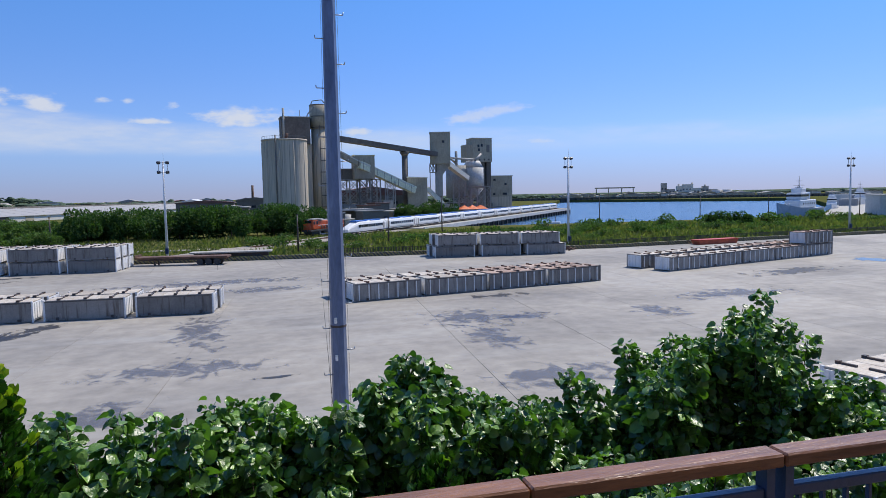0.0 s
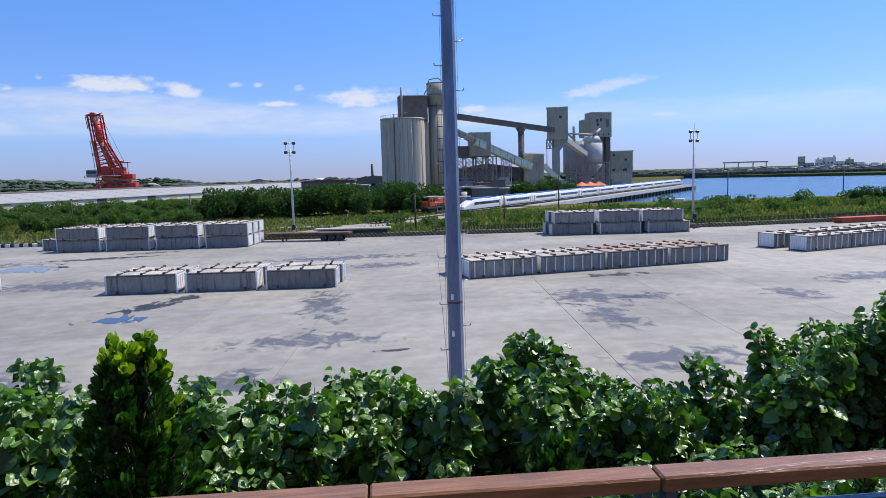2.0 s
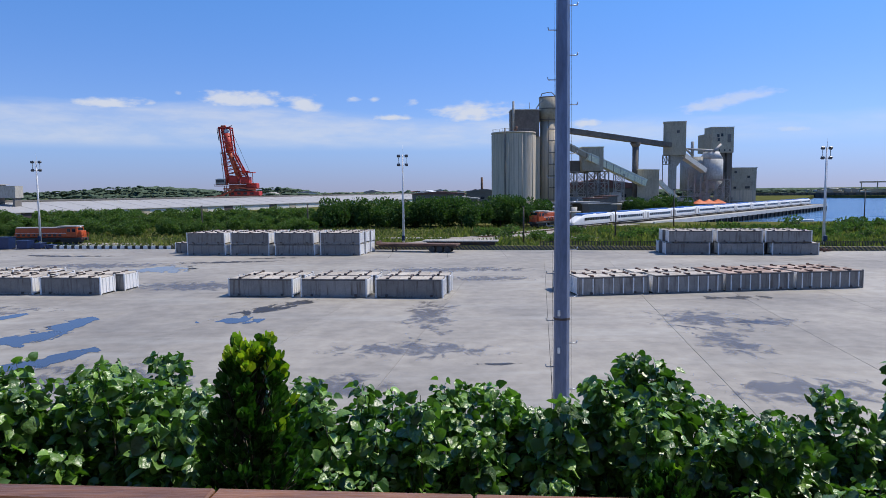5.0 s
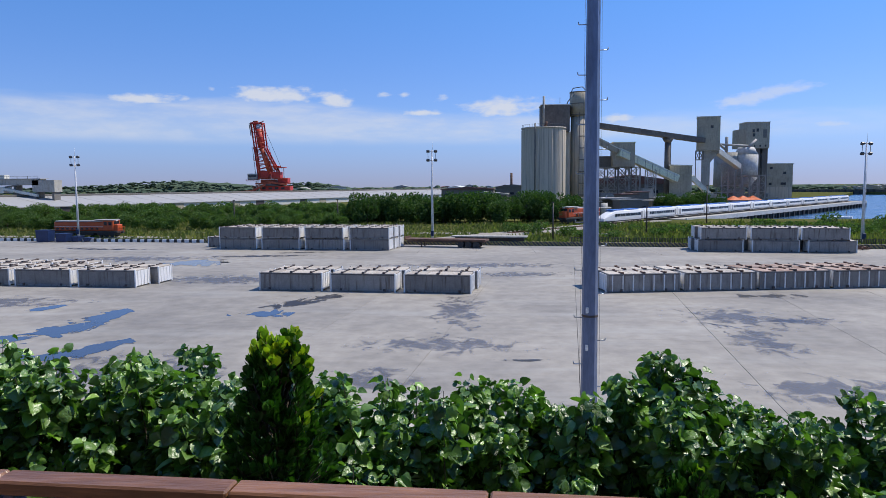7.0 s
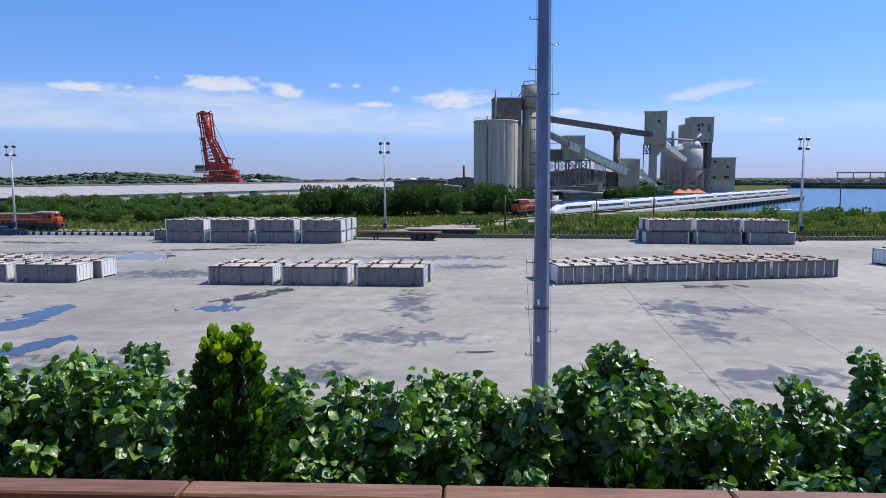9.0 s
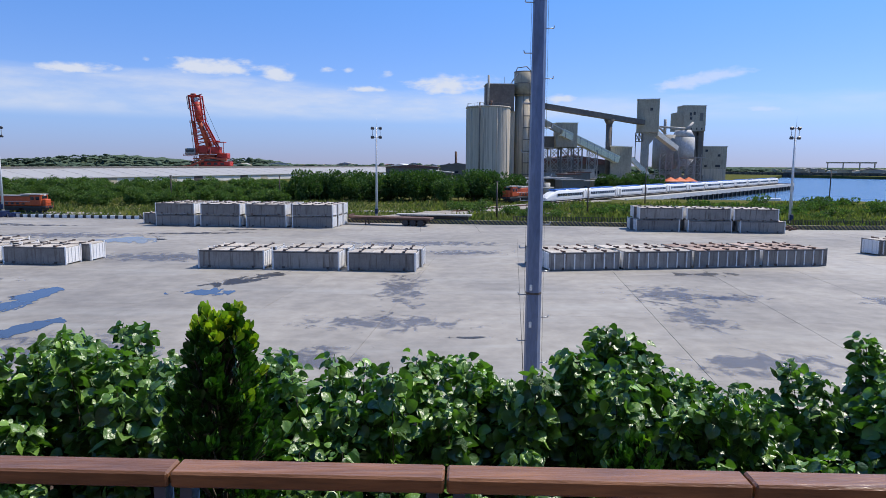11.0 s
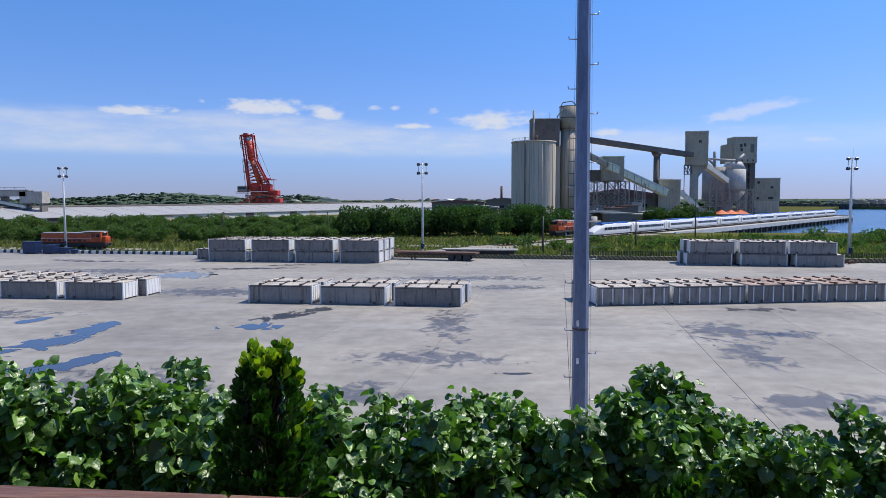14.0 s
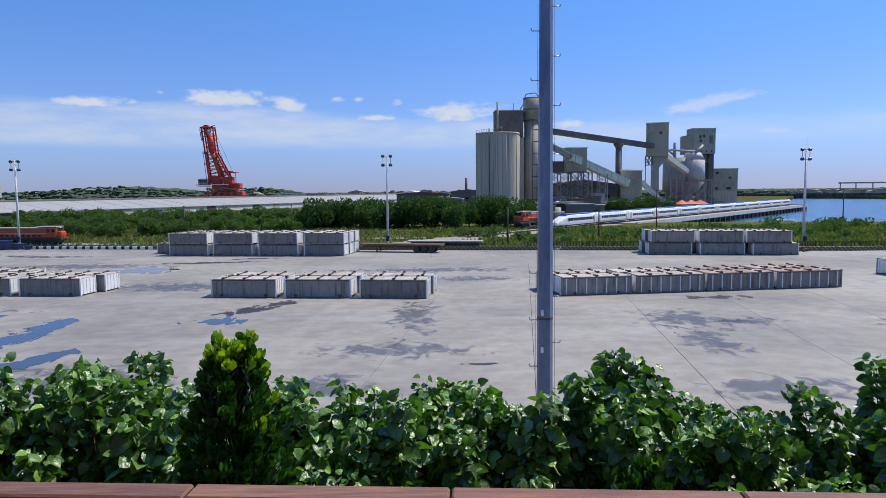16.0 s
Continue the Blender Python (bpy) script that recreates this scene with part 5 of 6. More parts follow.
    for i in range(3):
        w = thing("hopper_wagon", "grey hopper wagon standing by the silo", "wagon", pose(11 + i * 9.5, 196 + i * 6, GROUND_Z, 0, 0, 32), "wagons by the silo")
        part("tub", Shape().box(0, 0, 1.6, 8.4, 2.8, 2.6, c=0.2), M_greyroof, w)
        part("chassis", Shape().box(0, 0, 0.7, 8.8, 2.4, 0.9), M_under, w)
        part("bank", Shape().box(0, 3, 0, 9.5, 3, 0.75), M_frame, w)
    sh = thing("loading_shed", "dark open loading shed beside the track", "shed", pose(38, 214, GROUND_Z, 0, 0, 20))
    part("roof", Shape().box(0, 0, 5.0, 16, 6, 0.5), M_framepale, sh)
    part("wall", Shape().box(0, 2.6, 0, 15.6, 0.4, 5), M_frame, sh)
    for x in (-7.5, -2.5, 2.5, 7.5):
        part("post", Shape().box(x, -2.7, 0, 0.35, 0.35, 5), M_frame, sh)


cement_plant()


def plant_sheds():
    """Low dark buildings, tanks and pipe racks between the plant and the train."""
    rr = random.Random(33)
    for i in range(14):
        o = Vector((27.9, 161.0)) + Vector((0.633, 0.774)) * (26 + i * 11.5) + Vector((-0.774, 0.633)) * rr.uniform(15, 27)
        x, y = o
        w, d, h = rr.uniform(5, 9), rr.uniform(4, 6), rr.uniform(3.0, 7.2)
        ob = thing("plant_shed", "low dusty shed in front of the cement plant", "shed", pose(x, y, GROUND_Z, 0, 0, 20 + rr.uniform(-6, 6)), "sheds at the plant")
        part("wall", Shape().box(0, 0, 0, w, d, h), rr.choice((M_frame, M_brownclad, M_conc, M_frame, M_clad)), ob)
        part("roof", Shape().box(0, 0, h, w + 0.6, d + 0.6, 0.3), rr.choice((M_conc, M_greyroof, M_redroof, M_framepale)), ob)
        part("door", Shape().box(w * 0.2, -d / 2 - 0.04, 0, 1.6, 0.1, 2.3), M_under, ob)
        if i % 3 == 0:
            part("pipe", Shape().tube((-w / 2, -d / 2 - 0.6, h * 0.7), (w / 2 + 5, -d / 2 - 0.6, h * 0.7), 0.25, n=7), M_framepale, ob)
            for k in (-w / 2, w / 2 + 4.8):
                part("pipe_leg", Shape().box(k, -d / 2 - 0.6, 0, 0.2, 0.2, h * 0.7), M_frame, ob)
        if i % 4 == 1:
            part("tank", Shape().tube((w / 2 + 2.2, 0, 0), (w / 2 + 2.2, 0, h * 0.9), 1.6, 1.6, 14), M_vessel, ob)


plant_sheds()


# ---- red ship unloader on the far side of the warehouse ----
def railed_deck(x, y, z, w, d):
    """A small platform with a rail along its near edge."""
    s = Shape().box(x, y, z, w, d, 0.3)
    n = max(2, int(w / 2))
    for i in range(n + 1):
        s.beam((x - w / 2 + w * i / n, y - d / 2, z), (x - w / 2 + w * i / n, y - d / 2, z + 1.3), 0.16)
    for k in (0.7, 1.3):
        s.beam((x - w / 2, y - d / 2, z + k), (x + w / 2, y - d / 2, z + k), 0.14)
    return s


def red_crane():
    ob = thing("ship_unloader", "red and orange travelling ship unloader with raised boom", "crane", pose(-133, 425, GROUND_Z))
    part("track_frame", Shape().box(-3, 0, 0, 40, 9, 4.4, c=0.3), M_conc, ob)
    part("undercarriage", Shape().prism([(-23, 4.4), (16.5, 4.4), (17, 6.2), (13, 7.4), (-3, 7.4), (-9, 6.4), (-23, 5.8)], -4.5, 4.5), M_redorange, ob)
    for x in (-20, -14, -8, -2, 4, 10, 15):
        part("wheel_truck", Shape().box(x, -4.8, 3.6, 3.6, 0.9, 1.5, c=0.2), M_red, ob)
    part("counterweight", Shape().box(10, -5.2, 2.6, 6.5, 1.0, 2.6, c=0.2), M_conc, ob, "grey counterweight")
    sl = Shape()
    sl.beam((-22.5, -5.2, 6.2), (-9, -5.2, 7.2), 1.0, 1.0).beam((-9, -5.2, 7.2), (3, -5.2, 12.4), 1.0, 1.3).beam((3, -5.2, 12.4), (13, -5.2, 10.8), 1.0, 1.0)
    sl.beam((-9, -5.2, 9.0), (1, -5.2, 13.2), 0.3).beam((-12, -5.2, 6.6), (-3, -5.2, 6.6), 0.5)
    for i in range(5):
        sl.beam((-8 + i * 2.4, -5.2, 7.6 + i * 1.05), (-8 + i * 2.4, -5.2, 9.4 + i * 1.0), 0.22)
    part("ramp_arm", sl, M_redorange, ob, "orange sloping arm with hand rail")
    part("machine_house", Shape().box(5.0, 0, 7.4, 19, 7.6, 2.6, c=0.2), M_red, ob)
    for x in (-2, 2, 6, 10):
        part("louvre", Shape().box(x, -3.86, 8.0, 2.2, 0.1, 1.3), M_under, ob)
    part("slewing_ring", Shape().tube((2.5, 0, 10.0), (2.5, 0, 11.4), 6.6, 6.2, 24), M_darksteel, ob)
    part("turntable", Shape().box(2.5, 0, 11.2, 20, 8, 0.8, c=0.15), M_redorange, ob)
    part("motor_house", Shape().box(9.8, 0, 12.0, 6.4, 6.5, 3.0, c=0.2), M_red, ob)
    part("gear_house", Shape().box(0.6, 0, 12.0, 9.6, 6.5, 2.2, c=0.2), M_redorange, ob)
    part("deck", railed_deck(3.2, -0.6, 14.4, 17, 8.4), M_redorange, ob)
    part("winch_house", Shape().box(5.6, 0, 14.7, 5.4, 6, 4.2, c=0.3), M_red, ob)
    part("upper_house", Shape().box(-1.6, 0, 14.7, 5.8, 6, 4.8, c=0.3), M_red, ob)
    part("platform_roof", Shape().box(7.4, 0, 21.4, 7.2, 5, 0.45).box(6.2, 0, 21.8, 2.6, 3, 0.8, c=0.1), M_red, ob)
    for x in (4.4, 7.4, 10.4):
        part("roof_post", Shape().beam((x, -2, 14.6), (x, -2, 21.5), 0.3), M_redorange, ob)
    # leaning mast: a lattice foot, a round duct above it, and the head frame
    for side in (-2.3, 2.3):
        legs = Shape().beam((-5.6, side, 14.7), (-9.4, side, 49.5), 0.75)
        legs.beam((6.6, side, 18.5), (-1.0, side, 33.5), 0.85).beam((-1.0, side, 33.5), (-2.6, side, 49.5), 0.7)
        legs.beam((1.6, side, 18.8), (-4.6, side, 35.0), 0.8)
        for i in range(7):
            z = 18.5 + i * 2.2
            left, right = -6.0 - (z - 18) * 0.11, 6.6 - (z - 18.5) * 0.5
            legs.beam((left, side, z), (right - 0.8, side, z + 1.9), 0.34)
            legs.beam((left, side, z + 1.7), (right, side, z), 0.26)
        for i in range(5):
            z = 34 + i * 3.1
            legs.beam((-7.8 - (z - 34) * 0.1, side, z), (-1.2 - (z - 34) * 0.09, side, z + 1.5), 0.3)
        tagged(part("boom", legs, M_red, ob), kind="stuff")
    part("lower_duct", Shape().tube((1.2, -2.6, 19), (-3.4, -2.6, 34.8), 1.0, 1.5, 12), M_redorange, ob)
    part("side_pipe", Shape().tube((3.8, -2.8, 19.2), (-1.4, -2.8, 31.5), 0.45, n=8).tube((-4.6, -2.8, 15), (-6.6, -2.8, 34), 0.4, n=8), M_redorange, ob)
    part("vertical_duct", Shape().tube((-3.2, -2.8, 34.4), (-4.6, -2.8, 45.4), 2.05, 1.95, 16).tube((-3.1, -2.8, 33.6), (-3.2, -2.8, 34.6), 1.3, 2.2, 16), M_red, ob, "bright red round duct")
    for z in (36.5, 40.0, 43.5):
        part("duct_band", Shape().tube((-3.45 - (z - 36.5) * 0.127, -2.8, z), (-3.5 - (z - 36.5) * 0.127, -2.8, z + 0.35), 2.16, 2.16, 16), M_redorange, ob)
    part("head", Shape().box(-6.2, 0, 48.6, 7.2, 5.2, 1.0, c=0.15).box(-6.6, 0, 44.6, 1.4, 4.6, 4.0, c=0.15).beam((-3.6, -2.4, 49.4), (-1.2, -2.4, 50.3), 0.4), M_red, ob)
    part("head_winch", Shape().box(-6.8, -1.0, 49.6, 2.6, 2.4, 1.0, c=0.15), M_redorange, ob)
    part("sheave", Shape().tube((-4.6, -3.4, 46.9), (-4.6, -2.6, 46.9), 1.35, 1.35, 16), M_shiphull, ob, "grey blue sheave")
    part("sheave_hub", Shape().tube((-4.6, -3.6, 46.9), (-4.6, -2.5, 46.9), 0.55, 0.55, 12), M_white, ob)
    part("hanging_pipe", Shape().beam((-9.9, -2, 49.0), (-8.9, -2, 40.5), 0.4).beam((-10.6, -2, 48.4), (-9.7, -2, 41.2), 0.35).beam((-10.8, -2, 48.8), (-7.0, -2, 50.2), 0.3), M_under, ob)
    part("ladder", Shape().beam((-7.0, -3.0, 15), (-8.6, -3.0, 33), 0.5, 0.2), M_framepale, ob)
    for x, z, w in ((2.6, 24.2, 3.4), (4.4, 21.6, 3.0), (0.9, 27.4, 3.0), (-0.2, 31.0, 2.2), (-6.9, 26.0, 1.8), (-7.6, 33.0, 1.8)):
        part("service_platform", railed_deck(x, -3.2, z, w, 2.4), M_redorange, ob)
    part("hoist_rope", Shape().beam((-3.4, -1, 48.5), (5.4, -1, 20), 0.16).beam((-3.0, 1, 48.5), (8.2, 1, 21), 0.16), M_under, ob)
    part("cabin", Shape().box(-9.2, -1, 13.9, 6.0, 6, 4.0, c=0.3), M_conc, ob, "grey operator cabin")
    part("cabin_window", Shape().box(-9.2, -4.08, 15.6, 5.0, 0.15, 1.5), M_glass, ob)
    part("cabin_deck", railed_deck(-9.2, -1, 13.2, 7.4, 7), M_redorange, ob)
    for x in (-7.4, -6.2):
        part("hanger", Shape().beam((x, -2, 7), (x, -2, 13.3), 0.4), M_framepale, ob)


red_crane()


# ---- grey conveyor gallery on the other side of the warehouse ----
def far_gallery():
    ob = thing("loading_gallery", "grey loading gallery with a sloping chute", "gantry", pose(-193, 262, GROUND_Z))
    part("gallery_box", Shape().box(-12, 0, 10.9, 64, 5, 2.3).box(22, 0, 8.2, 9, 5, 4.6), M_conc, ob)
    part("roof", Shape().box(-12, 0, 13.2, 66, 5.6, 0.3), M_greyroof, ob)
    rl = Shape().beam((-44, -2.5, 14.4), (20, -2.5, 14.4), 0.1)
    for i in range(16):
        rl.beam((-43 + i * 4.2, -2.5, 13.4), (-43 + i * 4.2, -2.5, 14.4), 0.1)
    part("railing", rl, M_frame, ob)
    for x in (-40, -20, -2, 10, 19, 25.5):
        part("leg", Shape().box(x, 0, 0, 0.9, 4, 11), M_frame, ob)
    part("chute", Shape().beam((5, -3, 9.8), (20, -3, 6.8), 1.2, 1.0), M_cladpale, ob)
    part("drive_house", Shape().box(4, -1, 7.8, 5, 5, 2.6).box(4.5, 0, 13.2, 2.4, 3, 1.8), M_cladpale, ob)
    part("brace", Shape().beam((-16, -2.4, 6), (-6, -2.4, 11), 0.6).beam((-2, -2.4, 9), (12, -2.4, 11), 0.5), M_frame, ob)


far_gallery()


# ---- white passenger train and the pier that it stands on ----
TRAIN_A, TRAIN_B = Vector((27.9, 161.0, 0)), Vector((179.2, 345.9, 0))
TRAIN_DIR = (TRAIN_B - TRAIN_A).normalized()
TRAIN_TURN = math.degrees(math.atan2(TRAIN_DIR.y, TRAIN_DIR.x))

def car_body(n_from, n_to, nose):
    """White body shell along x, rounded in section; the nose slopes down at x = 0."""
    s = Shape()
    sect = [(-1.42, 0.75), (-1.48, 1.3), (-1.46, 2.9), (-1.25, 3.55), (-0.7, 3.85), (0.7, 3.85), (1.25, 3.55), (1.46, 2.9), (1.48, 1.3), (1.42, 0.75)]
    xs = [n_from, n_to]
    if nose:
        xs = [n_from, n_from + 0.8, n_from + 2.2, n_from + 4.0, n_from + 5.6, n_to]
    vs, m = [], len(sect)
    for i, x in enumerate(xs):
        t = 1.0
        if nose:
            t = (0.28, 0.46, 0.66, 0.88, 1.0, 1.0)[i]
        for y, z in sect:
            vs.append((x, y * (0.55 + 0.45 * t), 0.75 + (z - 0.75) * t))
    fs = [(i * m + k, i * m + (k + 1) % m, (i + 1) * m + (k + 1) % m, (i + 1) * m + k) for i in range(len(xs) - 1) for k in range(m)]
    fs += [tuple(reversed(range(m))), tuple((len(xs) - 1) * m + k for k in range(m))]
    return s.add(vs, fs, None, False)


def train():
    ln = (TRAIN_B - TRAIN_A).length / 12
    common = {}
    common["body"] = car_body(0.25, ln - 0.25, False).mesh("body", M_white)
    common["win"] = Shape().box(0, 0, 0, 1.15, 0.05, 0.85, c=0.02).mesh("window", M_glass)
    common["door"] = Shape().box(0, 0, 0, 0.9, 0.05, 2.0, c=0.02).mesh("door", M_greyroof)
    common["roof"] = Shape().box(0, 0, 0, 5.6, 1.9, 0.35, c=0.08).mesh("roof_unit", M_blue)
    common["bogie"] = Shape().box(0, 0, 0.35, 3.4, 2.4, 0.5, c=0.05).mesh("bogie", M_under)
    common["wheel"] = Shape().tube((0, -0.06, 0.45), (0, 0.06, 0.45), 0.43, n=14).mesh("wheel", M_under)
    common["skirt"] = Shape().box(ln / 2, 0, 0.42, ln - 9, 2.7, 0.4).mesh("skirt", M_under)
    common["stripe"] = Shape().box(ln / 2, -1.475, 1.05, ln - 0.6, 0.04, 0.12).box(ln / 2, 1.475, 1.05, ln - 0.6, 0.04, 0.12).mesh("stripe", M_greyroof)
    nose_body = car_body(0.2, ln - 0.25, True).mesh("body", M_white)
    for c in range(12):
        p = TRAIN_A + TRAIN_DIR * (ln * c)
        lead = c == 0
        ob = thing("train_car", "white streamlined lead car with sloping nose" if lead else "white passenger train car with dark windows", "train",
                   pose(p.x, p.y, 0.22, 0, 0, TRAIN_TURN) @ Matrix.Diagonal((1, 1, 0.78, 1)), "cars of the white train")
        part("body", nose_body if lead else common["body"], None, ob)
        for k in range(11):
            x = (5.2 if lead else 3.3) + k * (1.28 if lead else 1.38)
            for y in (-1.475, 1.475):
                part("window", common["win"], None, ob).matrix_local = pose(x, y, 1.95)
        for x in ((ln - 1.6,) if lead else (1.5, ln - 1.5)):
            for y in (-1.48, 1.48):
                part("door", common["door"], None, ob).matrix_local = pose(x, y, 1.1)
        for x in (ln * 0.36, ln * 0.74):
            part("roof_unit", common["roof"], None, ob, "blue roof housing").matrix_local = pose(x, 0, 3.78)
        for x in (3.6, ln - 3.6):
            part("bogie", common["bogie"], None, ob).matrix_local = pose(x, 0, 0)
            for dx in (-1.05, 1.05):
                for y in (-0.8, 0.8):
                    part("wheel", common["wheel"], None, ob).matrix_local = pose(x + dx, y, 0)
        part("skirt", common["skirt"], None, ob)
        if lead:
            part("windscreen", Shape().add([(2.7, -0.75, 2.42), (2.7, 0.75, 2.42), (4.2, 0.9, 3.42), (4.2, -0.9, 3.42)], [(0, 1, 2, 3)]).add([(2.7, -0.75, 2.35), (2.7, 0.75, 2.35), (4.2, 0.9, 3.35), (4.2, -0.9, 3.35)], [(3, 2, 1, 0)]), M_glass, ob)
            for y in (-0.62, 0.62):
                part("headlight", Shape().box(0.85, y, 1.35, 0.3, 0.2, 0.14, c=0.03), M_plate, ob)
        else:
            part("stripe", common["stripe"], None, ob)


train()


def pier():
    ob = thing("railway_pier", "long concrete railway pier on dark piles", "pier", kind="structure")
    base = pose(TRAIN_A.x, TRAIN_A.y, 0, 0, 0, TRAIN_TURN)
    a, b = 34.0, 252.0
    part("deck", Shape().box((a + b) / 2, -1.2, -1.0, b - a, 10.5, 1.05, base, c=0.05), M_conc, ob)
    part("kerb_beam", Shape().box((a + b) / 2, -6.3, -0.9, b - a, 0.5, 1.25, base), M_wallpale, ob)
    for i in range(36):
        x = a + 5 + i * 6.0
        part("pile_bent", Shape().box(x, -3.4, -6.2, 2.2, 5.0, 5.3, base), M_under, ob, "dark weathered piles")
        part("fender", Shape().box(x, -6.7, -3.1, 1.2, 0.5, 2.3, base), M_blackkerb, ob)
    for y in (-0.53, 0.53):
        part("rail", Shape().box(110, y, 0.05, 290, 0.07, 0.16, base), M_rust, ob)
    part("end_plate", Shape().box(b - 0.5, -1.2, -1.6, 1.0, 10.4, 1.9, base), M_rust, ob, "rust red end plate")
    bt = thing("work_boat", "small grey work boats moored beside the pier", "boat", pose(101, 190, -2.6, 0, 0, -30))
    part("hull", Shape().prism([(-9, 0.2), (-8, 0), (7, 0), (9, 1.4), (-9, 1.3)], -1.8, 1.8), M_shiphull, bt)
    part("cabin", Shape().box(-3, 0, 1.3, 5, 2.4, 1.5, c=0.1), M_white, bt)
    part("mast", Shape().tube((-2, 0, 2.8), (-2, 0, 4.6), 0.08, n=5), M_frame, bt)


pier()


# ---- orange locomotives ----
def locomotive(x, y, turn, label, k=1.0):
    ob = thing("locomotive", label, "locomotive", pose(x, y, 0.03, 0, 0, turn) @ Matrix.Scale(k, 4), "orange locomotives")
    part("frame", Shape().box(0, 0, 1.0, 16.4, 2.7, 0.45, c=0.05), M_under, ob)
    part("hood", Shape().box(-1.6, 0, 1.45, 12.6, 2.2, 2.1, c=0.18), M_orange, ob)
    part("hood_roof", Shape().box(-1.6, 0, 3.5, 12.0, 2.0, 0.28, c=0.1), M_greyroof, ob, "grey roof panels")
    part("cab", Shape().box(5.9, 0, 1.45, 2.6, 2.7, 2.5, c=0.2), M_orange, ob)
    part("cab_roof", Shape().box(4.9, 0, 3.86, 4.8, 2.8, 0.2, c=0.08), M_greyroof, ob)
    part("short_hood", Shape().box(7.55, 0, 1.45, 1.0, 1.9, 1.5, c=0.12), M_orange, ob)
    for s in (-1, 1):
        for xx in (5.3, 6.5):
            part("cab_window", Shape().box(xx, s * 1.36, 2.75, 0.8, 0.06, 0.75, c=0.02), M_glass, ob)
        part("stripe", Shape().box(-1.6, s * 1.11, 2.35, 12.3, 0.05, 0.16), M_white, ob, "white side stripe")
        for i in range(9):
            part("vent", Shape().box(-7 + i * 1.25, s * 1.11, 1.75, 0.7, 0.05, 0.45), M_under, ob)
        hr = Shape().beam((-7.8, s * 1.32, 2.45), (4.5, s * 1.32, 2.45), 0.05)
        for i in range(9):
            hr.beam((-7.8 + i * 1.53, s * 1.32, 1.45), (-7.8 + i * 1.53, s * 1.32, 2.45), 0.04)
        part("handrail", hr, M_orange, ob)
    part("front_window", Shape().box(7.22, 0, 3.05, 0.06, 1.8, 0.6), M_glass, ob)
    part("headlight", Shape().box(7.25, 0, 3.68, 0.2, 0.6, 0.24, c=0.04), M_plate, ob)
    er = Shape()
    for yy in (-1.2, -0.5, 0.5, 1.2):
        er.beam((8.3, yy, 1.1), (8.3, yy, 2.4), 0.06)
    er.beam((8.3, -1.2, 2.4), (8.3, 1.2, 2.4), 0.06)
    part("end_rail", er, M_redorange, ob)
    part("fuel_tank", Shape().box(0, 0, 0.45, 4, 2.4, 0.6, c=0.1), M_under, ob)
    for xx in (-5.2, 5.2):
        part("bogie", Shape().box(xx, 0, 0.45, 4.2, 2.3, 0.6, c=0.05), M_under, ob)
        for dx in (-1.4, 0, 1.4):
            for yy in (-0.8, 0.8):
                part("wheel", Shape().tube((xx + dx, yy - 0.07, 0.46), (xx + dx, yy + 0.07, 0.46), 0.46, n=14), M_under, ob)
    part("coupler", Shape().box(8.6, 0, 0.9, 0.6, 0.4, 0.4), M_under, ob)


locomotive(-75.6, 127.6, -6, "orange diesel locomotive with grey roof on the siding", 0.84)
locomotive(24.8, 172.0, 180 + 50, "orange diesel locomotive beside the white train")


# ---- things along the kerb ----
def flat_trailer():
    ob = thing("flat_trailer", "rusty flatbed trailer parked by the kerb", "trailer", pose(-5.2, 104.6, 0, 0, 0, -15))
    part("bed", Shape().box(0, 0, 1.0, 13.0, 2.4, 0.28, c=0.03), M_rust, ob)
    part("beam", Shape().box(0, -0.5, 0.72, 12.4, 0.2, 0.3).box(0, 0.5, 0.72, 12.4, 0.2, 0.3), M_darksteel, ob)
    for x in (2.6, 3.8, 5.0):
        for y in (-1.0, -0.7, 0.7, 1.0):
            part("wheel", Shape().tube((x, y - 0.12, 0.48), (x, y + 0.12, 0.48), 0.48, n=16), M_under, ob)
    part("landing_leg", Shape().box(-3.8, -0.8, 0, 0.2, 0.2, 1.0).box(-3.8, 0.8, 0, 0.2, 0.2, 1.0), M_darksteel, ob)
    part("headboard", Shape().box(-6.4, 0, 1.28, 0.1, 2.4, 0.3), M_rust, ob)
    t2 = thing("flat_trailer", "rusty flatbed trailer parked behind another", "trailer", pose(1.5, 108.6, 0, 0, 0, -9))
    part("bed", Shape().box(0, 0, 1.2, 12.0, 2.4, 0.22, c=0.03), M_conc, t2)
    part("beam", Shape().box(0, 0, 0.6, 11, 0.9, 0.6), M_darksteel, t2)
    for x in (-4, 4):
        for y in (-1.0, 1.0):
            part("wheel", Shape().tube((x, y - 0.15, 0.48), (x, y + 0.15, 0.48), 0.48, n=14), M_under, t2)


flat_trailer()


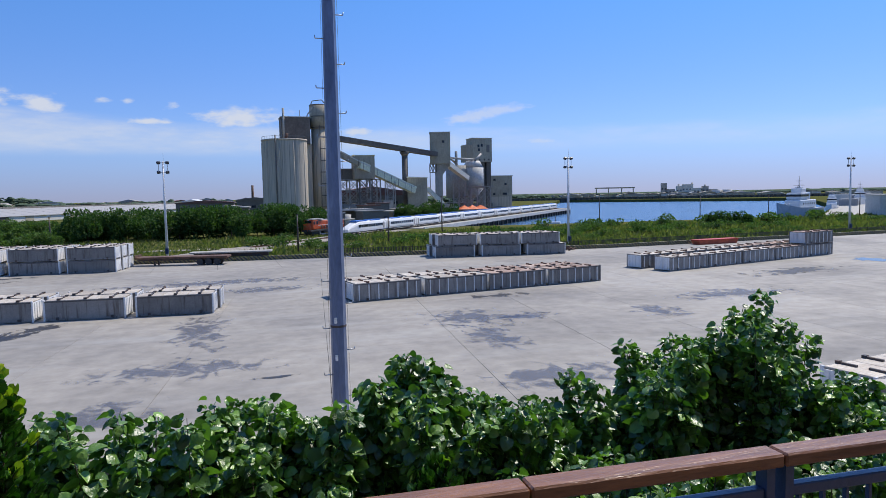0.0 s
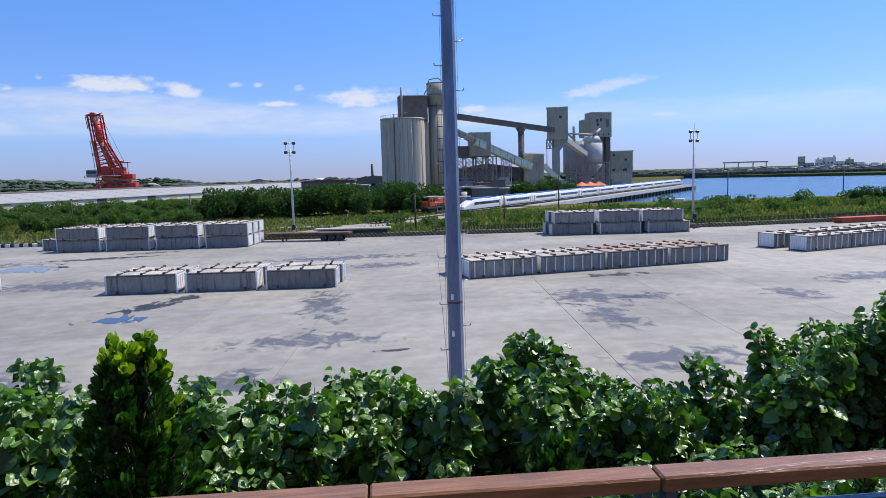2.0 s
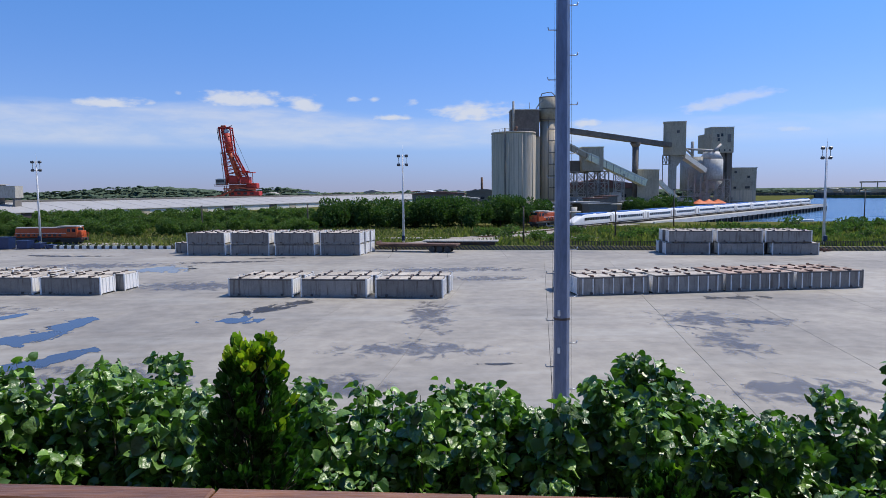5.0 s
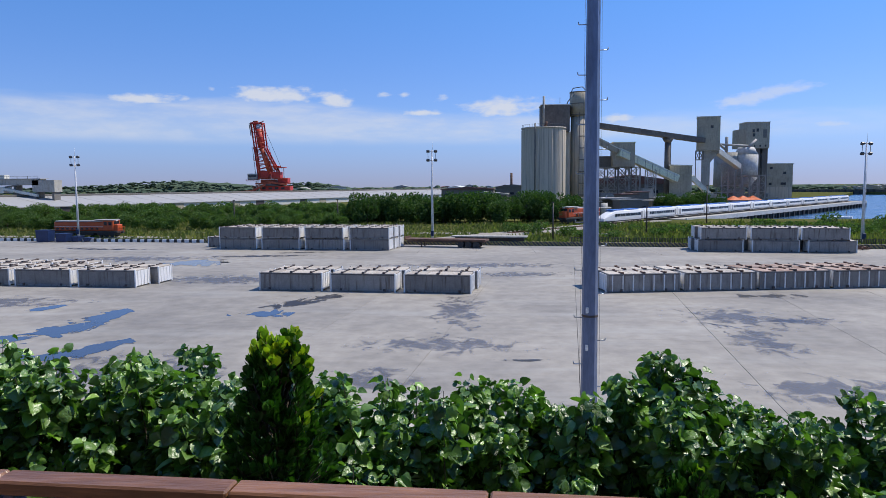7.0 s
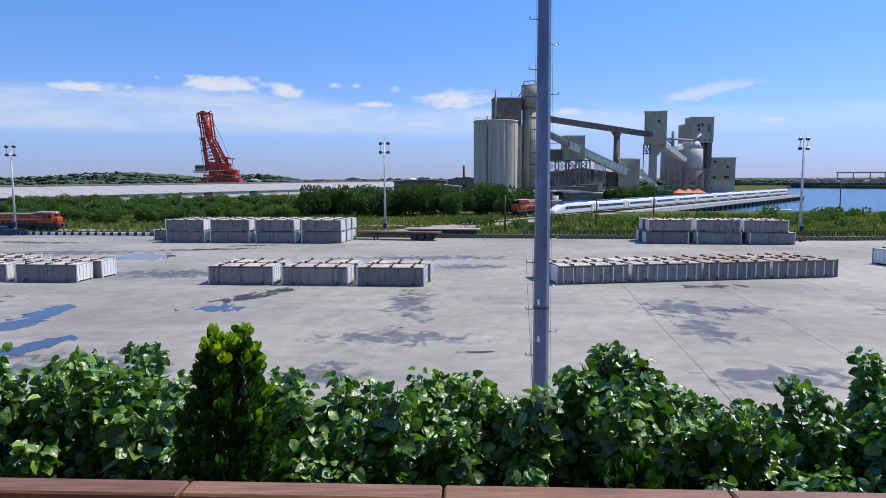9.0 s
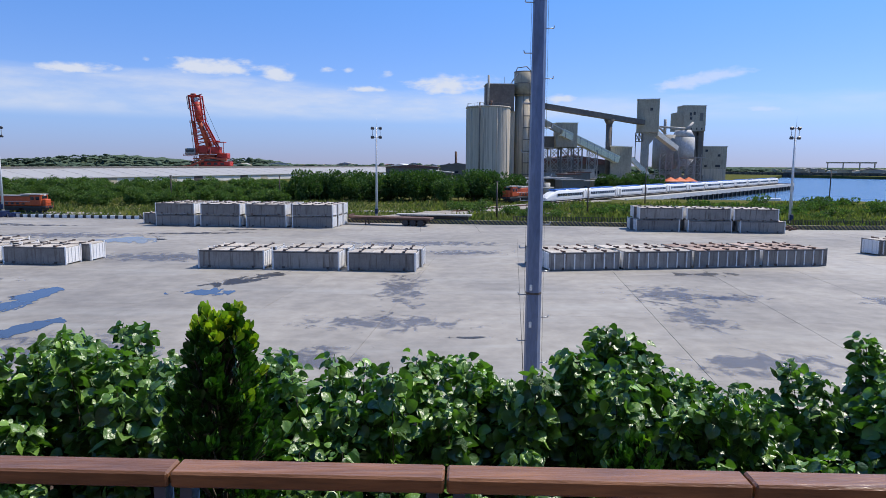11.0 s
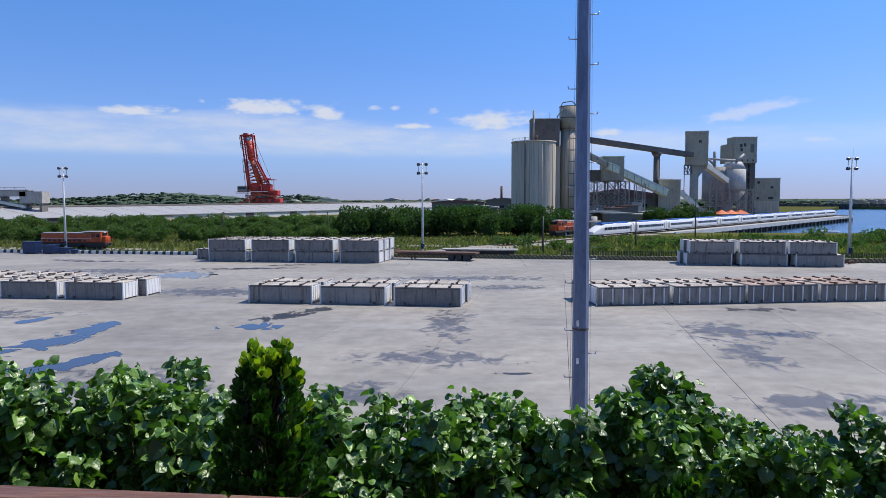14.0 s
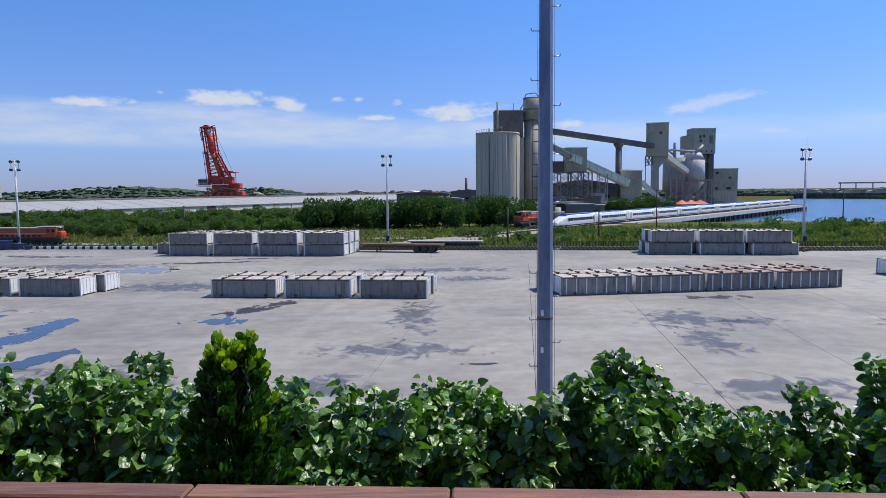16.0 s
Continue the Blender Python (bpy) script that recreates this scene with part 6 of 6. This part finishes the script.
def bins():
    for x, y, w, h in ((-77.0, 116.6, 2.6, 2.1), (-73.6, 116.6, 2.2, 1.5), (-71.2, 116.8, 1.4, 1.0), (-69.3, 116.9, 1.1, 0.7)):
        ob = thing("skip_bin", "dark blue steel bin by the kerb", "bin", pose(x, y, 0, 0, 0, YARD_TURN), "blue bins")
        part("tub", Shape().prism([(-w / 2 + 0.15, 0.1), (w / 2 - 0.15, 0.1), (w / 2, h), (-w / 2, h)], -0.8, 0.8), M_bluebin, ob)
        part("rim", Shape().box(0, 0, h - 0.08, w + 0.12, 1.75, 0.1, c=0.02), M_bluebin, ob)
        part("skid", Shape().box(0, -0.5, 0, w * 0.8, 0.15, 0.12).box(0, 0.5, 0, w * 0.8, 0.15, 0.12), M_darksteel, ob)
    rd = thing("red_barrier", "low red steel trough near the shore kerb", "trough", pose(81.5, 97.6, 0, 0, 0, 4))
    part("trough", Shape().prism([(-4.1, 0.0), (4.1, 0.0), (4.4, 0.8), (-4.4, 0.8)], -0.9, 0.9), M_redorange, rd)
    part("rim", Shape().box(0, 0, 0.75, 9.0, 2.0, 0.1, c=0.02), M_red, rd)
    db = thing("rubble_heap", "small heap of dark scrap beside the kerb", "rubble", pose(54, 99.4, 0))
    hp = Shape()
    rr = random.Random(4)
    for _ in range(22):
        hp.box(rr.gauss(0, 0.9), rr.gauss(0, 0.4), rr.uniform(0, 0.2), rr.uniform(0.2, 0.6), rr.uniform(0.2, 0.5), rr.uniform(0.1, 0.4), pose(0, 0, 0, 0, 0, rr.uniform(0, 90)))
    part("rubble", hp, M_rust, db)


bins()


def shore_fence():
    ob = thing("shore_fence", "dark mesh fence along the edge of the yard", "fence", kind="structure")
    pts = [(14, 108.5), (61, 102.2), (210, 108.0)]
    for (x0, y0), (x1, y1) in zip(pts, pts[1:]):
        ln = math.hypot(x1 - x0, y1 - y0)
        turn = math.degrees(math.atan2(y1 - y0, x1 - x0))
        n = int(ln / 3)
        for i in range(n):
            m = pose(x0 + (x1 - x0) * (i + 0.5) / n, y0 + (y1 - y0) * (i + 0.5) / n, GROUND_Z, 0, 0, turn)
            p = Shape()
            for k in range(13):
                p.box(-1.4 + k * 0.233, 0, 0.1, 0.12, 0.03, 1.15)
            p.box(0, 0, 1.2, 2.9, 0.05, 0.06).box(0, 0, 0.12, 2.9, 0.05, 0.06)
            part("fence_panel", p, M_darksteel, ob).matrix_local = m
            part("fence_post", Shape().box(1.45, 0, 0, 0.08, 0.08, 1.5), M_darksteel, ob).matrix_local = m
    for i, (x, y, h) in enumerate(((104, 173, 8.5), (138, 172, 7.5), (160, 168, 7.5), (185, 158, 7.5), (197, 151, 7.5), (30.5, 127, 5.2), (12.5, 118, 6.5), (52, 160, 9), (-55, 150, 6.5), (-32, 152, 6.5))):
        ps = thing("marker_post", "slim dark utility post in the grass", "post", pose(x, y, GROUND_Z), "dark posts")
        part("shaft", Shape().tube((0, 0, 0), (0, 0, h), 0.16, 0.11, 7), M_darksteel, ps)
        part("cap", Shape().box(0, 0, h, 0.5, 0.14, 0.14), M_darksteel, ps)


shore_fence()


# ---- patrol ships and quay at the right shore ----
def patrol_ship(x, y, turn, size, label):
    ob = thing("patrol_ship", label, "ship", pose(x, y, -2.6, 0, 0, turn) @ Matrix.Diagonal((1, 1, 1.08, 1)), "moored patrol ships")
    k = size
    hull = Shape()
    st = [(-20, 3.2, 3.6), (-8, 3.8, 3.6), (6, 3.6, 4.0), (14, 2.4, 4.8), (20, 0.2, 5.8)]
    vs = []
    for hx, hw, hz in st:
        vs += [(hx * k, -hw * k, hz * k), (hx * k * 0.95, -hw * 0.7 * k, 0), (hx * k * 0.95, hw * 0.7 * k, 0), (hx * k, hw * k, hz * k)]
    fs = [(i * 4 + j, i * 4 + (j + 1) % 4, i * 4 + 4 + (j + 1) % 4, i * 4 + 4 + j) for i in range(4) for j in range(4)]
    fs += [(0, 1, 2, 3), (19, 18, 17, 16)]
    hull.add(vs, fs)
    part("hull", hull, M_shiphull if k >= 1 else M_white, ob)
    part("deckhouse", Shape().box(-3 * k, 0, 3.7 * k, 17 * k, 5.4 * k, 2.8 * k, c=0.3), M_white, ob)
    part("bridge", Shape().box(0.5 * k, 0, 6.5 * k, 8 * k, 5.0 * k, 2.4 * k, c=0.3), M_white, ob)
    part("upper_bridge", Shape().box(-0.5 * k, 0, 8.9 * k, 4.5 * k, 3.6 * k, 1.5 * k, c=0.2), M_white, ob)
    part("bridge_window", Shape().box(0.5 * k, 0, 7.6 * k, 8.12 * k, 5.1 * k, 0.7 * k), M_glass, ob)
    part("funnel", Shape().box(-8 * k, 0, 6.4 * k, 3 * k, 2.4 * k, 2.6 * k, c=0.2), M_shiphull, ob)
    ms = Shape().tube((-1 * k, 0, 8.8 * k), (-1 * k, 0, 14.5 * k), 0.22 * k, 0.08 * k, 7)
    ms.beam((-1 * k, -2.0 * k, 11.4 * k), (-1 * k, 2.0 * k, 11.4 * k), 0.14 * k).beam((-1 * k, -1.2 * k, 12.8 * k), (-1 * k, 1.2 * k, 12.8 * k), 0.12 * k)
    for q in (-1, 1):
        ms.beam((0.3 * k, q * 1.2 * k, 8.8 * k), (-1 * k, 0, 11.6 * k), 0.14 * k)
    part("mast", ms, M_greyroof, ob)
    part("radar", Shape().box(-1 * k, 0, 10.4 * k, 0.3, 2.6 * k, 0.3), M_white, ob)
    part("deck_gun", Shape().box(10 * k, 0, 4.2 * k, 1.6 * k, 1.4 * k, 1.2 * k, c=0.15).tube((10.6 * k, 0, 5.0 * k), (13 * k, 0, 5.4 * k), 0.12 * k, n=6), M_shiphull, ob)
    for i in range(6):
        for q in (-1, 1):
            part("porthole", Shape().box((-9 + i * 2.2) * k, q * 2.72 * k, 4.9 * k, 0.6 * k, 0.08, 0.6 * k), M_glass, ob)


patrol_ship(211, 207, 206, 1.05, "grey and white patrol ship moored beside the quay")
patrol_ship(262, 238, 222, 0.75, "white patrol ship moored at the quay")
patrol_ship(330, 282, 222, 0.95, "white patrol ship moored further along the quay")


def quay():
    q = strip("quay", (198, 168), (560, 480), 22, 0.05, M_conc, "pale concrete quay beside the ships", "quay")
    b = thing("quay_building", "beige flat-roofed harbour building", "building", pose(203, 162, GROUND_Z, 0, 0, -30))
    part("wall", Shape().box(4, 4, 0, 16, 12, 6.6), M_wallpale, b)
    part("roof", Shape().box(4, 4, 6.6, 16.6, 12.6, 0.3), M_wallpale, b)
    for i in range(3):
        part("window", Shape().box(-1 + i * 4, -2.05, 3.4, 1.6, 0.12, 1.2), M_glass, b)
    part("door", Shape().box(9.8, -2.05, 0, 1.2, 0.12, 2.1), M_darksteel, b)
    rr = random.Random(9)
    for i in range(12):
        t = i / 12
        sh = thing("quay_shed", "small pale shed on the quay", "shed", pose(300 + 260 * t + rr.uniform(-8, 8), 262 + 200 * t, GROUND_Z, 0, 0, 40), "sheds on the quay")
        part("wall", Shape().box(0, 0, 0, rr.uniform(8, 20), 8, rr.uniform(3, 6)), rr.choice((M_wallpale, M_conc, M_greyroof)), sh)


quay()


# ---- far roofs beyond the warehouse ----
def far_roofs():
    rr = random.Random(21)
    for i in range(26):
        x = -330 + i * 24 + rr.uniform(-8, 8)
        y = rr.uniform(900, 1250)
        w, d, h = rr.uniform(12, 30), rr.uniform(10, 16), rr.uniform(4, 9)
        ob = thing("far_house", "distant pale low building beyond the field", "building", pose(x, y, GROUND_Z, 0, 0, rr.uniform(-30, 30)), "distant buildings")
        part("wall", Shape().box(0, 0, 0, w, d, h), rr.choice((M_wallpale, M_conc, M_clad, M_wallpale)), ob)
        part("roof", Shape().prism([(-w / 2 - 0.5, h), (w / 2 + 0.5, h), (0, h + 2.5)], -d / 2 - 0.4, d / 2 + 0.4), rr.choice((M_greyroof, M_redroof, M_clad)), ob)
    for x, y, w, h, roof in ((-6, 345, 26, 7.5, M_redroof), (16, 330, 16, 8.5, M_frame), (2, 300, 20, 5.5, M_framepale)):
        sh = thing("dark_shed", "long dark shed beside the silo yard", "shed", pose(x, y, GROUND_Z, 0, 0, -6), "dark sheds behind the trees")
        part("wall", Shape().box(0, 0, 0, w, 9, h), M_frame, sh)
        part("roof", Shape().prism([(-w / 2 - 0.4, h), (w / 2 + 0.4, h), (w / 2 + 0.4, h + 0.4), (0, h + 1.4), (-w / 2 - 0.4, h + 0.4)], -4.9, 4.9), roof, sh)
        for k in range(int(w / 5)):
            part("window", Shape().box(-w / 2 + 2.5 + k * 5, -4.55, h * 0.6, 1.8, 0.12, 1.1), M_glass, sh)
    ob = thing("chimney", "slim brown chimney beyond the warehouse", "chimney", pose(19, 420, GROUND_Z))
    part("shaft", Shape().tube((0, 0, 0), (0, 0, 17), 0.9, 0.7, 10), M_rust, ob)
    part("base", Shape().box(0, 0, 0, 6, 5, 4), M_clad, ob)
    for i in range(14):
        bush(TREE, i, -120 + i * 15 + rr.uniform(-5, 5), 640 + rr.uniform(-30, 60), rr.uniform(0.7, 1.0), 1.2, "distant dark tree beyond the warehouse", "distant trees")


far_roofs()


# ---- stains, water and one painted shadow on the yard ----
def blot(x, y, rx, ry, material, name, label, category, z, turn=0.0):
    """A flat stain, puddle or painted shadow patch; its material gives the ragged edge."""
    n = 40
    s = Shape().add([(math.cos(2 * math.pi * i / n), math.sin(2 * math.pi * i / n), 0) for i in range(n)], [tuple(range(n))])
    single(name, s, material, label, category, pose(x, y, z, 0, 0, turn) @ Matrix.Diagonal((rx, ry, 1, 1)), group=category + "s on the concrete")


Z1, Z2 = 0.004, 0.008
DAMP = ((-2.3, 39.7, 3.9, 1.7), (-1.6, 50.9, 1.5, 5.6), (18.2, 48.2, 3.2, 3.0), (16.8, 41.4, 1.6, 3.6), (16.2, 31.1, 3.4, 1.9), (-5.4, 32.4, 1.9, 1.8),
        (-1.0, 80.1, 9.0, 2.2), (32.4, 45.1, 1.6, 2.4), (4.0, 72.0, 5.0, 1.6), (22.0, 47.0, 2.2, 1.2), (-46, 88, 9, 3.0), (6.5, 27, 3.0, 1.6), (-40, 54, 5, 2.4), (-50, 76, 6, 2.2), (-26, 68, 7, 2.6), (-20, 33, 6, 3), (44, 50, 5, 2))
for i, (x, y, rx, ry) in enumerate(DAMP):
    blot(x, y, rx * 1.95, ry * 1.95, M_dampsky, "stain", "damp dark stain with painted sky tint on pale concrete", "stain", Z1 + 0.0004 * i)
# The patch at (61.5, 60.8) paints the shadow of the long container row.
OIL_SHADE = ((-14.5, 54.6, 1.3, 4.6, -35), (24.4, 58.0, 2.6, 1.2, 5), (-30.3, 91.0, 6.5, 1.1, 8), (-58.1, 102.1, 7.0, 1.0, -5), (61.5, 60.8, 6.2, 2.0, 6),
       (2.6, 36.2, 1.2, 0.3, 0), (-63, 104, 3, 0.8, 0), (-26, 96, 4, 0.7, 12))
for i, (x, y, rx, ry, turn) in enumerate(OIL_SHADE):
    blot(x, y, rx * 1.6, ry * 1.6, M_oilshade, "stain", "dark oily stain and painted shadow patch on the concrete", "stain", 0.0095 + 0.0004 * i, turn=turn)
PUDDLES = ((-15.9, 49.2, 1.8, 1.3, 0), (-30.4, 39.9, 3.2, 1.3, 33), (-27.6, 43.9, 3.0, 1.5, 80), (-27.3, 48.4, 3.0, 1.0, 93), (-24.1, 36.4, 2.1, 1.0, 30),
           (-22.2, 38.6, 2.1, 0.9, 65), (-34.3, 51.3, 1.5, 0.8, 74), (-35.5, 82.9, 3.2, 3.0, 0), (79.5, 65.5, 1.8, 2.6, 0))
for i, (x, y, rx, ry, turn) in enumerate(PUDDLES):
    blot(x, y, rx * 1.6, ry * 1.7, M_puddle, "puddle", "shallow puddle reflecting the blue sky", "puddle", 0.014 + 0.0005 * i, turn=turn)


def tyre_arc(x, y, radius, start, sweep, width, z):
    """A curved scuff left by turning wheels, flat on the slabs."""
    n = 24
    vs, fs = [], []
    for i in range(n + 1):
        a = radians(start + sweep * i / n)
        for q in (radius, radius + width):
            vs.append((math.cos(a) * q, math.sin(a) * q, 0))
    fs = [(2 * i, 2 * i + 1, 2 * i + 3, 2 * i + 2) for i in range(n)]
    single("tyre_mark", Shape().add(vs, fs), M_tyre, "faint curved tyre scuff on the concrete", "tyre mark", pose(x, y, z), group="tyre marks on the yard")


for i, (x, y, radius, start, sweep, width) in enumerate((
        (-30, 62, 14, -70, 80, 0.5), (-30, 62, 16.2, -72, 84, 0.5), (-34, 66, 19, -60, 70, 0.4), (-8, 25, 32, 75, 40, 0.45), (-8, 25, 34.2, 75, 42, 0.45),
        (20, 95, 36, -110, 50, 0.5), (20, 95, 38.2, -108, 50, 0.5), (55, 20, 30, 80, 60, 0.45), (55, 20, 32.2, 82, 55, 0.45), (-40, 110, 24, -95, 70, 0.5), (62, 85, 26, -120, 70, 0.5))):
    tyre_arc(x, y, radius, start, sweep, width, 0.0022 + 0.00012 * i)


# ---- kerb blocks ----
def kerb():
    ob = thing("kerb", "painted kerb blocks at the edge of the yard", "kerb", kind="structure")
    a = Shape().box(0, 0, -0.1, 0.78, 0.3, 0.62, c=0.02).mesh("kerb_block", M_whitekerb)
    b = Shape().box(0, 0, -0.1, 0.58, 0.3, 0.60, c=0.02).mesh("kerb_block", M_blackkerb)
    h = Shape().box(0, 0, -0.1, 2.0, 0.35, 0.72, c=0.03).mesh("kerb_block", M_yellowkerb)
    d = Vector((math.cos(radians(-7.75)), math.sin(radians(-7.75)), 0))
    p = Vector((61, 99.2, 0))
    k, i = 0.0, 0
    while k < 108:
        q = p - d * (k + 1.0)
        part("kerb_block", h, None, ob).matrix_local = pose(q.x, q.y, 0, 0, 0, -7.75)
        k += 2.06
    while k < 225:
        for me, w in ((a, 0.78), (b, 0.58)):
            q = p - d * (k + w / 2)
            part("kerb_block", me, None, ob).matrix_local = pose(q.x, q.y, 0, 0, 0, -7.75)
            k += w + 0.03
    for i in range(56):
        part("kerb_block", h, None, ob).matrix_local = pose(62 + i * 2.06, 99.2 + i * 2.06 * 0.038, 0, 0, 0, 2.2)


kerb()


# ---- yard slabs ----
def yard():
    ob = thing("pavement", "wide pale concrete yard laid in slabs", "pavement", kind="structure")
    lx, ly = 8.3, 17.0
    me = Shape().box(0, 0, -0.3, lx - 0.022, ly - 0.012, 0.3, c=0.006).mesh("slab", M_slab)
    under = Shape().add([(-165, -6, -0.05), (185, -6, -0.05), (205, 103.6, -0.05), (61, 98.6, -0.05), (-165, 129.2, -0.05)], [(0, 1, 2, 3, 4)])
    part("joint_bed", under, M_joint, ob)
    base = pose(14.8, 45, 0, 0, 0, YARD_TURN)
    for i in range(-20, 21):
        for j in range(-3, 4):
            m = base @ pose((i + 0.5) * lx, (j + 0.5) * ly - 4.2, 0)
            x, y = m.translation.x, m.translation.y
            edge = 98.9 - (x - 61) * 0.1361 if x < 61 else 98.9 + (x - 61) * 0.038
            if -3 < y < edge - 7.5 and -150 < x < 180:
                part("slab", me, None, ob).matrix_local = m
    # cast strip that closes the gap to the kerb
    s = Shape()
    for i in range(40):
        x0, x1 = -150 + i * 8.3, -150 + (i + 1) * 8.3
        e0 = 98.95 - (x0 - 61) * 0.1361 if x0 < 61 else 98.95 + (x0 - 61) * 0.038
        e1 = 98.95 - (x1 - 61) * 0.1361 if x1 < 61 else 98.95 + (x1 - 61) * 0.038
        s.add([(x0 + 0.02, e0 - 20, -0.006), (x1 - 0.02, e1 - 20, -0.006), (x1 - 0.02, e1, -0.006), (x0 + 0.02, e0, -0.006)], [(0, 1, 2, 3)])
    part("edge_strip", s, M_slab, ob)


yard()
